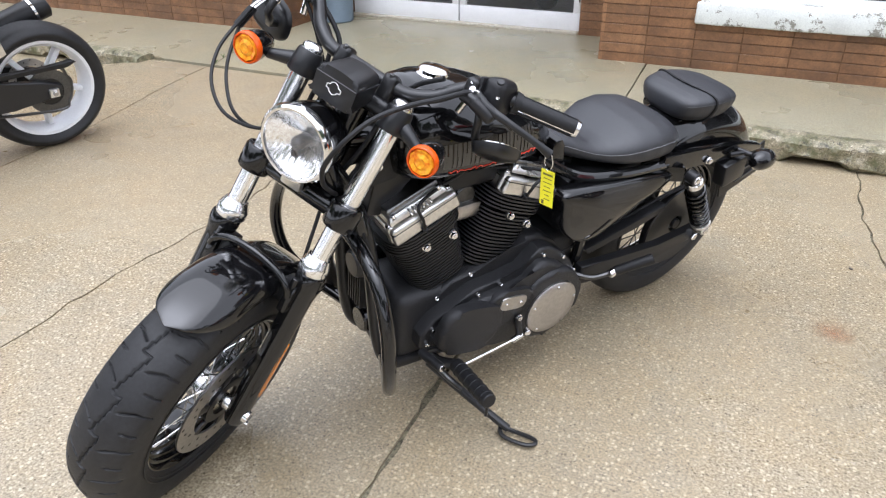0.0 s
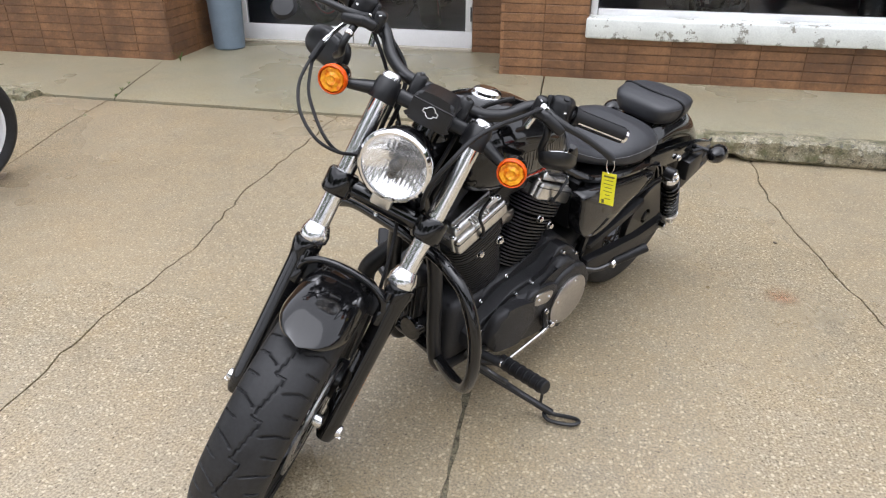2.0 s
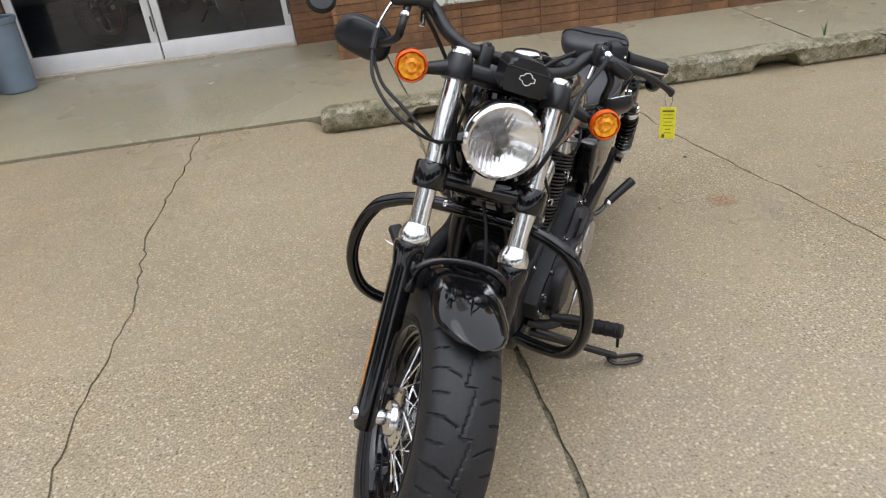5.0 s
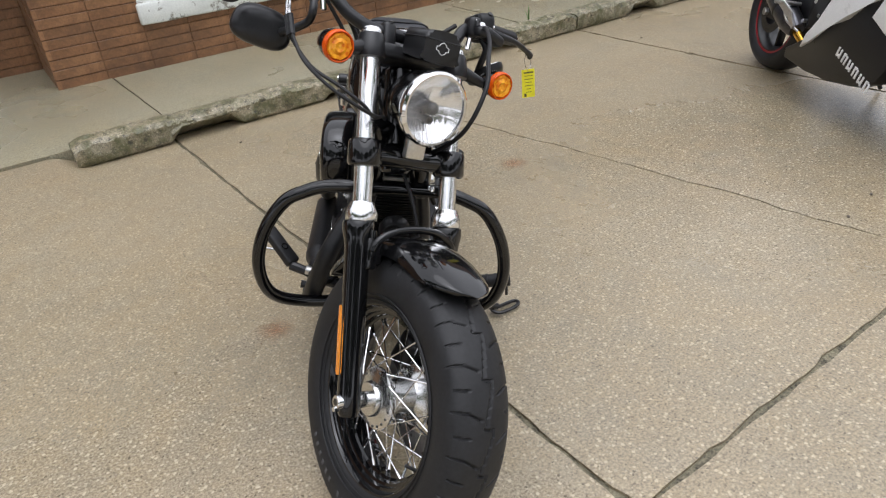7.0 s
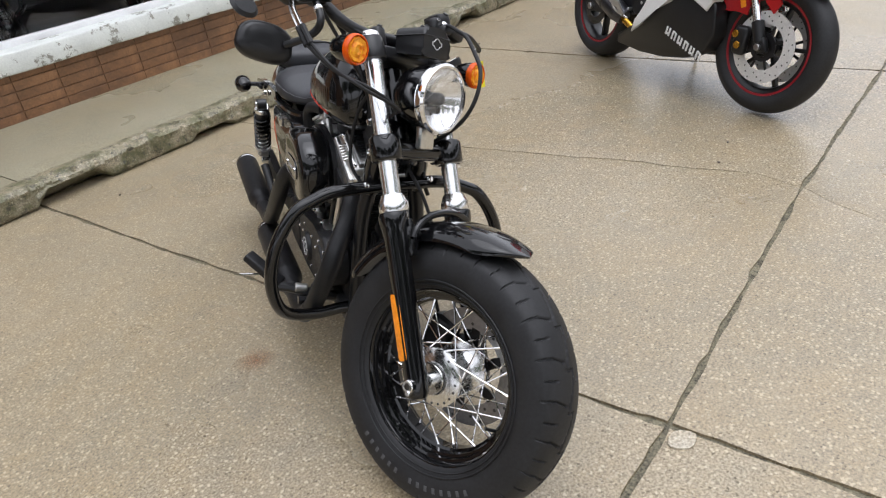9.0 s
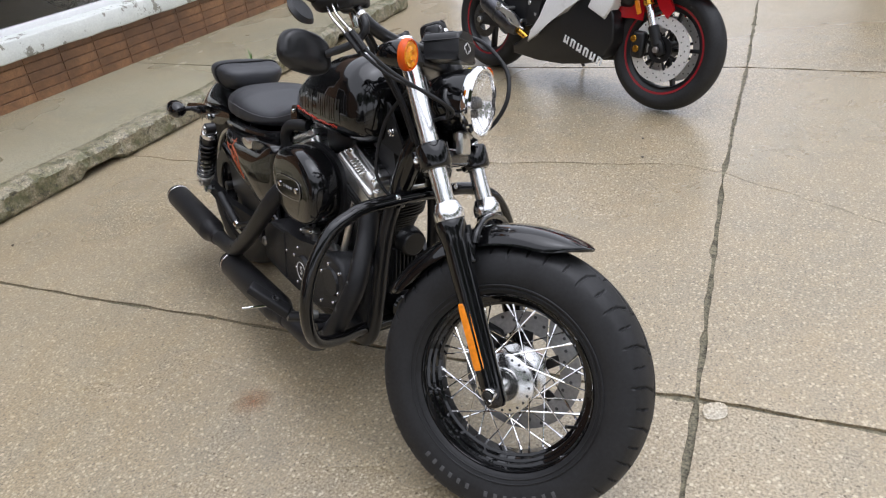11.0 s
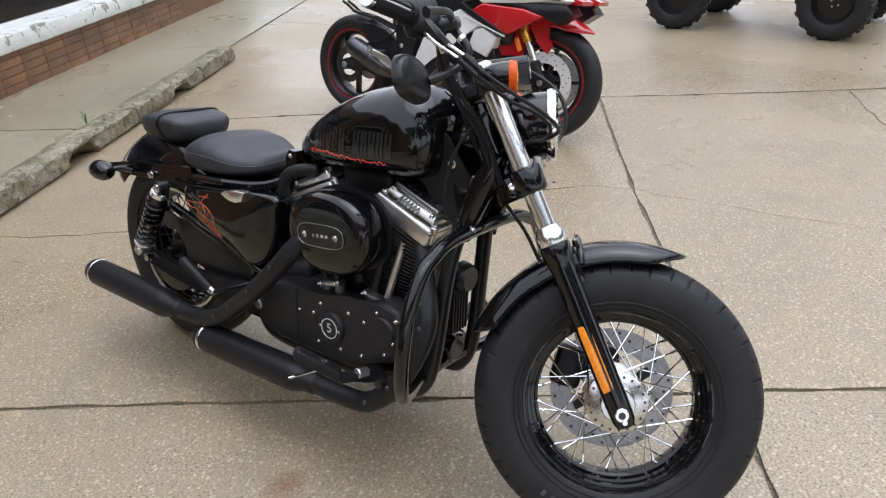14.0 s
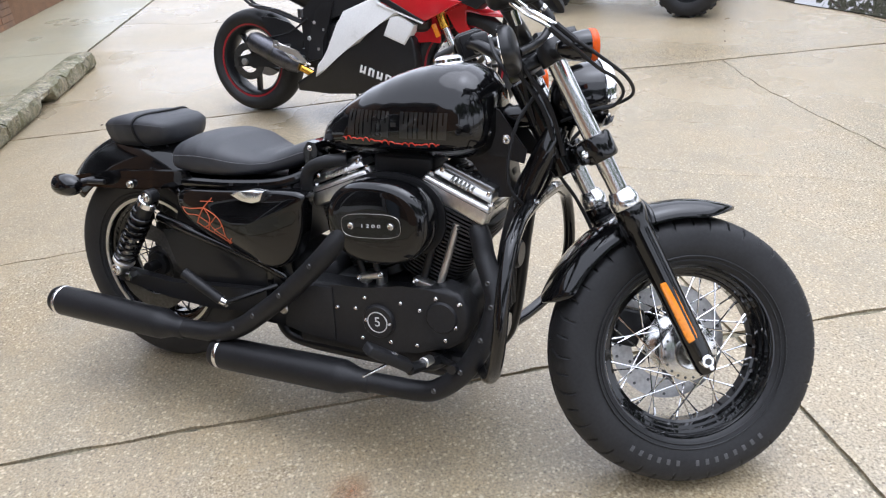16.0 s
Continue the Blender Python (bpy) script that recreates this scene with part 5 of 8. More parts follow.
# ---- rear wheel, fender, struts ----
RW = Matrix.Translation((-0.04, 0, 0.326))
rear = spoke_wheel("rear_wheel", RW, 0.326, 0.076, 0.205, 0.055, 0.07, bike, n=40, groove=False, metal=DARKSTEEL)
part("rim_band", ring_section([(0.205, -0.061), (0.222, -0.064), (0.222, -0.060), (0.205, -0.057)], 72, m=RW), ALLOY, rear, "bright rim edge")
part("pulley", ring_section([(0.03, 0.085), (0.149, 0.085), (0.152, 0.088), (0.152, 0.108), (0.149, 0.111), (0.12, 0.106), (0.03, 0.100)], 64, m=RW), SATIN, rear, "black rear belt pulley")
brake_disc(RW, -0.088, 0.09, 0.14, rear, 24, DARKSTEEL)
RF = Matrix.Translation((-0.04, 0, 0.326))
part("rear_fender", fender(0.413, 0.108, 38.0, 146.5, 0.085, 0.0, 0.10, 44, crown=2.6), GLOSS, bike, "gloss black chopped rear fender", 60, RF)
for s in (-1, 1):
    st = plate([(0.20, 0.628), (0.20, 0.662), (0.06, 0.652), (-0.06, 0.640), (-0.17, 0.624), (-0.26, 0.606), (-0.285, 0.594), (-0.278, 0.582), (-0.16, 0.584), (-0.03, 0.590), (0.08, 0.598)], 0.0, 0.022, 0.005)
    part("fender_strut", st, GLOSS, bike, "black fender strut", m=Matrix.Translation((0, 0.130 if s > 0 else -0.152, 0)))
    part("strut_bolt", bolt((-0.003, 0.158 * s, 0.608), (0, s, 0), 0.010, 0.009), CHROME, bike, "bright strut bolt")
    stk = rod((-0.15, 0.15 * s, 0.608), (-0.172, 0.205 * s, 0.605), 0.009, seg=12)
    part("signal_stalk", stk, SATIN, bike)
    rod_s = rod((-0.10, 0.160 * s, 0.606), (-0.165, 0.172 * s, 0.606), 0.008, seg=10)
    part("signal_arm", rod_s, SATIN, bike)
    sg = Matrix.Translation((-0.178, 0.222 * s, 0.604)) @ pose(0, 0, 0, 0, -90, 0)
    body = part("rear_signal", spin([(0, -0.048), (0.014, -0.045), (0.026, -0.032), (0.032, -0.012), (0.0325, 0.012), (0.029, 0.03), (0.02, 0.041), (0.008, 0.046), (0, 0.047)], sg, 28), GLOSS, bike, "black bullet rear turn signal")
    # shock absorber
    a, c = Vector((0.100, 0.190 * s, 0.592)), Vector((-0.078, 0.172 * s, 0.345))
    d = (c - a).normalized()
    shock = part("shock_absorber", rod(a + d * 0.03, a + d * 0.16, 0.0235, 0.022, seg=20), SATIN, bike, "black rear shock absorber")
    f, L = frame_along(a, c)
    part("shock_rod", rod(a + d * 0.15, c, 0.010, seg=14), ALLOY, shock)
    part("shock_cap", rod(a + d * 0.012, a + d * 0.034, 0.027, 0.029, seg=24), CHROME, shock, "chrome shock cap")
    part("shock_eye", rod(a - Vector((0, 0.018, 0)), a + Vector((0, 0.018, 0)), 0.02, seg=20), SATIN, shock)
    part("shock_bolt", bolt(a + Vector((0, 0.018 * s, 0)), (0, s, 0), 0.011, 0.006), CHROME, shock)
    part("shock_eye", rod(c - Vector((0, 0.018, 0)), c + Vector((0, 0.018, 0)), 0.019, seg=20), ALLOY, shock)
    part("shock_bolt", bolt(c + Vector((0, 0.018 * s, 0)), (0, s, 0), 0.011, 0.006), CHROME, shock)
    coil = [f @ Vector((0.0285 * math.cos(q * 0.55), 0.0285 * math.sin(q * 0.55), 0.055 + (L - 0.10) * q / 96)) for q in range(97)]
    part("spring", pipe(coil, 0.0048, 8, raw=True), GLOSS, shock, "black coil spring")
    part("spring_seat", rod(a + d * (L - 0.048), a + d * (L - 0.034), 0.032, seg=24), ALLOY, shock)
    # swingarm
    arm = [(0.44, 0.352), (0.30, 0.338), (0.10, 0.322), (-0.06, 0.335), (-0.105, 0.345), (-0.118, 0.325), (-0.105, 0.298), (-0.03, 0.288), (0.08, 0.272), (0.24, 0.262), (0.44, 0.282)]
    part("swingarm", plate(arm, -0.014, 0.014, 0.008, 3, m=Matrix.Translation((0, 0.142 * s, 0))), PLASTIC, bike, "satin black box-section swingarm")
    part("rear_axle_nut", rod((-0.04, 0.15 * s, 0.326), (-0.04, 0.185 * s, 0.326), 0.014, seg=6), CHROME, bike)
# belt guard on the left, plate bracket, drive belt
part("belt_guard", plate([(0.42, 0.395), (0.24, 0.432), (0.10, 0.462), (0.09, 0.44), (0.22, 0.408), (0.40, 0.372)], 0.10, 0.135, 0.005), PLASTIC, bike, "black belt guard")
bd = pipe([(0.50, 0.098, 0.378), (0.25, 0.098, 0.425), (-0.02, 0.098, 0.479), (-0.145, 0.098, 0.440), (-0.197, 0.098, 0.326), (-0.145, 0.098, 0.212), (-0.02, 0.098, 0.173), (0.25, 0.098, 0.212), (0.50, 0.098, 0.252), (0.56, 0.098, 0.315)], 0.007, 8, closed=True)
part("drive_belt", bd, HOSE, bike, "black drive belt")
lp = bmesh.new()
LPM = pose(-0.245, 0.135, 0.505, 0, 20, 0)
box(0.20, 0.006, 0.12, LPM, 0.002, bm=lp)
bracket = part("plate_bracket", lp, PLASTIC, bike, "black side-mounted plate bracket")
for q in range(3):
    part("bracket_rib", box(0.15 - 0.03 * q, 0.008, 0.006, LPM @ Matrix.Translation((-0.01, 0.006, 0.04 - 0.035 * q)), 0.001), DARKSTEEL, bracket)
part("lamp_box", box(0.10, 0.05, 0.085, Matrix.Translation((-0.145, 0.150, 0.540)) @ pose(0, 0, 0, 0, 14, 0), 0.010), SATIN, bracket, "black lamp box behind the strut")
part("plate_stay", pipe([(-0.15, 0.14, 0.595), (-0.20, 0.15, 0.57), (-0.22, 0.14, 0.53)], 0.008, 8), SATIN, bracket)

# ---- seats ----
def seat_profile(rows, n=28, power=3.0):
    xs = [r[0] for r in rows]
    out = []
    for x in np.linspace(xs[0], xs[-1], 44):
        hw, zb, zt = (float(np.interp(x, xs, [r[k] for r in rows])) for k in (1, 2, 3))
        out.append((x, hw, zb, zt))
    return out


SEAT = [(0.105, 0.055, 0.672, 0.694), (0.113, 0.095, 0.655, 0.712), (0.135, 0.126, 0.645, 0.734), (0.18, 0.146, 0.640, 0.752), (0.24, 0.155, 0.640, 0.760), (0.30, 0.151, 0.642, 0.752),
        (0.345, 0.137, 0.646, 0.734), (0.39, 0.112, 0.652, 0.719), (0.43, 0.090, 0.660, 0.718), (0.47, 0.075, 0.670, 0.732), (0.51, 0.064, 0.684, 0.748), (0.545, 0.052, 0.702, 0.752), (0.560, 0.036, 0.718, 0.748), (0.568, 0.02, 0.728, 0.742)]
sb = loft([egg(x, hw, zb, zt, 36, 2.7, 0.42) for x, hw, zb, zt in seat_profile(SEAT)])
part("rider_seat", sb, VINYL, bike, "black vinyl solo seat", 60)
for s in (-1, 1):
    pts = []
    for x, hw, zb, zt in seat_profile(SEAT)[3:-4]:
        e = egg(x, hw + 0.0008, zb, zt, 36, 2.7, 0.42)
        pts.append(e[1] if s > 0 else e[17])
    part("seam", pipe(pts, 0.0009, 5, raw=True), STITCH, bike, "grey stitched seam")
PILL = [(-0.172, 0.040, 0.722, 0.748), (-0.166, 0.066, 0.706, 0.762), (-0.14, 0.088, 0.694, 0.778), (-0.09, 0.106, 0.690, 0.790), (-0.04, 0.115, 0.692, 0.796), (0.01, 0.116, 0.698, 0.797), (0.05, 0.108, 0.704, 0.792), (0.075, 0.094, 0.712, 0.784), (0.088, 0.076, 0.720, 0.775), (0.094, 0.050, 0.730, 0.764)]


def pad_ring(x, hw, zb, zt, n=44, out=0.0):
    """A cushion's section: a nearly flat top, a firm edge, sides that slant in to a narrower base."""
    ring = []
    for p in egg(x, hw + out, zb - out, zt + out, n, 3.6, 0.62):
        k = (p.z - zb) / (zt - zb)
        ring.append(Vector((x, p.y * (0.84 + 0.16 * min(1.0, max(0.0, k) / 0.6)), p.z)))
    return ring


pad = part("passenger_pad", loft([pad_ring(*row) for row in seat_profile(PILL)]), VINYL, bike, "small black vinyl passenger pad", 42)
for s in (-1, 1):
    pts = []
    for row in seat_profile(PILL)[2:-2]:
        ring = pad_ring(*row, out=0.0006)
        pts.append(max(ring, key=lambda p: s * p.y + 0.3 * p.z))
    part("pad_seam", pipe(pts, 0.0012, 5, raw=True), VINYL, pad)
strap = pad_ring(-0.012, 0.1165, 0.694, 0.7975, 44, 0.001)
part("pad_strap", pipe([(p.x + 0.030 - 0.30 * max(0.0, abs(p.y) - 0.03), p.y, p.z) for p in strap], 0.0042, 6, raw=True, closed=True), HOSE, bike, "black strap round the pad")
part("seat_tab", plate([(0.540, 0.690), (0.535, 0.735), (0.550, 0.758), (0.572, 0.756), (0.580, 0.735), (0.570, 0.700), (0.555, 0.670), (0.525, 0.664), (0.518, 0.680)], -0.075, 0.075, 0.006, 2), GLOSS, bike, "gloss black bracket at the seat's nose")
for x, z in ((0.556, 0.742), (0.534, 0.684)):
    part("tab_bolt", bolt((x, -0.076, z), (0, -1, 0), 0.006, 0.005), CHROME, bike)
part("pad_base", box(0.22, 0.13, 0.04, Matrix.Translation((-0.04, 0, 0.690)), 0.01), PLASTIC, bike)

# ---- tank ----
TANK = [(0.572, 0.028, 0.745, 0.770), (0.584, 0.052, 0.740, 0.790), (0.606, 0.078, 0.737, 0.818), (0.64, 0.100, 0.735, 0.847), (0.68, 0.117, 0.734, 0.876), (0.73, 0.129, 0.734, 0.906), (0.79, 0.136, 0.734, 0.934),
        (0.84, 0.138, 0.735, 0.951), (0.90, 0.138, 0.736, 0.964), (0.95, 0.137, 0.739, 0.969), (0.99, 0.131, 0.744, 0.965), (1.022, 0.119, 0.752, 0.948), (1.046, 0.098, 0.768, 0.918), (1.058, 0.06, 0.80, 0.88)]
tank = part("fuel_tank", loft([egg(x, hw, zb, zt, 40, 2.5, 0.40) for x, hw, zb, zt in seat_profile(TANK)]), GLOSS, bike, "gloss black peanut fuel tank", 60)
cap = spin([(0, 0.021), (0.018, 0.020), (0.030, 0.017), (0.035, 0.012), (0.036, 0.004), (0.040, 0.0), (0.040, -0.01), (0, -0.01)], Matrix.Translation((0.920, -0.003, 0.962)) @ Matrix.Rotation(radians(-8), 4, "Y"), 32)
part("fuel_cap", cap, CHROME, tank, "chrome fuel cap")


def on_tank(x, z, s, out=0.0009):
    """A place on the tank's side at that length and height."""
    rows = seat_profile(TANK)
    xs = [r[0] for r in rows]
    hw, zb, zt = (float(np.interp(x, xs, [r[k] for r in rows])) for k in (1, 2, 3))
    zc = zb + (zt - zb) * 0.40
    h = (zt - zc) if z > zc else (zc - zb)
    k = max(0.0, 1 - min(1.0, abs(z - zc) / h) ** 2.5) ** (1 / 2.5)
    return Vector((x, s * (hw * k + out), z))


def tank_patch(x0, x1, z0, z1, s, slant=0.0, nx=6, nz=4):
    b = bmesh.new()
    g = [[b.verts.new(on_tank(x0 + (x1 - x0) * i / nx + slant * (j / nz), z0 + (z1 - z0) * j / nz, s)) for i in range(nx + 1)] for j in range(nz + 1)]
    for j in range(nz):
        for i in range(nx):
            b.faces.new((g[j][i], g[j][i + 1], g[j + 1][i + 1], g[j + 1][i]))
    return b


for s in (-1, 1):
    # the tall grey model lettering and the red script below it, as plain shapes
    for k in range(11):
        x0, foot = 0.700 + 0.0246 * k, 0.796 + 0.0006 * k
        if k == 5:
            part("tank_graphic", tank_patch(x0 + 0.003, x0 + 0.017, foot + 0.026, foot + 0.036, s, 0, 2, 1), GREY_INK, tank)
            continue
        part("tank_graphic", tank_patch(x0, x0 + 0.0085, foot, foot + 0.062, s, 0.004, 1, 5), GREY_INK, tank)
        part("tank_graphic", tank_patch(x0 + 0.0125, x0 + 0.0205, foot, foot + 0.062, s, 0.004, 1, 5), GREY_INK, tank)
        part("tank_graphic", tank_patch(x0 + 0.0085, x0 + 0.0125, foot + (0.030 if k % 2 else 0.0), foot + (0.062 if k % 2 else 0.034), s, 0.002, 1, 3), GREY_INK, tank)
    script = []
    for q in range(140):
        u = q / 139
        ph = u * 2 * math.pi * 15
        script.append(on_tank(0.686 + 0.262 * u + 0.003 * math.sin(ph), 0.7865 + 0.0042 * math.cos(ph) * (0.75 + 0.6 * math.sin(u * 29)) + 0.002 * math.sin(u * 7), s, 0.001))
    part("script_graphic", pipe(script, 0.0015, 5, raw=True), RED_INK, tank, "red script lettering drawn as a line")

# ---- frame ----
NECK_LOW, NECK_TOP = FORK @ Vector((-0.055, 0, 0.565)), FORK @ Vector((-0.055, 0, 0.745))
part("steering_head", rod(NECK_LOW, NECK_TOP, 0.034, seg=24), GLOSS, bike, "gloss black steering head")
neck = (NECK_LOW + NECK_TOP) / 2
part("backbone", pipe([neck, (1.02, 0, 0.83), (0.80, 0, 0.74), (0.60, 0, 0.69), (0.45, 0, 0.64)], 0.027, 14), GLOSS, bike, "black frame backbone")
for s in (-1, 1):
    part("down_tube", pipe([NECK_LOW + Vector((0, 0.02 * s, 0.02)), (1.135, 0.045 * s, 0.70), (1.105, 0.075 * s, 0.55), (1.082, 0.088 * s, 0.32), (1.05, 0.09 * s, 0.215), (0.98, 0.09 * s, 0.185), (0.70, 0.09 * s, 0.18), (0.48, 0.09 * s, 0.19), (0.44, 0.10 * s, 0.26)], 0.020, 12), SATIN, bike, "black frame tube")
    part("seat_rail", pipe([(0.60, 0.06 * s, 0.705), (0.50, 0.11 * s, 0.655), (0.35, 0.135 * s, 0.638), (0.18, 0.14 * s, 0.632)], 0.014, 10), GLOSS, bike, "black seat rail")
    part("rear_frame_tube", pipe([(0.44, 0.10 * s, 0.24), (0.43, 0.115 * s, 0.40), (0.46, 0.12 * s, 0.55), (0.50, 0.10 * s, 0.65)], 0.016, 10), GLOSS, bike)
    part("neck_gusset", plate([(1.045, 0.875), (1.065, 0.865), (1.135, 0.775), (1.130, 0.745), (1.035, 0.760)], 0.0, 0.008, 0.002, m=Matrix.Translation((0, 0.05 * s, 0))), MATTE, bike, "black neck side cover")
    part("gusset_bolt", bolt((1.085, 0.058 * s if s > 0 else -0.052, 0.80), (0, s, 0), 0.009, 0.008), CHROME, bike, "bright cover bolt")
# engine guard: a hoop on each side
for s in (-1, 1):
    hoop = [(x, -0.02 * min(1.0, y / 0.1) + y * s, z) for x, y, z in ((1.160, 0.0, 0.655), (1.164, 0.135, 0.652), (1.167, 0.20, 0.634), (1.170, 0.25, 0.604), (1.173, 0.296, 0.527), (1.174, 0.315, 0.438), (1.163, 0.303, 0.356), (1.14, 0.267, 0.304), (1.10, 0.19, 0.268), (1.06, 0.10, 0.25), (1.05, 0.0, 0.248))]
    part("engine_guard", pipe(hoop, 0.0165, 16, 8), GLOSS, bike, "gloss black tubular engine guard")
    part("guard_bolt", bolt((1.172, 0.085 * s, 0.664), (1, 0, 0.4), 0.007, 0.007), CHROME, bike)
# horn and regulator between the down tubes
part("regulator", box(0.022, 0.070, 0.130, Matrix.Translation((1.078, -0.01, 0.42)), 0.006), MATTE, bike, "black finned regulator")
for q in range(6):
    part("regulator_fin", box(0.014, 0.005, 0.125, Matrix.Translation((1.094, -0.040 + 0.012 * q, 0.42)), 0.001), MATTE, bike)
part("oil_filter", rod((1.03, 0, 0.30), (1.09, 0, 0.30), 0.038, seg=28), GLOSS, bike, "black oil filter")
part("horn", rod((1.08, 0.005, 0.50), (1.118, 0.005, 0.50), 0.042, 0.036, seg=28), SATIN, bike, "round black horn")

# ---- engine ----
crank = box(0.50, 0.20, 0.22, Matrix.Translation((0.78, 0, 0.30)), 0.03, 3)
engine = part("crankcase", crank, WRINKLE, bike, "black crankcase of a two-cylinder engine")
gear = part("gearbox", box(0.22, 0.20, 0.22, Matrix.Translation((0.53, 0, 0.34)), 0.03, 3), WRINKLE, bike, "black gearbox case")


# alloy coloured darker: the black tank's reflection is put into the base colour
DARKENED_ALLOY = surface("alloy_darkened_for_tank_reflection", (0.24, 0.24, 0.24), 0.3, metal=1.0, vary=0.15, bump=0.1)
FIN = surface("finned_black_cylinder", (0.015, 0.015, 0.016), 0.42, vary=0.2, spec=0.45)


def cylinder(tilt, tag):
    m = Matrix.Translation((0.82, 0, 0.27)) @ Matrix.Rotation(radians(tilt), 4, "Y")
    cyl = part("cylinder", rod(m @ Vector((0, 0, 0.14)), m @ Vector((0, 0, 0.385)), 0.072, seg=32), SATIN, bike, "black finned cylinder")
    fb = bmesh.new()
    ring = oval(0, 0, 0.097, 0.101, 28, 3.4)
    lo = [fb.verts.new((x, z, -0.0024)) for x, z in ring]
    hi = [fb.verts.new((x, z, 0.0024)) for x, z in ring]
    fb.faces.new(lo)
    fb.faces.new(hi)
    for k in range(len(lo)):
        n = (k + 1) % len(lo)
        fb.faces.new((lo[k], lo[n], hi[n], hi[k]))
    fm = finish("cooling_fin", fb, FIN)
    for q in range(16):
        shared("cooling_fin", fm, cyl, m @ Matrix.Translation((0, 0, 0.175 + 0.0104 * q)) @ Matrix.Diagonal((0.86 + 0.012 * q, 0.94 + 0.005 * q, 1, 1)))
    for q in range(5):
        shared("cooling_fin", fm, cyl, m @ Matrix.Translation((0, 0, 0.347 + 0.0095 * q)) @ Matrix.Diagonal((1.12 - 0.015 * q, 1.08, 1, 1)))
    head = part("cylinder_head", box(0.135, 0.165, 0.05, m @ Matrix.Translation((0, 0, 0.372)), 0.012), SATIN, bike, "black cylinder head")
    rk = box(0.190, 0.210, 0.050, m @ Matrix.Translation((-0.006, 0, 0.412)), 0.009, 3, taper=0.97)
    box(0.166, 0.188, 0.020, m @ Matrix.Translation((0, 0, 0.454)), 0.006, 2, bm=rk, taper=0.90)
    rocker = part("rocker_box", rk, ALLOY, bike, "polished alloy rocker box")
    part("rocker_gasket", box(0.1885, 0.2085, 0.0025, m @ Matrix.Translation((-0.006, 0, 0.4240)), 0.0008, 1), DARKSTEEL, rocker)
    box_top = box(0.146, 0.150, 0.018, m @ Matrix.Translation((0, 0, 0.468)), 0.006, 3)
    part("rocker_cover", box_top, DARKENED_ALLOY, rocker, "ribbed alloy rocker cover, coloured dark for the tank's reflection")
    for q in range(5):
        part("rocker_slot", box(0.010, 0.062, 0.006, m @ Matrix.Translation((-0.040 + 0.020 * q, -0.030, 0.478)), 0.002), SATIN, rocker)
    for s in (-1, 1):
        for q in range(6):
            part("rocker_rib", box(0.006, 0.022, 0.008, m @ Matrix.Translation((-0.030 + 0.011 * q, 0.094 * s, 0.455)) @ pose(0, 0, 0, -18 * s, 0, 0), 0.002), ALLOY, rocker)
        for dx in (-0.064, 0.064):
            part("rocker_bolt", bolt(m @ Vector((dx, 0.083 * s, 0.459)), m.to_3x3() @ Vector((0, 0, 1)), 0.006, 0.009), CHROME, rocker)
    for dx, h in ((-0.054, 0.312), (0.022, 0.330)):
        part("bolt_well", rod(m @ Vector((dx, 0.050, h)), m @ Vector((dx, 0.104, h + 0.004)), 0.017, 0.015, seg=18), SATIN, cyl)
        part("head_bolt", bolt(m @ Vector((dx, 0.104, h + 0.004)), m.to_3x3() @ Vector((0, 1, 0)), 0.0095, 0.010), CHROME, cyl, "bright head bolt")
    for s in (-1, 1):
        for dx in (-0.088, 0.080):
            part("rocker_ear", rod(m @ Vector((dx, 0.078 * s, 0.392)), m @ Vector((dx, 0.078 * s, 0.440)), 0.013, 0.011, seg=14), ALLOY, rocker)
            part("ear_bolt", bolt(m @ Vector((dx, 0.078 * s, 0.440)), m.to_3x3() @ Vector((0, 0, 1)), 0.007, 0.006), CHROME, rocker)
    part("plug_boot", rod(m @ Vector((0.005, 0.088, 0.372)), m @ Vector((0.01, 0.112, 0.40)), 0.010, 0.008, seg=12), HOSE, cyl)
    part("spark_lead", pipe([m @ Vector((0.01, 0.112, 0.40)), m @ Vector((0.01, 0.118, 0.43)), m @ Vector((-0.01, 0.10, 0.47)), (0.82, 0.05, 0.73)], 0.0042, 8), HOSE, cyl)
    return m


CF = cylinder(22.5, "front")
CR = cylinder(-22.5, "rear")
# pushrod tubes on the right, with bright lower collars
for m, xs in ((CF, (0.892, 0.940)), (CR, (0.735, 0.780))):
    for k, x in enumerate(xs):
        top = m @ Vector((-0.02 + 0.045 * k, -0.098, 0.365))
        part("pushrod_tube", rod((x, -0.118, 0.415), top, 0.0098, seg=14), ALLOY if m is CF and k else SATIN, bike, "pushrod tube")
        part("pushrod_collar", rod((x, -0.118, 0.408), (x + 0.002, -0.118, 0.436), 0.015, seg=16), ALLOY, bike, "alloy tappet collar")
    tb = part("tappet_block", box(0.078, 0.03, 0.018, Matrix.Translation((sum(xs) / 2, -0.125, 0.434)) @ pose(0, 0, 0, 0, 14 if m is CF else -16, 0), 0.005), ALLOY, bike, "alloy tappet block")
    for dx in (-0.030, 0.030):
        part("block_bolt", bolt((sum(xs) / 2 + dx, -0.140, 0.436 + (-0.25 if m is CF else 0.28) * dx), (0, -1, 0.3), 0.0055, 0.006), CHROME, tb)
# intake
part("intake", rod((0.82, 0.02, 0.60), (0.82, -0.12, 0.60), 0.03, seg=20), BRUSHED, bike, "alloy intake body")
part("intake_manifold", box(0.10, 0.06, 0.05, Matrix.Translation((0.82, 0.03, 0.60)), 0.015), BRUSHED, bike)
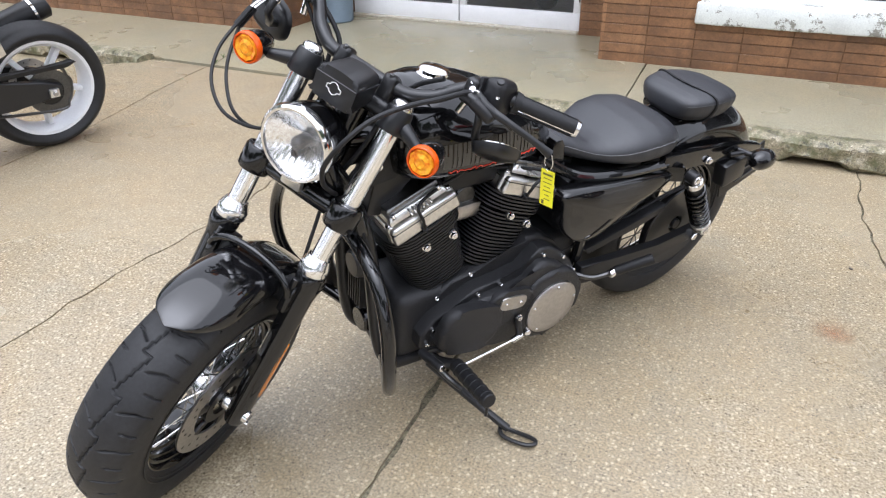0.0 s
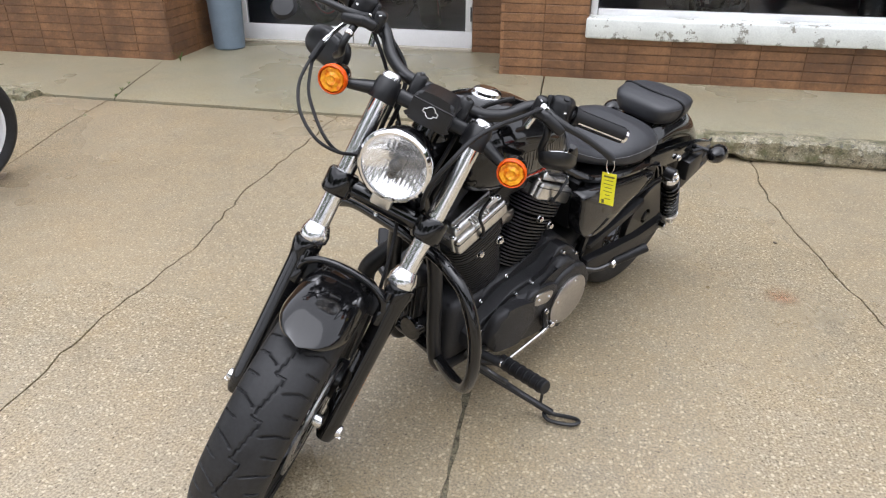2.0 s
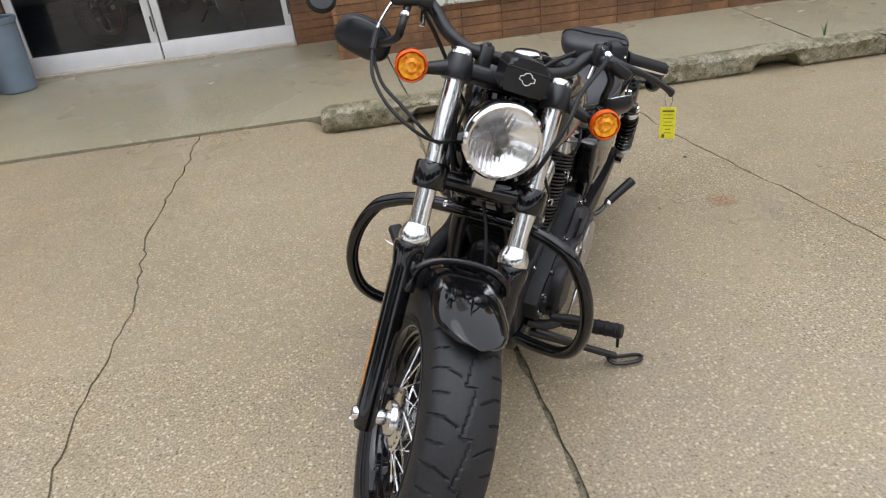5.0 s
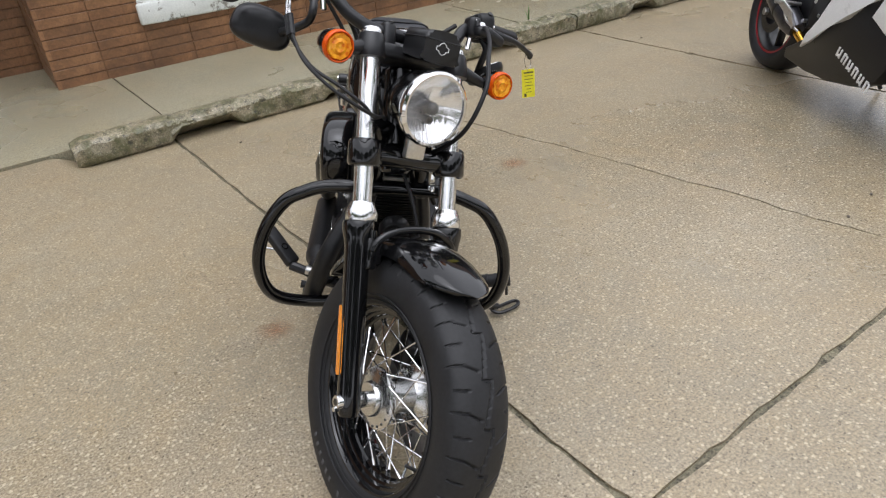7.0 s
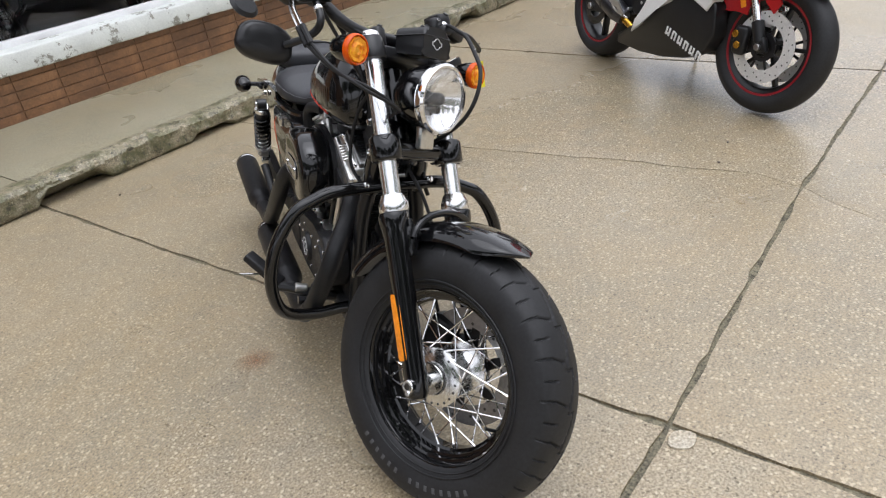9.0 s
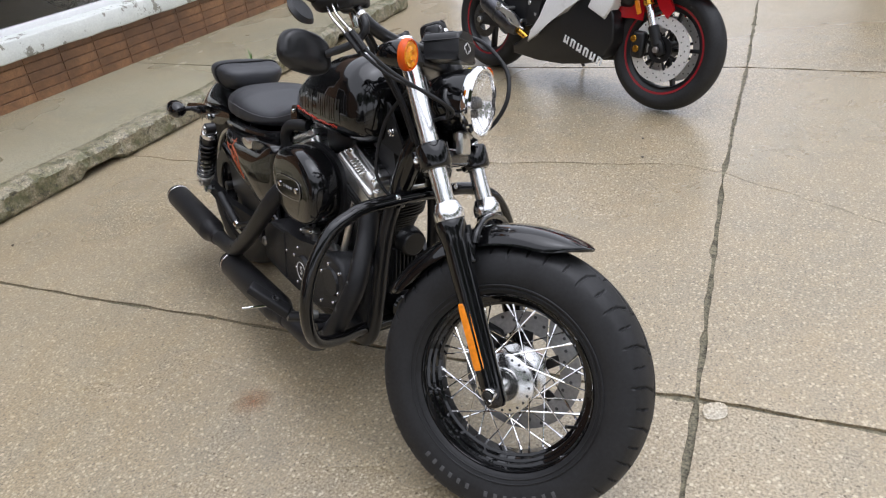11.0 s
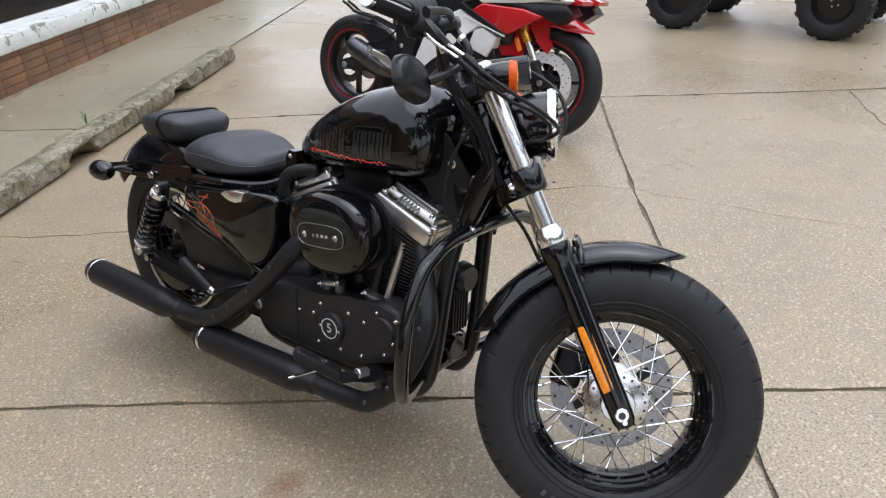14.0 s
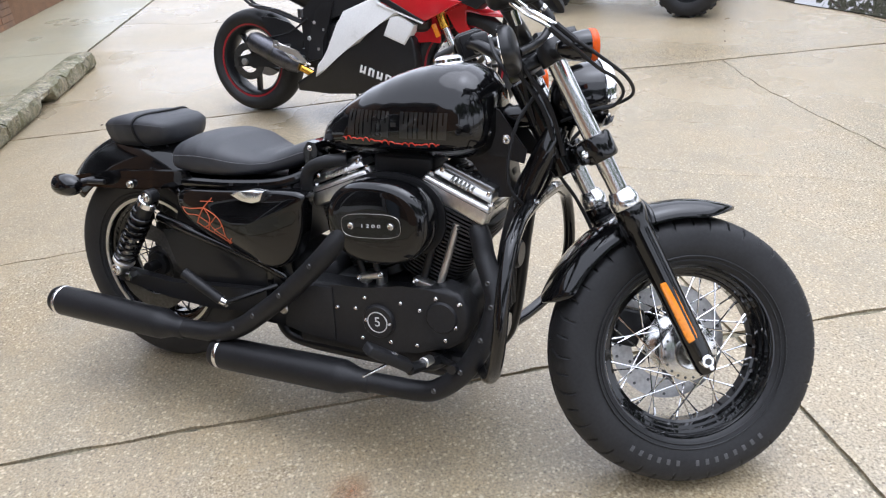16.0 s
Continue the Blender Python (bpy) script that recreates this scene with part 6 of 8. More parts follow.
# air cleaner
ac = bmesh.new()
rings = []
for k, y in ((0.80, -0.118), (1.0, -0.121), (1.03, -0.132), (1.035, -0.160), (1.025, -0.182), (0.985, -0.195), (0.92, -0.202), (0.82, -0.2055), (0.70, -0.2065), (0.4, -0.207)):
    rings.append([Vector((x, y, z)) for x, z in oval(0.808, 0.598, 0.135 * k, 0.102 * k, 48, 2.35, radians(3))])
loft(rings, ac)
air = part("air_cleaner", ac, GLOSS, bike, "gloss black oval air cleaner", 50)
part("backing_plate", plate(oval(0.814, 0.60, 0.144, 0.108, 48, 2.3), -0.117, -0.103, 0.004), MATTE, air, "black backing plate")
pill = oval(0.803, 0.597, 0.080, 0.030, 36, 3.4, radians(5))
part("trim_plate", plate(pill, -0.2065, -0.2095), GLOSS, air)
part("trim_outline", pipe([(x, -0.2098, z) for x, z in pill], 0.0006, 6, raw=True, closed=True), BRUSHED, air, "thin silver outline")
for x, z in ((0.749, 0.592), (0.857, 0.602)):
    part("cover_bolt", bolt((x, -0.2085, z), (0, -1, 0), 0.0085, 0.006), CHROME, air, "bright cover bolt")
RIGHT_SIDE = Matrix(((1, 0, 0, 0), (0, 0, -1, 0), (0, 1, 0, 0), (0, 0, 0, 1)))
for k, ch in enumerate("1200"):
    lettering("digit", ch, 0.0112, Matrix.Translation((0.780 + 0.0152 * k, -0.2106, 0.5948 + 0.0013 * k)) @ Matrix.Rotation(radians(-5), 4, "Y") @ RIGHT_SIDE @ Matrix.Diagonal((1.75, 1, 1, 1)), SILVER_INK, air)
# cam cover on the right
cam_out = [(0.50, 0.36), (0.54, 0.395), (0.60, 0.408), (0.68, 0.408), (0.76, 0.412), (0.86, 0.420), (0.92, 0.436), (0.97, 0.446), (1.015, 0.435), (1.04, 0.40), (1.045, 0.35), (1.025, 0.308), (0.985, 0.280), (0.90, 0.256), (0.82, 0.246), (0.74, 0.240), (0.60, 0.244), (0.52, 0.250), (0.495, 0.29)]
gc = part("gearcase_cover", plate(cam_out, -0.10, -0.165, 0.014, 3), WRINKLE, bike, "black gearcase cover", 40)
part("sprocket_cover", plate([(0.505, 0.37), (0.55, 0.394), (0.66, 0.400), (0.664, 0.248), (0.56, 0.250), (0.505, 0.262)], -0.164, -0.170, 0.005, 2), WRINKLE, bike, "black sprocket cover")
part("cover_screw", spin([(0, 0.010), (0.012, 0.009), (0.016, 0.005), (0.016, 0)], Matrix.Translation((0.502, -0.166, 0.313)) @ Matrix.Rotation(radians(90), 4, "X"), 18), BRUSHED, gc, "satin cover screw")
part("sump", box(0.50, 0.19, 0.05, Matrix.Translation((0.77, -0.03, 0.222)), 0.012), WRINKLE, bike, "black lower crankcase")
part("timer_cover", rod((0.795, -0.16, 0.328), (0.795, -0.176, 0.328), 0.047, 0.044, seg=36), WRINKLE, gc)
ringb = bmesh.new()
spin([(0.0265, 0), (0.0288, 0), (0.0288, 0.0015), (0.0265, 0.0015)], Matrix.Translation((0.795, -0.176, 0.328)) @ Matrix.Rotation(radians(90), 4, "X"), 40, ringb, closed=True)
part("timer_ring", ringb, SILVER_INK, gc, "thin silver ring")
lettering("gear_number", "5", 0.037, Matrix.Translation((0.795, -0.1765, 0.328)) @ Matrix.Rotation(radians(-4), 4, "Y") @ RIGHT_SIDE, SILVER_INK, gc)
part("generator_bulge", rod((0.970, -0.155, 0.368), (0.970, -0.172, 0.368), 0.044, 0.040, seg=32), WRINKLE, gc)
for x, z in ((0.672, 0.345), (0.727, 0.352), (0.755, 0.386), (0.857, 0.387), (0.910, 0.377), (0.954, 0.416), (1.015, 0.410), (1.007, 0.347), (0.980, 0.308), (0.902, 0.279), (0.828, 0.274), (0.745, 0.271)):
    part("case_bolt", bolt((x, -0.164, z), (0, -1, 0), 0.0055, 0.006), CHROME, gc)
for dx in (-0.034, 0.034):
    part("timer_bolt", bolt((0.795 + dx, -0.176, 0.328), (0, -1, 0), 0.004, 0.003), CHROME, gc)
# primary cover on the left: a case behind, the cover, two raised bosses
case_out = [(0.44, 0.30), (0.47, 0.40), (0.53, 0.446), (0.585, 0.486), (0.635, 0.488), (0.69, 0.452), (0.80, 0.440), (0.87, 0.415), (0.935, 0.385), (0.985, 0.33), (0.98, 0.22), (0.50, 0.20)]
part("case_half", plate(case_out, 0.045, 0.100, 0.016, 3), WRINKLE, bike, "black crankcase half", 40)
for x, z in ((0.812, 0.430), (0.914, 0.386)):
    part("case_bolt", bolt((x, 0.096, z - 0.008), (0, 1, 0.5), 0.0065, 0.008), CHROME, bike)
prim_out = [(0.450, 0.335), (0.480, 0.386), (0.525, 0.432), (0.580, 0.466), (0.615, 0.468), (0.642, 0.446), (0.668, 0.418), (0.74, 0.408), (0.82, 0.403), (0.885, 0.374), (0.945, 0.345), (0.982, 0.305), (0.982, 0.262), (0.945, 0.226), (0.88, 0.200), (0.75, 0.176), (0.62, 0.152), (0.54, 0.150), (0.48, 0.178), (0.445, 0.230), (0.435, 0.285)]
pc = part("primary_cover", plate(prim_out, 0.090, 0.141, 0.008, 3), WRINKLE, bike, "black primary drive cover", 40)
mid_x, mid_z = 0.70, 0.290
part("cover_bulge", plate([(mid_x + (x - mid_x) * 0.90, mid_z + (z - mid_z) * 0.84) for x, z in prim_out], 0.135, 0.170, 0.018, 4), WRINKLE, pc, "", 40)
part("clutch_boss", plate(oval(0.570, 0.282, 0.116, 0.122, 36, 2.1), 0.160, 0.182, 0.014, 3), WRINKLE, pc)
part("alternator_boss", plate(oval(0.850, 0.312, 0.104, 0.076, 36, 2.9, radians(14)), 0.160, 0.192, 0.020, 4), WRINKLE, pc, "raised oval boss")
part("centre_boss", plate(oval(0.715, 0.335, 0.085, 0.056, 32, 2.6, radians(10)), 0.160, 0.182, 0.010, 3), WRINKLE, pc)
for x, z in ((0.882, 0.359), (0.815, 0.389), (0.739, 0.394), (0.657, 0.401), (0.603, 0.450), (0.523, 0.416), (0.466, 0.350), (0.950, 0.322), (0.965, 0.275), (0.925, 0.235), (0.82, 0.200), (0.70, 0.178)):
    part("case_bolt", bolt((x, 0.138, z), (0, 1, 0), 0.0062, 0.014), CHROME, pc)
db = spin([(0, 0.0), (0.087, 0.0), (0.089, 0.004), (0.089, 0.010), (0.082, 0.016), (0.06, 0.019), (0, 0.020)], Matrix.Translation((0.565, 0.178, 0.275)) @ WHEEL_AXIS, 48)
part("derby_cover", db, BRUSHED, pc, "round satin alloy clutch cover")
for q in range(5):
    a = radians(72 * q + 20)
    part("derby_bolt", bolt((0.565 + 0.077 * math.cos(a), 0.192, 0.275 + 0.077 * math.sin(a)), (0, 1, 0), 0.005, 0.004), CHROME, pc)
ib = plate(oval(0.718, 0.352, 0.046, 0.022, 24, 4.0, radians(12)), 0.180, 0.1865, 0.002)
part("inspection_cover", ib, BRUSHED, pc, "small alloy inspection cover")
for dx in (-0.026, 0.026):
    part("inspection_bolt", bolt((0.718 + dx, 0.186, 0.352 + 0.2 * dx), (0, 1, 0), 0.005, 0.004), CHROME, pc)
WEB = (((0.252, 0.588), (0.297, 0.592)), ((0.292, 0.601), (0.265, 0.572), (0.246, 0.544), (0.231, 0.522)), ((0.180, 0.562), (0.215, 0.563), (0.265, 0.572)),
       ((0.182, 0.560), (0.198, 0.545), (0.226, 0.547), (0.250, 0.546)), ((0.265, 0.572), (0.309, 0.554), (0.328, 0.528), (0.332, 0.496), (0.349, 0.482)),
       ((0.231, 0.526), (0.250, 0.517), (0.287, 0.503), (0.315, 0.492), (0.345, 0.478)), ((0.246, 0.544), (0.275, 0.532), (0.300, 0.510), (0.332, 0.496)),
       ((0.265, 0.572), (0.285, 0.545), (0.272, 0.508)), ((0.309, 0.554), (0.285, 0.530), (0.260, 0.514)), ((0.328, 0.528), (0.303, 0.515), (0.287, 0.503)), ((0.352, 0.496), (0.338, 0.476)))
# oil tank (right) and battery cover (left), with gloss paint
for s in (-1, 1):
    out = [(0.155, 0.600), (0.30, 0.622), (0.56, 0.640), (0.575, 0.60), (0.555, 0.52), (0.50, 0.465), (0.43, 0.452), (0.36, 0.475), (0.24, 0.535), (0.155, 0.570)]
    if s < 0:
        out = [(0.17, 0.606), (0.30, 0.622), (0.56, 0.640), (0.575, 0.60), (0.562, 0.51), (0.525, 0.445), (0.465, 0.418), (0.40, 0.432), (0.30, 0.470), (0.215, 0.510), (0.165, 0.552)]
    sc = part("side_cover", dome(out, 0.11, 0.155, 0.022, s), GLOSS, bike, "gloss black side cover", 70)
    if s < 0:
        part("oil_cap", plate([(0.362, 0.622), (0.40, 0.634), (0.44, 0.641), (0.475, 0.640), (0.462, 0.612), (0.435, 0.603), (0.40, 0.606)], -0.155, -0.180, 0.006, 2), TUBE_CHROME, sc, "chrome oil filler cover")
        for k, line in enumerate(WEB):
            part("web_graphic", pipe([(v.x, -dome_y(out, v.x, v.y, 0.155, 0.022) - 0.0008, v.y) for v in glide([Vector((x, z, 0)) for x, z in line], 5)], 0.0014, 5, raw=True), WEB_INK, sc, "" if k else "orange spider web line drawing")
part("lower_rail", pipe([(0.06, -0.128, 0.512), (0.20, -0.134, 0.478), (0.43, -0.134, 0.418), (0.50, -0.12, 0.37)], 0.0145, 12), GLOSS, bike, "gloss black lower frame rail")
# added panel: blocks the view through so the right-hand gap stays dark
part("right_gap_panel", plate([(0.07, 0.40), (0.12, 0.58), (0.30, 0.60), (0.50, 0.60), (0.50, 0.34), (0.30, 0.345)], -0.100, -0.094, 0.002), PLASTIC, bike, "black panel added to keep the gap beside the rear wheel dark")
# added block that darkens the space ahead of the rear wheel
part("wheel_gap_block", plate([(0.06, 0.60), (0.20, 0.60), (0.34, 0.56), (0.40, 0.40), (0.36, 0.36), (0.315, 0.36), (0.30, 0.46), (0.22, 0.54)], -0.09, 0.09, 0.006), PLASTIC, bike, "black block added ahead of the rear wheel to darken the space")
# added panel: closes the bright gap near the left shock
part("left_gap_panel", plate([(0.0, 0.50), (0.02, 0.60), (0.20, 0.625), (0.30, 0.60), (0.36, 0.52), (0.28, 0.50), (0.16, 0.545)], 0.094, 0.100, 0.002), PLASTIC, bike, "black panel added to keep the gap beside the rear wheel dark")
# added sheet: fills the light gap below the side cover with black
part("lower_gap_panel", plate([(0.10, 0.36), (0.06, 0.47), (0.30, 0.47), (0.50, 0.44), (0.52, 0.36), (0.50, 0.235), (0.34, 0.235), (0.26, 0.30)], -0.122, -0.112, 0.003), SATIN, bike, "black panel added to fill the light gap below the side cover")
part("battery_box", box(0.30, 0.20, 0.17, Matrix.Translation((0.37, 0, 0.55)), 0.02), PLASTIC, bike)

# ---- exhaust ----
ex1 = [(1.00, -0.06, 0.60), (1.035, -0.085, 0.572), (1.056, -0.105, 0.521), (1.090, -0.140, 0.470), (1.108, -0.165, 0.422), (1.092, -0.190, 0.345), (1.050, -0.210, 0.262), (0.985, -0.220, 0.202), (0.92, -0.220, 0.183), (0.77, -0.220, 0.178)]
part("front_exhaust_pipe", pipe(ex1, 0.0265, 18), MATTE, bike, "flat black front exhaust pipe")
ex2 = [(0.70, -0.10, 0.585), (0.72, -0.165, 0.578), (0.695, -0.200, 0.535), (0.645, -0.215, 0.475), (0.55, -0.220, 0.382), (0.46, -0.220, 0.308), (0.39, -0.220, 0.258), (0.31, -0.220, 0.228), (0.165, -0.220, 0.217)]
part("rear_exhaust_pipe", pipe(ex2, 0.0265, 18), MATTE, bike, "flat black rear exhaust pipe")


def muffler(p0, p1, label):
    f, L = frame_along(p0, p1)
    mu = part("muffler", spin([(0.0275, -0.005), (0.030, 0.0), (0.030, 0.025), (0.036, 0.05), (0.0445, 0.075), (0.0455, 0.09), (0.0455, L - 0.035), (0.0445, L - 0.03), (0.0445, L - 0.012), (0.040, L), (0.030, L), (0.030, L - 0.05), (0, L - 0.05)], f, 36), MATTE, bike, label)
    part("end_ring", spin([(0.0457, L - 0.034), (0.0468, L - 0.032), (0.0468, L - 0.024), (0.0457, L - 0.022)], f, 36, closed=True), CHROME, mu, "bright ring near the muffler tip")
    return mu


muffler((0.79, -0.220, 0.178), (0.295, -0.220, 0.165), "flat black lower muffler")
muffler((0.190, -0.220, 0.217), (-0.310, -0.220, 0.224), "flat black upper muffler")
for pts, ids in ((ex1, (3, 4, 5, 6, 7)), (ex2, (3, 4, 5, 6))):
    g = glide(pts, 6)
    for k in ids:
        for q in (0,):
            p = g[k * 6 + q]
            part("shield_screw", bolt(p + Vector((-0.004, -0.0250, 0.006)), (-0.1, -1, 0.25), 0.0062, 0.003), DARKSTEEL, bike)

# ---- foot controls and side stand ----
f, L = frame_along((0.932, -0.277, 0.283), (0.864, -0.359, 0.356))
part("foot_peg", box(0.042, 0.028, L, f @ Matrix.Translation((0, 0, L / 2)), 0.007, 3, taper=0.94), HOSE, bike, "black rubber rider's foot peg")
part("peg_badge", spin([(0.0075, 0.0138), (0.0105, 0.0138), (0.0105, 0.0155), (0.0075, 0.0155)], f @ Matrix.Translation((0, 0, L * 0.42)) @ Matrix.Rotation(radians(90), 4, "X"), 20, closed=True), CHROME, bike, "bright ring badge on the peg")
part("peg_badge", spin([(0.0075, 0.0138), (0.0105, 0.0138), (0.0105, 0.0155), (0.0075, 0.0155)], f @ Matrix.Translation((0, 0, L * 0.42)) @ Matrix.Rotation(radians(-90), 4, "X"), 20, closed=True), CHROME, bike, "bright ring badge on the peg")
part("peg_feeler", rod((0.902, -0.318, 0.305), (0.868, -0.386, 0.297), 0.0042, 0.003, seg=8), CHROME, bike, "thin bright peg feeler")
part("peg_mount", pipe([(0.965, -0.12, 0.235), (0.958, -0.19, 0.250), (0.948, -0.240, 0.268), (0.936, -0.284, 0.278)], [0.016, 0.017, 0.014, 0.015], 10), SATIN, bike)
part("brake_pedal", pipe([(0.95, -0.15, 0.25), (1.00, -0.19, 0.262), (1.025, -0.215, 0.272), (1.028, -0.245, 0.276)], [0.008, 0.008, 0.009, 0.012], 10), SATIN, bike, "black brake pedal")
part("pedal_joint", rod((0.955, -0.205, 0.268), (0.952, -0.240, 0.276), 0.014, seg=14), ALLOY, bike)
part("foot_peg", rod((0.905, 0.205, 0.225), (0.925, 0.375, 0.262), 0.0205, seg=18), HOSE, bike, "black rubber rider's foot peg")
for q in range(6):
    k = 0.12 + 0.15 * q
    part("peg_groove", rod((0.905 + 0.020 * k, 0.205 + 0.170 * k, 0.225 + 0.037 * k), (0.905 + 0.020 * (k + 0.05), 0.205 + 0.170 * (k + 0.05), 0.225 + 0.037 * (k + 0.05)), 0.0222, seg=18), PLASTIC, bike)
part("peg_feeler", rod((0.92, 0.365, 0.252), (0.925, 0.372, 0.205), 0.0045, seg=8), SATIN, bike)
part("peg_mount", pipe([(0.95, 0.11, 0.22), (0.93, 0.16, 0.21), (0.905, 0.205, 0.225)], 0.016, 10), SATIN, bike, "black peg mount")
part("shift_lever", pipe([(0.684, 0.203, 0.226), (0.80, 0.209, 0.222), (0.905, 0.215, 0.222)], 0.0045, 8), CHROME, bike, "bright shift linkage rod")
part("linkage_joint", rod((0.676, 0.200, 0.226), (0.718, 0.206, 0.225), 0.0095, seg=12), CHROME, bike)
part("linkage_arm", pipe([(0.690, 0.185, 0.290), (0.688, 0.192, 0.258), (0.684, 0.200, 0.226)], [0.012, 0.009, 0.009], 10), SATIN, bike, "black shift arm below the cover")
part("arm_bolt", bolt((0.690, 0.190, 0.290), (0, 1, 0), 0.008, 0.008), CHROME, bike)
part("linkage_joint", rod((0.660, 0.196, 0.236), (0.664, 0.212, 0.236), 0.010, seg=12), CHROME, bike)
part("shift_arm", pipe([(0.91, 0.16, 0.25), (0.97, 0.175, 0.285), (1.01, 0.19, 0.305)], [0.010, 0.008, 0.008], 10), SATIN, bike)
part("shift_peg", rod((1.01, 0.185, 0.305), (1.0, 0.265, 0.315), 0.0125, seg=16), HOSE, bike, "black rubber shift peg")
part("shift_peg_end", rod((1.0, 0.263, 0.315), (0.9995, 0.268, 0.3155), 0.009, seg=12), CHROME, bike)
stand = pipe([(0.93, 0.12, 0.17), (0.91, 0.19, 0.155), (0.87, 0.29, 0.125), (0.83, 0.37, 0.095)], [0.014, 0.012, 0.011, 0.011], 10)
st = part("side_stand", stand, SATIN, bike, "black side stand, folded out")
part("stand_foot", pipe([(0.84, 0.352, 0.088), (0.815, 0.375, 0.0815), (0.79, 0.428, 0.0915), (0.80, 0.445, 0.095), (0.825, 0.43, 0.0925), (0.85, 0.378, 0.0835)], 0.006, 8, closed=True), SATIN, st)
part("stand_spring", pipe([(0.935, 0.14, 0.19), (0.92, 0.20, 0.175), (0.90, 0.24, 0.16)], 0.008, 8), DARKSTEEL, st)
for s in (-1, 1):
    a = Vector((0.315, -0.195, 0.315))
    c = Vector((0.200, -0.205, 0.385))
    if s > 0:
        a = Vector((0.352, 0.205, 0.343))
        c = Vector((0.266, 0.260, 0.400))
    part("passenger_peg", rod(a, c, 0.0145, 0.016, seg=16), HOSE, bike, "black folding passenger peg")
    part("passenger_peg_joint", rod(a + Vector((0.02, 0, -0.006)), a + Vector((-0.006, 0, 0.002)), 0.013, seg=12), CHROME, bike, "bright peg joint")
part("passenger_peg_stay", pipe([(0.46, -0.13, 0.36), (0.40, -0.17, 0.34), (0.325, -0.20, 0.31)], 0.007, 8), SATIN, bike)
part("passenger_peg_stay", pipe([(0.47, 0.13, 0.33), (0.42, 0.18, 0.325), (0.362, 0.200, 0.337)], 0.008, 8), DARKSTEEL, bike)
# hoses and small fittings
part("hose", pipe([(0.562, -0.10, 0.615), (0.560, -0.105, 0.660), (0.575, -0.105, 0.695), (0.615, -0.10, 0.715), (0.67, -0.08, 0.722)], 0.017, 12), HOSE, bike, "black breather hose")
part("wiring", pipe([(1.10, 0.05, 0.82), (1.16, 0.06, 0.78), (1.14, 0.07, 0.68), (1.12, 0.10, 0.60)], 0.006, 8), HOSE, bike)
part("throttle_wire", pipe([(1.17, -0.05, 0.93), (1.12, -0.09, 0.84), (1.11, -0.11, 0.72), (1.14, -0.09, 0.66), (1.17, -0.06, 0.65)], 0.0045, 8), HOSE, bike)
# filler block, added so no bright ground shows between tank and engine
part("tank_gap_block", box(0.17, 0.11, 0.075, Matrix.Translation((0.815, 0, 0.705)), 0.014, 3), PLASTIC, bike, "black filler block added under the tank")
part("throttle_body", rod((0.82, -0.10, 0.64), (0.82, 0.045, 0.64), 0.036, 0.032, seg=24), DARKSTEEL, bike, "dark throttle body between the cylinders")
part("engine_mount", plate([(0.93, 0.775), (1.08, 0.775), (1.105, 0.66), (1.06, 0.655), (1.0, 0.735)], -0.045, 0.045, 0.006), SATIN, bike, "black top engine mount")
for s in (-1, 1):
    part("neck_cover", pipe([(1.205, 0.036 * s, 0.835), (1.180, 0.048 * s, 0.775), (1.150, 0.055 * s, 0.70), (1.128, 0.062 * s, 0.63)], [0.024, 0.030, 0.029, 0.022], 18), GLOSS, bike, "gloss black frame cover beside the steering neck")
part("ignition_coil", box(0.07, 0.05, 0.05, Matrix.Translation((1.06, 0, 0.70)), 0.01), PLASTIC, bike)


# ---- other vehicles on the lot ----
def cast_wheel(name, parent, m, R, half, rim_r, spokes, paint, stripe=None, hub_r=0.05, spoke_w=0.02):
    """A cast sport wheel: hub with rim, spokes and a slick-shouldered tyre."""
    hub = part(name, spin([(0, -half * 0.6), (hub_r * 0.6, -half * 0.6), (hub_r, -half * 0.5), (hub_r, half * 0.5), (hub_r * 0.6, half * 0.6), (0, half * 0.6)], m @ WHEEL_AXIS, 32), SATIN, parent)
    ty = new("tyre", tyre_mesh("tyre", R, half, rim_r + 0.002, 160, False))
    ty.parent, ty.matrix_basis = hub, m
    w = half * 0.74
    part("rim", ring_section([(rim_r + 0.006, -w - 0.002), (rim_r - 0.006, -w + 0.008), (rim_r - 0.022, -w * 0.6), (rim_r - 0.028, 0), (rim_r - 0.022, w * 0.6), (rim_r - 0.006, w - 0.008), (rim_r + 0.006, w + 0.002),
                              (rim_r - 0.010, w), (rim_r - 0.028, w * 0.7), (rim_r - 0.036, 0), (rim_r - 0.028, -w * 0.7), (rim_r - 0.010, -w)], 72, m=m), paint, hub)
    if stripe:
        for s in (-1, 1):
            part("rim_stripe", ring_section([(rim_r - 0.004, s * w), (rim_r + 0.007, s * (w + 0.003)), (rim_r + 0.007, s * (w + 0.0045)), (rim_r - 0.004, s * (w + 0.002))], 72, m=m), stripe, hub, "thin red stripe round the rim")
    sm = box(rim_r - 0.03, half * 0.5, spoke_w, Matrix.Translation((rim_r / 2, 0, 0)), spoke_w * 0.25)
    me = finish("spoke", sm, paint)
    for k in range(spokes):
        shared("spoke", me, hub, m @ Matrix.Rotation(radians(360 / spokes * k + 20), 4, "Y"))
    return hub


def mirrored(outline, y0, y1, material, name, parent, label="", bevel=0.012):
    """The same panel on both flanks."""
    for s in (-1, 1):
        part(name, plate(outline, y0, y1, bevel, 3, m=I4 if s > 0 else Matrix.Scale(-1, 4, (0, 1, 0))), material, parent, label, 50)


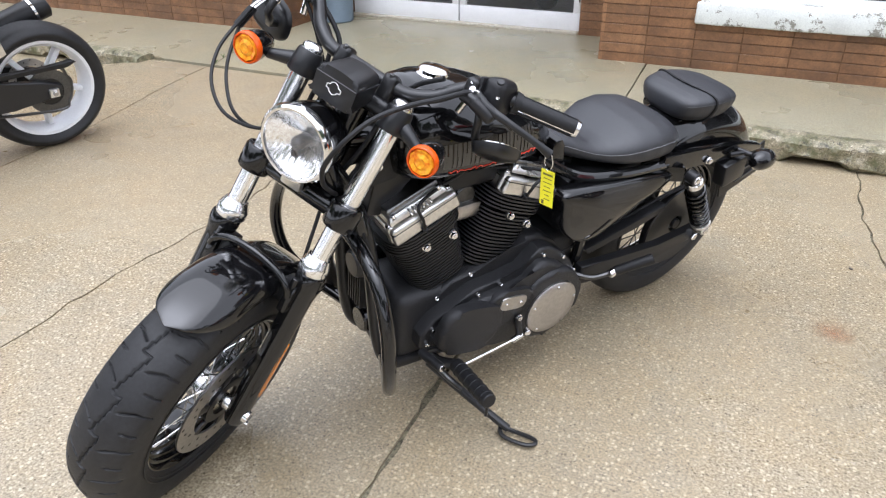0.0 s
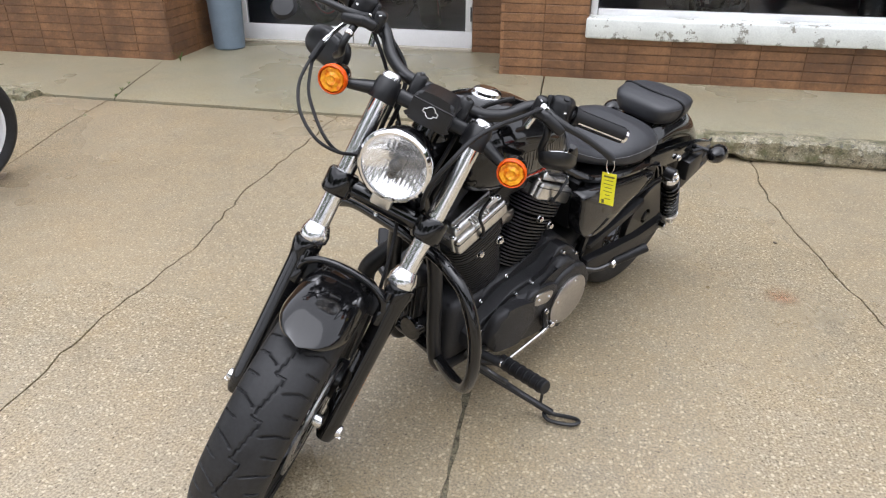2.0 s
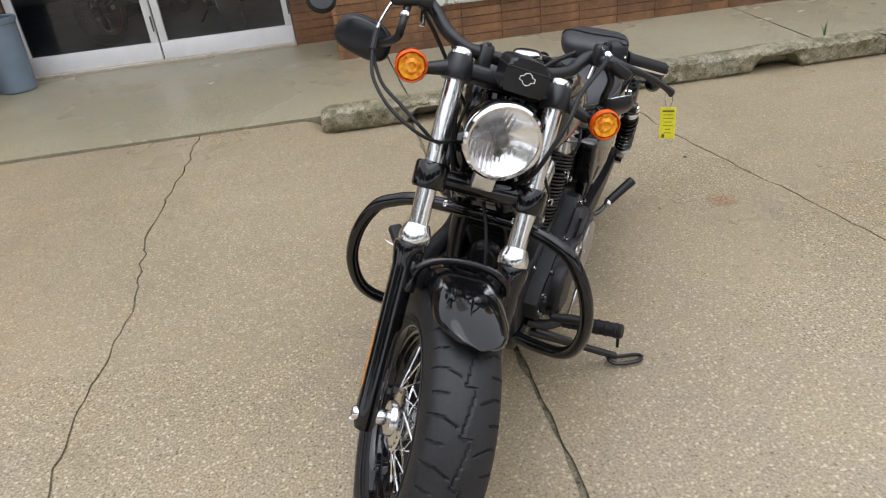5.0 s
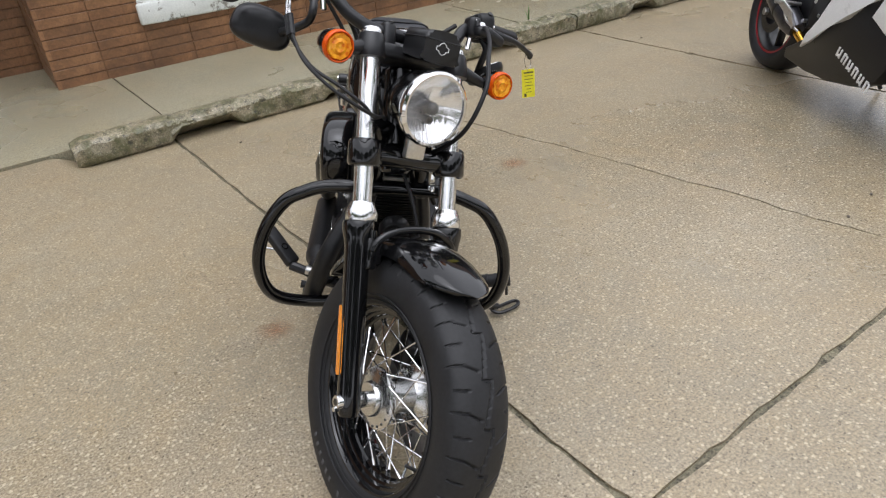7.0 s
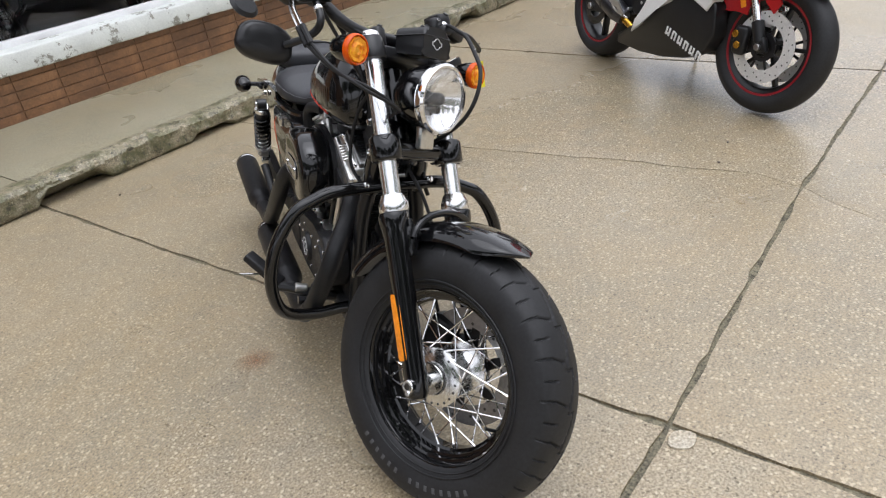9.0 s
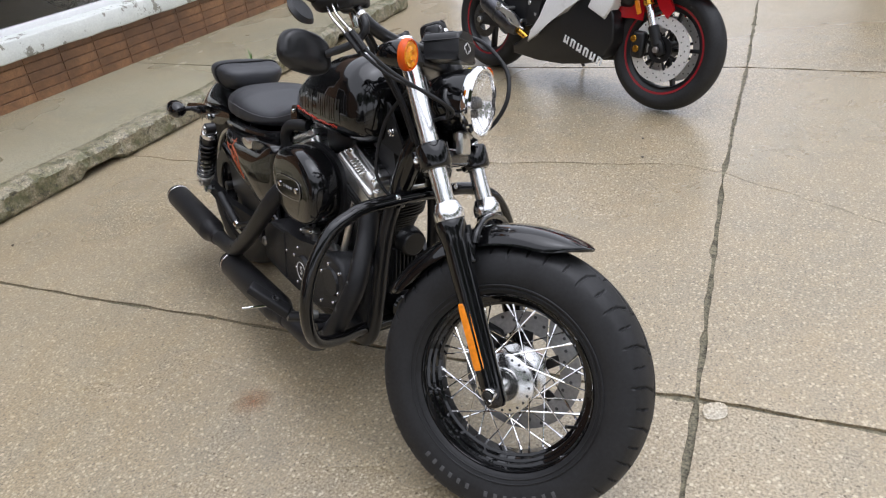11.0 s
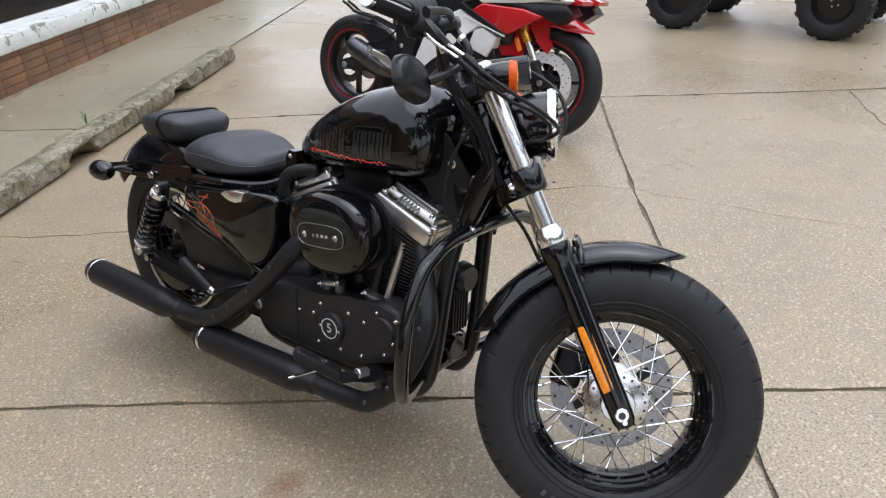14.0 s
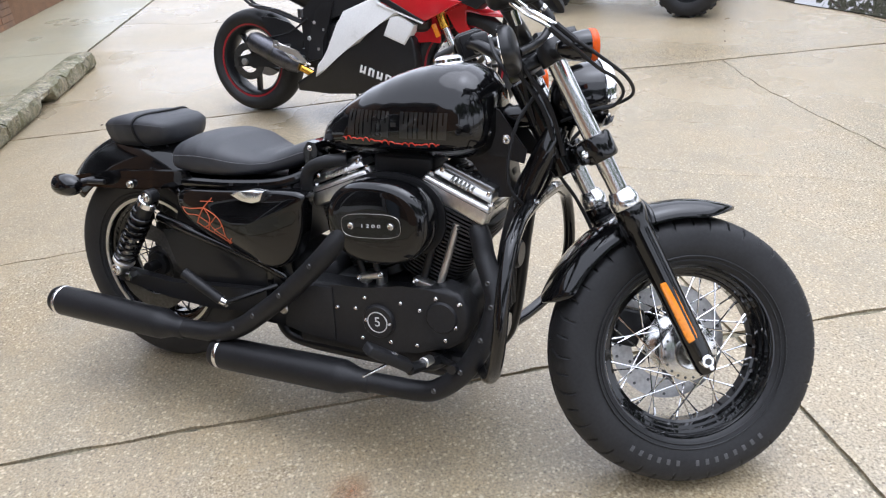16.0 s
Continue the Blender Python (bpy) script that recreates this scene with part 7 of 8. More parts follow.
SPORT_DISC = surface("bright_brake_steel", (0.80, 0.79, 0.77), 0.5, metal=0.6, vary=0.10)
SPORT_ARM = finish("carrier_arm", box(0.046, 0.006, 0.014, bevel=0.002, seg=1), SATIN)
sport = thing("sport_motorcycle", pose(2.345, 2.30, 0.0, -10, 0, -120.05), "red, white and black sport motorcycle parked on its stand", "motorcycle")
SR = Matrix.Translation((0.055, 0, 0.318))
SFW = Matrix.Translation((1.495, -0.022, 0.318)) @ Matrix.Rotation(radians(-24), 4, "Y") @ Matrix.Rotation(radians(8), 4, "Z")
RIM_RED = surface("dark_red_stripe", (0.26, 0.008, 0.014), 0.35, vary=0.15)
rw = cast_wheel("rear_wheel", sport, SR, 0.318, 0.090, 0.222, 5, SATIN, RIM_RED)
fw = cast_wheel("front_wheel", sport, SFW, 0.318, 0.062, 0.225, 5, SATIN, RIM_RED)
for y in (-0.075, 0.075):
    brake_disc(SFW, y, 0.108, 0.168, fw, 36, SPORT_DISC)
    sp = ring_section([(0.045, y - 0.004), (0.068, y - 0.004), (0.068, y + 0.004), (0.045, y + 0.004)], 32, m=SFW)
    part("disc_carrier", sp, SATIN, fw, "black disc carrier")
    for k in range(8):
        shared("carrier_arm", SPORT_ARM, fw, SFW @ Matrix.Rotation(radians(45 * k), 4, "Y") @ Matrix.Translation((0.088, y, 0)))
brake_disc(SR, -0.10, 0.07, 0.115, rw, 20, DARKSTEEL)
part("chain_sprocket", ring_section([(0.05, 0.10), (0.11, 0.10), (0.11, 0.106), (0.05, 0.106)], 48, m=SR), STEEL, rw)
for s in (-1, 1):
    SFM = SFW
    leg = rod((0, 0.098 * s, 0.02), (0.0, 0.098 * s, 0.125), 0.027, 0.029, seg=18)
    box(0.05, 0.034, 0.075, Matrix.Translation((0.012, 0.098 * s, 0.005)), 0.012, bm=leg)
    part("fork_lug", leg, SATIN, sport, "black fork foot", m=SFM)
    part("fork_slider", rod((0, 0.098 * s, 0.11), (0, 0.098 * s, 0.24), 0.0215, seg=20), CHROME, sport, "chrome fork slider", m=SFM)
    part("fork_tube", rod((0, 0.098 * s, 0.232), (0, 0.098 * s, 0.60), 0.029, seg=20), GOLD, sport, "gold fork tube", m=SFM)
    part("reflector", box(0.028, 0.008, 0.075, Matrix.Translation((-0.05, 0.125 * s, 0.24)), 0.004), AMBER_REFLECT, sport, "amber reflector", m=SFM)
    calp = box(0.075, 0.05, 0.14, Matrix.Translation((-0.105, 0.09 * s, 0.06)) @ pose(0, 0, 0, 0, 25, 0), 0.02, 3)
    caliper = part("brake_caliper", calp, SATIN, sport, "black brake caliper", m=SFM)
    for z in (0.03, 0.085):
        part("caliper_piston", rod((-0.115, 0.113 * s, z + 0.01), (-0.115, 0.121 * s, z + 0.01), 0.018, seg=18), GOLD, caliper, "gold piston cap", m=SFM)
    part("axle_nut", rod((0, 0.11 * s, 0), (0, 0.13 * s, 0), 0.016, seg=12), STEEL, sport, m=SFM)
    for outline in ([(0.028, 0.345), (0.20, 0.325), (0.135, 0.268), (0.115, 0.215), (0.128, 0.165), (0.080, 0.135), (0.048, 0.20)],
                    [(-0.028, 0.345), (-0.20, 0.300), (-0.262, 0.215), (-0.19, 0.232), (-0.11, 0.20), (-0.06, 0.17), (-0.035, 0.22)]):
        part("fender_flank", plate(outline, 0.0, 0.012, 0.004, m=SFM @ Matrix.Translation((0, 0.086 * s - 0.006, 0))), RED_PAINT, sport, "red fender flank")
part("front_fender", fender(0.372, 0.092, 24.0, 142.0, 0.050, 0.22, 0.10, 36), RED_PAINT, sport, "glossy red front fender", 60, SFM)
# bodywork panels
mirrored([(0.47, 0.215), (0.48, 0.165), (0.70, 0.155), (0.92, 0.165), (1.08, 0.19), (1.22, 0.25), (1.27, 0.34), (1.25, 0.48), (1.12, 0.60), (0.95, 0.55), (0.70, 0.33)], 0.12, 0.205, SATIN, "lower_fairing", sport, "black lower fairing")
mirrored([(0.612, 0.25), (0.632, 0.325), (0.715, 0.40), (0.78, 0.56), (0.82, 0.625), (1.02, 0.70), (1.17, 0.615), (1.00, 0.535), (0.915, 0.455), (0.79, 0.395), (0.68, 0.295)], 0.13, 0.222, WHITE_PAINT, "side_fairing", sport, "white side fairing")
mirrored([(1.07, 0.495), (1.115, 0.595), (1.17, 0.605), (1.265, 0.555), (1.25, 0.52), (1.20, 0.445)], 0.15, 0.218, WHITE_PAINT, "vent_panel", sport, "white fairing panel")
mirrored([(1.045, 0.672), (1.16, 0.735), (1.42, 0.712), (1.54, 0.676), (1.325, 0.572)], 0.10, 0.216, RED_PAINT, "upper_fairing", sport, "red upper fairing")
mirrored([(1.15, 0.745), (1.42, 0.721), (1.55, 0.684), (1.535, 0.670), (1.62, 0.637), (1.705, 0.69), (1.665, 0.736), (1.42, 0.738), (1.18, 0.762)], 0.08, 0.205, SATIN, "fairing_band", sport, "black band over the red panel", 0.006)
mirrored([(1.00, 0.735), (1.16, 0.765), (1.42, 0.742), (1.665, 0.740), (1.70, 0.757), (1.56, 0.81), (1.30, 0.90), (1.10, 0.86)], 0.06, 0.208, WHITE_PAINT, "nose_cowl", sport, "white nose cowl", 0.03)
mirrored([(1.655, 0.738), (1.735, 0.735), (1.742, 0.755), (1.69, 0.775)], 0.04, 0.17, RED_PAINT, "nose_tip", sport, "red nose tip", 0.006)
mirrored([(0.995, 0.715), (1.03, 0.733), (1.335, 0.570), (1.31, 0.553)], 0.19, 0.2255, SATIN, "fairing_stripe", sport, "black stripe", 0.003)
mirrored([(1.04, 0.662), (1.046, 0.669), (1.326, 0.568), (1.318, 0.561)], 0.19, 0.2275, WHITE_PAINT, "fairing_line", sport, "thin white line", 0.001)
part("engine_block", box(0.55, 0.30, 0.34, Matrix.Translation((0.82, 0, 0.40)), 0.04, 3), MATTE, sport, "dark engine block")
part("frame_beam", plate([(0.52, 0.30), (0.50, 0.62), (0.60, 0.70), (1.10, 0.80), (1.12, 0.72), (0.70, 0.58), (0.63, 0.30)], -0.16, 0.16, 0.02), MATTE, sport, "black frame beam")
part("swingarm", plate([(0.0, 0.29), (0.0, 0.345), (0.30, 0.42), (0.56, 0.40), (0.56, 0.32), (0.30, 0.29)], -0.135, -0.105, 0.008), SATIN, sport, "black swingarm")
part("swingarm", plate([(0.0, 0.29), (0.0, 0.345), (0.30, 0.42), (0.56, 0.40), (0.56, 0.32), (0.30, 0.29)], 0.105, 0.135, 0.008), SATIN, sport, "black swingarm")
part("axle_plate", rod((0.055, -0.13, 0.318), (0.055, -0.155, 0.318), 0.022, seg=6), STEEL, sport)
part("hugger", fender(0.336, 0.092, 8.0, 66.0, 0.03, 0.0, 0.1, 24), SATIN, sport, "black rear hugger", 60, SR)
EXHAUST_GREY = surface("dark_exhaust_steel", (0.10, 0.10, 0.11), 0.32, metal=0.9, vary=0.3, scale=25)
mu = part("exhaust_can", pipe([(0.165, -0.185, 0.452), (0.195, -0.187, 0.440), (0.32, -0.190, 0.384), (0.43, -0.190, 0.334), (0.49, -0.182, 0.307)], [0.050, 0.062, 0.064, 0.060, 0.040], 20), EXHAUST_GREY, sport, "dark steel stub exhaust")
part("exhaust_band", pipe([(0.315, -0.190, 0.3862), (0.331, -0.190, 0.379)], 0.0665, 20, 2), DARKSTEEL, mu)
part("exhaust_tip", pipe([(0.145, -0.185, 0.461), (0.172, -0.185, 0.449)], [0.04, 0.049], 18, 2), MATTE, mu)
part("exhaust_pipe", pipe([(0.48, -0.184, 0.306), (0.54, -0.182, 0.280), (0.61, -0.170, 0.248), (0.67, -0.12, 0.225)], 0.021, 14), GOLD, sport, "heat-coloured exhaust pipe")
part("footrest_bracket", plate([(0.365, 0.425), (0.372, 0.462), (0.392, 0.460), (0.405, 0.440), (0.525, 0.408), (0.592, 0.345), (0.578, 0.330), (0.515, 0.372), (0.40, 0.412)], -0.272, -0.258, 0.004), ALLOY, sport, "alloy footrest bracket")
part("footrest", rod((0.41, -0.16, 0.425), (0.40, -0.30, 0.43), 0.011, seg=12), STEEL, sport)
for k, (x, z, r) in enumerate(((0.56, 0.47, 0.020), (0.62, 0.41, 0.014), (0.50, 0.36, 0.016), (0.66, 0.52, 0.012), (0.60, 0.56, 0.016), (0.70, 0.45, 0.010))):
    part("frame_bolt", rod((x, -0.150, z), (x, -0.178, z), r * 0.65, seg=14), STEEL if k % 2 else ALLOY, sport)
part("rear_brake_line", pipe([(0.10, -0.14, 0.36), (0.25, -0.15, 0.46), (0.42, -0.17, 0.50), (0.55, -0.17, 0.58)], 0.006, 8), HOSE, sport)
part("brake_lever", pipe([(0.44, -0.262, 0.405), (0.50, -0.262, 0.355), (0.60, -0.245, 0.325)], 0.006, 8), ALLOY, sport, "alloy brake lever")
part("heel_guard", plate([(0.20, 0.590), (0.30, 0.585), (0.404, 0.556), (0.499, 0.491), (0.492, 0.408), (0.40, 0.40), (0.309, 0.421), (0.25, 0.50)], -0.140, -0.120, 0.010), SATIN, sport)
for dy in (-0.11, -0.06):
    part("tail_rail", pipe([(0.02, dy, 0.715), (0.069, dy, 0.690), (0.137, dy, 0.650), (0.28, dy, 0.622), (0.458, dy, 0.560), (0.55, dy, 0.545)], 0.009, 8), SATIN, sport)
part("rail_bracket", box(0.05, 0.07, 0.014, Matrix.Translation((0.13, -0.085, 0.652)) @ pose(0, 0, 0, 0, 14, 0), 0.004), DARKSTEEL, sport)
part("rail_bracket", box(0.03, 0.07, 0.014, Matrix.Translation((0.25, -0.085, 0.628)) @ pose(0, 0, 0, 0, 14, 0), 0.004), DARKSTEEL, sport)
part("brake_reservoir", rod((0.50, -0.15, 0.585), (0.50, -0.15, 0.635), 0.022, seg=16), DARKSTEEL, sport, "small grey fluid pot")
part("side_frame", plate([(0.535, 0.33), (0.57, 0.50), (0.61, 0.623), (0.66, 0.67), (0.735, 0.675), (0.70, 0.561), (0.655, 0.46), (0.645, 0.36)], -0.175, -0.150, 0.010), SATIN, sport, "black frame plate")
part("tail_frame", pipe([(0.55, 0.0, 0.66), (0.30, 0.0, 0.78), (0.0, 0.0, 0.90), (-0.20, 0.0, 0.94)], [0.07, 0.08, 0.07, 0.03], 14), SATIN, sport, "black tail")
part("seat", loft([egg(x, hw, zb, zt, 24, 2.8) for x, hw, zb, zt in ((-0.1, 0.06, 0.88, 0.93), (0.1, 0.10, 0.82, 0.90), (0.35, 0.14, 0.74, 0.83), (0.6, 0.12, 0.72, 0.80))]), VINYL, sport, "black seat")
part("fuel_tank", loft([egg(x, hw, zb, zt, 24, 2.6) for x, hw, zb, zt in ((0.55, 0.06, 0.74, 0.80), (0.65, 0.13, 0.72, 0.92), (0.85, 0.17, 0.74, 1.0), (1.0, 0.15, 0.78, 1.0), (1.08, 0.08, 0.82, 0.94))]), RED_PAINT, sport, "red fuel tank")
part("inner_panel", box(0.42, 0.34, 0.30, Matrix.Translation((1.12, 0, 0.66)), 0.05, 3), SATIN, sport)
part("side_stand", rod((0.66, 0.14, 0.24), (0.60, 0.32, 0.066), 0.011, seg=10), SATIN, sport)
# maker's name on the fairing as plain white blocks, slanting down forward
for s in (-1, 1):
    for k in range(6):
        x = 0.918 + 0.053 * k
        z = 0.308 - 0.0165 * k
        for dx, h in ((0.0, 0.044), (0.024, 0.044)):
            part("name_block", box(0.0125, 0.003, h, Matrix.Translation((x + dx, 0.2065 * s, z - 0.3 * dx)) @ pose(0, 0, 0, 0, 14, 0), 0.001), WHITE_PAINT, sport)
        part("name_block", box(0.020, 0.003, 0.011, Matrix.Translation((x + 0.012, 0.2065 * s, z - 0.0165 + 0.033 * (k % 2))) @ pose(0, 0, 0, 0, 14, 0), 0.001), WHITE_PAINT, sport)

# the bike with the white rear rim
white = thing("sport_motorcycle", pose(-3.592, 2.462, 0.0, -8, 0, -105), "black sport motorcycle with a white rear rim and tail", "motorcycle")
WR = Matrix.Translation((0.0, 0, 0.335))
ww = cast_wheel("rear_wheel", white, WR, 0.335, 0.098, 0.250, 5, WHITE_RIM, None, 0.05, 0.030)
brake_disc(WR, -0.11, 0.07, 0.11, ww, 18)
part("sprocket", ring_section([(0.07, 0.112), (0.118, 0.112), (0.118, 0.119), (0.07, 0.119)], 56, m=WR), DARKSTEEL, ww, "steel rear sprocket")
part("sprocket_carrier", ring_section([(0.03, 0.09), (0.08, 0.10), (0.08, 0.114), (0.03, 0.12)], 32, m=WR), SATIN, ww)
for s in (-1, 1):
    part("swingarm", plate([(-0.05, 0.315), (-0.05, 0.375), (0.05, 0.41), (0.25, 0.44), (0.58, 0.47), (0.58, 0.38), (0.42, 0.415), (0.26, 0.40), (0.26, 0.37), (0.42, 0.36), (0.58, 0.345), (0.58, 0.29), (0.20, 0.29)], 0.0, 0.035, 0.008, m=Matrix.Translation((0, 0.125 if s > 0 else -0.16, 0))), SATIN, white, "black swingarm")
    part("axle_block", box(0.05, 0.02, 0.045, Matrix.Translation((0.0, 0.168 * s, 0.345)), 0.006), ALLOY, white, "alloy axle block")
    part("axle_nut", rod((0, 0.175 * s, 0.345), (0, 0.19 * s, 0.345), 0.014, seg=6), STEEL, white)
    part("footrest_bracket", plate([(0.18, 0.58), (0.20, 0.66), (0.25, 0.63), (0.24, 0.55)], 0.15, 0.162, 0.004, m=I4 if s > 0 else Matrix.Scale(-1, 4, (0, 1, 0))), ALLOY, white, "bright bracket")
    part("subframe_rod", pipe([(0.22, 0.155 * s, 0.575), (0.45, 0.15 * s, 0.64), (0.62, 0.12 * s, 0.70)], 0.013, 10), SATIN, white)
part("chain_guard", plate([(0.52, 0.475), (0.0, 0.475), (-0.13, 0.488), (-0.15, 0.475), (-0.10, 0.455), (0.20, 0.45), (0.52, 0.45)], 0.115, 0.145, 0.005), PLASTIC, white, "black chain guard")
part("chain", pipe([(0.60, 0.116, 0.405), (0.0, 0.116, 0.463), (-0.10, 0.116, 0.40), (-0.115, 0.116, 0.345), (-0.09, 0.116, 0.27), (0.0, 0.116, 0.227), (0.60, 0.116, 0.315)], 0.008, 8, closed=True), DARKSTEEL, white, "drive chain")
can = part("exhaust_can", pipe([(0.55, -0.13, 0.50), (0.30, -0.14, 0.56), (0.10, -0.14, 0.615), (-0.05, -0.14, 0.662), (-0.165, -0.14, 0.695)], [0.03, 0.048, 0.058, 0.062, 0.058], 20), PLASTIC, white, "black upswept exhaust can")
part("can_band", pipe([(-0.085, -0.14, 0.673), (-0.098, -0.14, 0.677)], 0.0645, 20, 2), CHROME, can, "bright band")
part("can_end", pipe([(-0.160, -0.14, 0.694), (-0.172, -0.14, 0.698)], [0.05, 0.045], 20, 2), DARKSTEEL, can)
part("can_shield", pipe([(0.55, 0.10, 0.62), (0.36, 0.12, 0.665), (0.22, 0.12, 0.70)], [0.03, 0.04, 0.03], 14), SATIN, white)
part("tail", loft([egg(x, hw, zb, zt, 24, 2.6) for x, hw, zb, zt in ((-0.18, 0.03, 0.99, 1.02), (0.0, 0.08, 0.92, 1.03), (0.25, 0.13, 0.83, 0.98), (0.55, 0.15, 0.76, 0.90))]), WHITE_PAINT, white, "white tail cowl")
part("body", loft([egg(x, hw, zb, zt, 24, 2.8) for x, hw, zb, zt in ((0.50, 0.12, 0.45, 0.85), (0.70, 0.20, 0.25, 1.0), (1.05, 0.22, 0.22, 1.05), (1.30, 0.16, 0.35, 1.0))]), SATIN, white, "black body and engine")
FW = Matrix.Translation((1.45, 0, 0.335)) @ Matrix.Rotation(radians(-24), 4, "Y")
cast_wheel("front_wheel", white, FW, 0.335, 0.062, 0.235, 5, WHITE_RIM)
for s in (-1, 1):
    part("fork_leg", rod((0, 0.09 * s, 0.0), (0, 0.09 * s, 0.65), 0.025, seg=14), SATIN, white, m=FW)
part("side_stand", rod((0.60, 0.14, 0.28), (0.52, 0.33, 0.050), 0.011, seg=10), SATIN, white)

# ---- quad bike, of which the wheels show ----
quad = thing("quad_bike", pose(4.46, -1.08, 0.0, 0, 0, 53), "black all-terrain quad bike with knobbly tyres parked on the lot", "quad bike")


def knobbly(parent, m, R=0.285, half=0.10):
    hub = part("wheel", spin([(0, -half * 0.5), (0.045, -half * 0.5), (0.05, -half * 0.3), (0.13, -half * 0.15), (0.145, -half * 0.75), (0.155, -half * 0.8), (0.155, half * 0.8), (0.13, half * 0.1), (0, half * 0.1)], m @ WHEEL_AXIS, 36), SATIN, parent, "black steel wheel")
    ty = new("tyre", tyre_mesh("tyre", R, half, 0.152, 120, False))
    ty.parent, ty.matrix_basis = hub, m
    lug = finish("tread_lug", box(0.030, half * 0.8, 0.022, bevel=0.005, seg=1), RUBBER)
    for k in range(18):
        for s in (-1, 1):
            a = 2 * math.pi * (k + 0.5 * (s > 0)) / 18
            shared("tread_lug", lug, hub, m @ Matrix.Rotation(a, 4, "Y") @ Matrix.Translation((0, half * 0.46 * s, R - 0.004)) @ pose(0, 0, 0, -14 * s, 0, 22 * s))
    for k in range(4):
        a = radians(90 * k + 30)
        part("wheel_nut", rod((0.032 * math.cos(a), half * 0.08, 0.032 * math.sin(a)), (0.032 * math.cos(a), half * 0.22, 0.032 * math.sin(a)), 0.008, seg=6, bm=rod((0.032 * math.cos(a), -half * 0.62, 0.032 * math.sin(a)), (0.032 * math.cos(a), -half * 0.4, 0.032 * math.sin(a)), 0.008, seg=6)), CHROME, hub, m=m)
    return hub


for x in (-0.66, 0.66):
    for y in (-0.44, 0.44):
        knobbly(quad, Matrix.Translation((x, y, 0.285)))
    part("axle", rod((x, -0.38, 0.285), (x, 0.38, 0.285), 0.022, seg=12), SATIN, quad)
    part("shock_absorber", rod((x, 0.22, 0.32), (x * 0.8, 0.16, 0.62), 0.03, seg=12), SATIN, quad)
part("chassis", box(1.25, 0.34, 0.16, Matrix.Translation((0, 0, 0.40)), 0.04, 2), SATIN, quad, "black chassis")
part("body", loft([egg(x, hw, zb, zt, 24, 2.8) for x, hw, zb, zt in ((-0.95, 0.30, 0.62, 0.72), (-0.6, 0.48, 0.55, 0.85), (-0.1, 0.26, 0.45, 0.88), (0.3, 0.25, 0.45, 0.92), (0.62, 0.46, 0.55, 0.84), (0.95, 0.22, 0.60, 0.72))]), PLASTIC, quad, "black plastic bodywork")
part("seat", loft([egg(x, hw, zb, zt, 20, 2.8) for x, hw, zb, zt in ((-0.6, 0.12, 0.84, 0.92), (-0.2, 0.15, 0.84, 0.95), (0.2, 0.12, 0.86, 0.94))]), VINYL, quad, "black seat")
part("handlebar", pipe([(0.30, -0.36, 1.10), (0.38, -0.2, 1.08), (0.42, 0, 1.05), (0.38, 0.2, 1.08), (0.30, 0.36, 1.10)], 0.013, 10), SATIN, quad)

# ---- a shallow puddle ----
WATER = bpy.data.materials.new("puddle_water")
WATER.use_nodes = True
wb = WATER.node_tree.nodes["Principled BSDF"]
wb.inputs["Base Color"].default_value = (0.05, 0.045, 0.035, 1)
wb.inputs["Roughness"].default_value = 0.015
wb.inputs["Specular IOR Level"].default_value = 0.5
pb = bmesh.new()
ring = []
for k in range(90):
    a = 2 * math.pi * k / 90
    r = 1 + 0.22 * noise.noise(Vector((math.cos(a) * 1.6, math.sin(a) * 1.6, 3))) + 0.06 * noise.noise(Vector((math.cos(a) * 7, math.sin(a) * 7, 8)))
    ring.append(pb.verts.new((1.75 * r * math.cos(a), 0.62 * r * math.sin(a), 0)))
pb.faces.new(ring)
puddle = tagged(new("puddle", finish("puddle", pb, WATER)), "shallow puddle of rainwater on the concrete", "puddle", kind="structure")
puddle.matrix_basis = pose(3.9, -3.0, 0.008, 0, 0, 6)

# small litter on the ground
PEBBLE = surface("small_debris", (0.10, 0.08, 0.06), 0.8, vary=0.4)
rnd = random.Random(5)
pm = finish("debris_bit", box(0.016, 0.010, 0.006, bevel=0.002, seg=1), PEBBLE)
for x, y in ((0.40, 2.75), (3.05, -1.35), (2.75, -1.2), (2.55, -0.95), (3.0, -0.55), (1.15, 1.02), (-0.55, 3.55), (2.35, 3.3), (0.92, 0.98)):
    d = tagged(new("debris_bit", pm), "small dark bit of debris on the concrete", "debris", "bits of debris")
    d.matrix_basis = pose(x, y, lot_height(x, y) + 0.003, rnd.uniform(-8, 8), 0, rnd.uniform(0, 180))

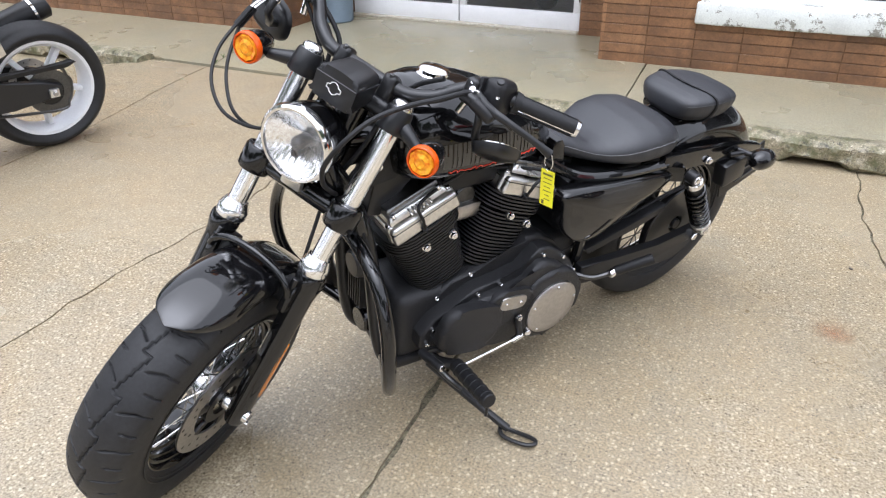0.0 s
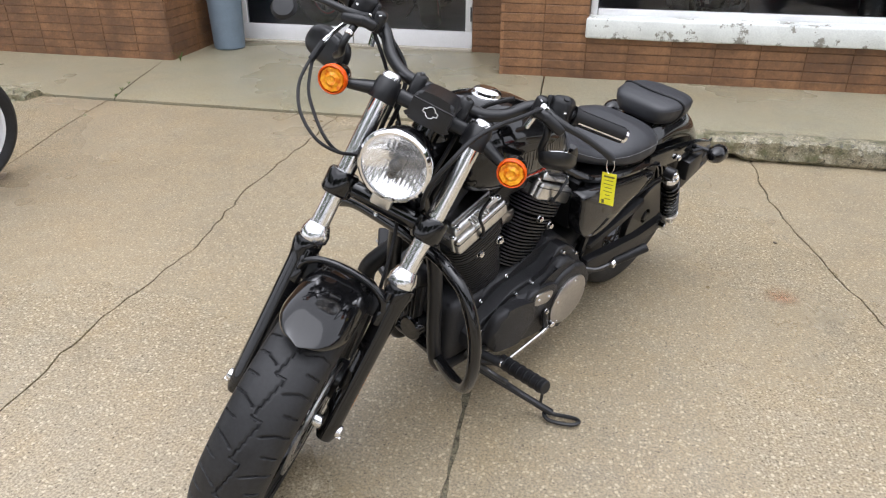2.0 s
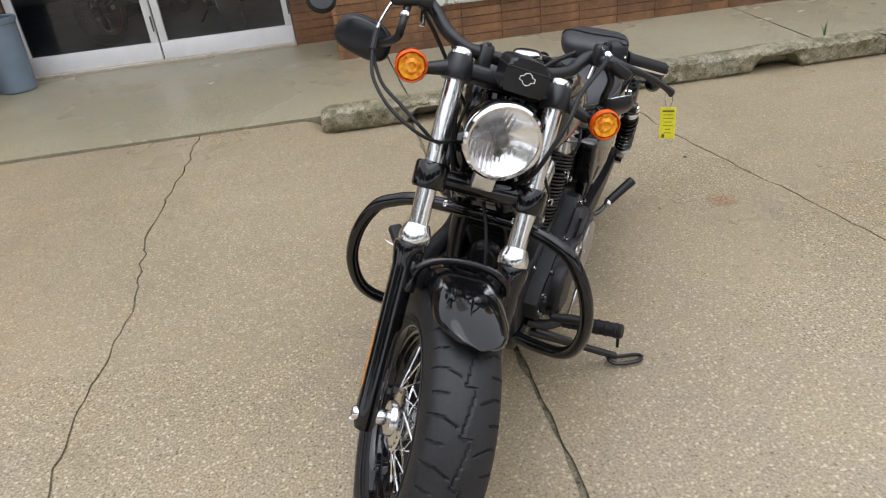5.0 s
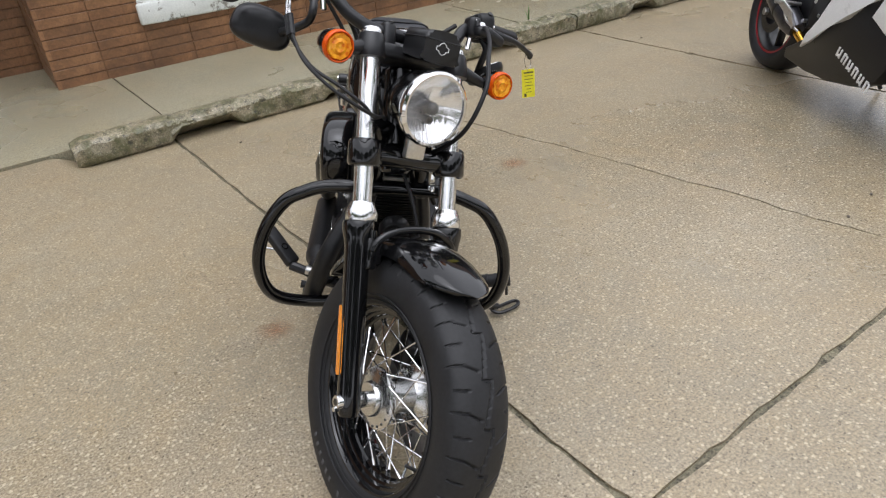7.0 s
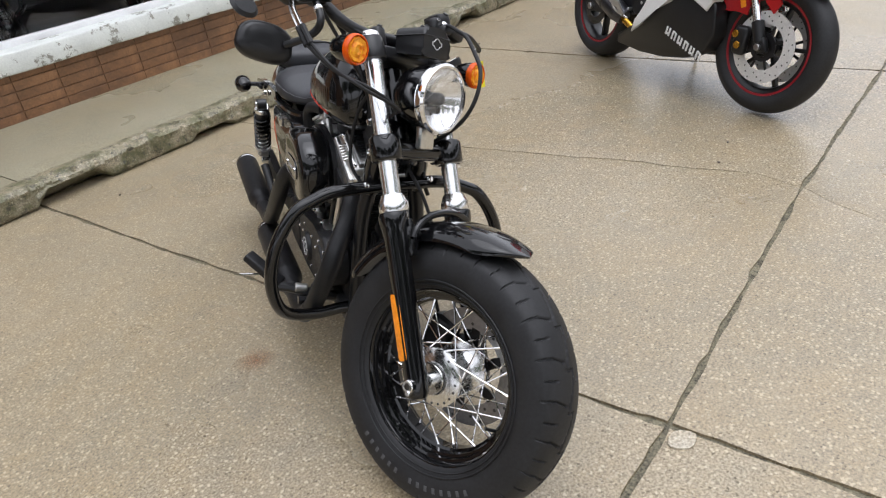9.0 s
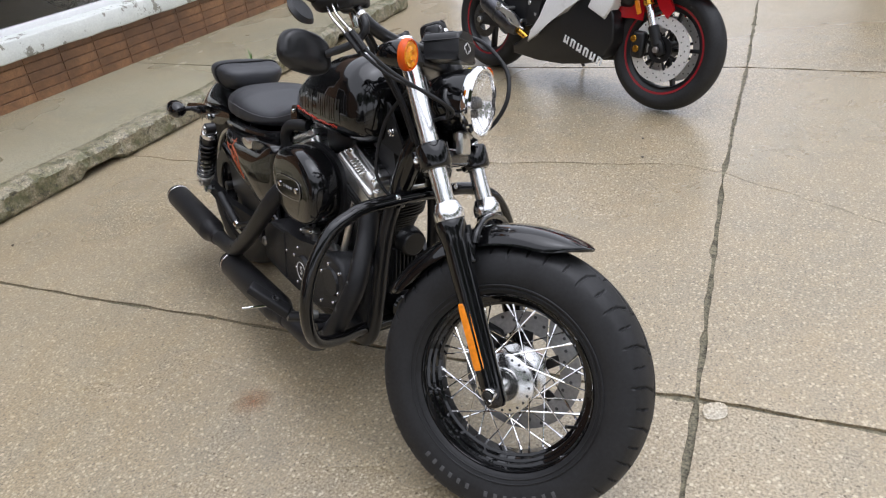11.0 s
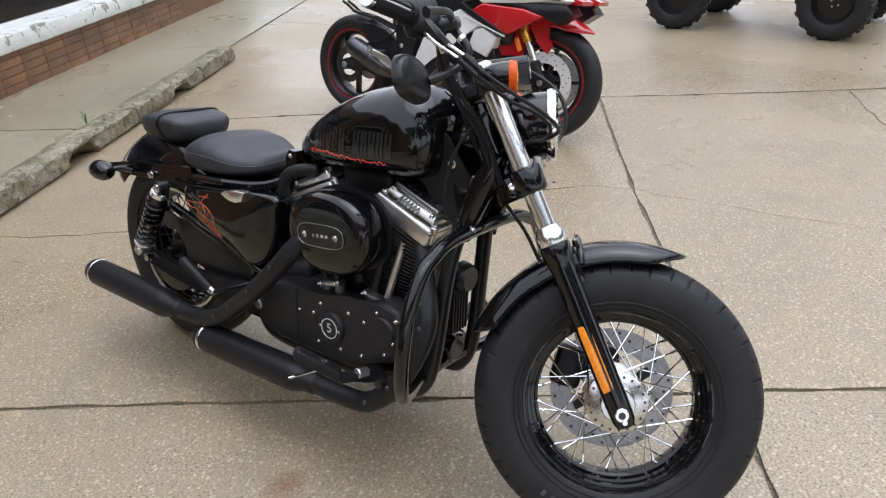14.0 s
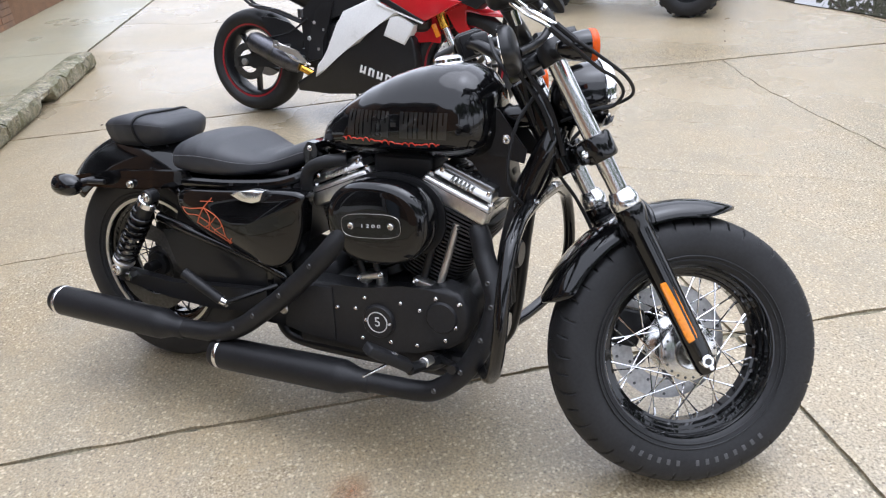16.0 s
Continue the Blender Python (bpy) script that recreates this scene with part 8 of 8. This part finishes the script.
# ---- trees across the street, behind the camera; they show in paint, chrome and the puddle ----
BARK = surface("bark", (0.11, 0.085, 0.06), 0.9, vary=0.35, scale=12, bump=0.8, bump_scale=40)
FOLIAGE = surface("foliage", (0.055, 0.09, 0.03), 0.6, vary=0.4, scale=2.0)
rnd = random.Random(11)
tree = thing("tree", pose(-9, -14, 0), "broad green street tree", "tree", "trees across the street")
tk = pipe([(0, 0, -0.02), (0.05, 0.02, 1.5), (-0.05, 0.08, 3.2), (0.1, 0.0, 5.5), (0.0, 0.1, 7.5)], [0.30, 0.22, 0.18, 0.12, 0.05], 12)
limbs = []
for k in range(11):
    a, z = k * 2.4 + rnd.uniform(-0.3, 0.3), 2.4 + k * 0.42
    l = rnd.uniform(1.4, 2.6)
    end = Vector((l * math.cos(a), l * math.sin(a), z + l * 0.7))
    limbs.append(end)
    pipe([(0, 0, z), end * 0.5 + Vector((0, 0, z * 0.5 - 0.1)), end], [0.09, 0.06, 0.02], 7, bm=tk)
part("trunk", tk, BARK, tree, "grey-brown trunk with limbs")
vs, fs = [], []
for k in range(5200):
    c = limbs[rnd.randrange(len(limbs))] if rnd.random() < 0.85 else Vector((rnd.uniform(-1, 1), rnd.uniform(-1, 1), 8.0))
    d = Vector((rnd.gauss(0, 1), rnd.gauss(0, 1), rnd.gauss(0, 0.8)))
    p = c + d.normalized() * (1.25 * rnd.random() ** 0.45)
    t1 = Vector((rnd.uniform(-1, 1), rnd.uniform(-1, 1), rnd.uniform(-1, 1))).normalized() * rnd.uniform(0.10, 0.2)
    t2 = t1.orthogonal().normalized() * rnd.uniform(0.07, 0.13)
    n = len(vs)
    vs += [p - t1, p + t2, p + t1, p - t2]
    fs.append((n, n + 1, n + 2, n + 3))
me = bpy.data.meshes.new("crown")
me.from_pydata(vs, [], fs)
me.materials.append(FOLIAGE)
cr = new("crown", me)
cr.parent = tree
for x, y, k, z in ((-4.0, -15.5, 1.1, 40), (1.5, -14.5, 0.9, 130), (6.0, -16.0, 1.15, 220), (11.5, -13.0, 1.0, 310), (17.0, -17.0, 1.0, 15), (22.0, -14.0, 1.1, 95), (27.0, -11.0, 1.1, 70), (32.0, -3.0, 1.2, 160),
                   (-14.0, -10.0, 1.25, 250), (-16.5, -4.0, 1.2, 20), (-17.5, 2.0, 1.3, 110), (-19.0, 6.5, 1.3, 60), (3.5, -21.0, 1.4, 200), (-7.5, -20.0, 1.4, 290)):
    copy_thing(tree, pose(x, y, 0, 0, 0, z) @ Matrix.Scale(k, 4))

# ---- motorcycles standing in the showroom ----
for x, y, turn in ((0.35, 6.85, 68), (3.6, 6.9, 75), (5.6, 6.9, 62)):
    ob = copy_thing(bike, pose(x, y, 0.112, -9, 0, turn))
    ob["label"] = "black cruiser motorcycle on show behind the shop glass"
for x, y, turn in ((-3.35, 6.95, 74), (-2.15, 6.9, 100), (1.9, 6.85, 66), (4.6, 6.9, 60)):
    ob = copy_thing(sport, pose(x, y, 0.112, -9, 0, turn))
    ob["label"] = "red and white sport motorcycle on show behind the shop glass"
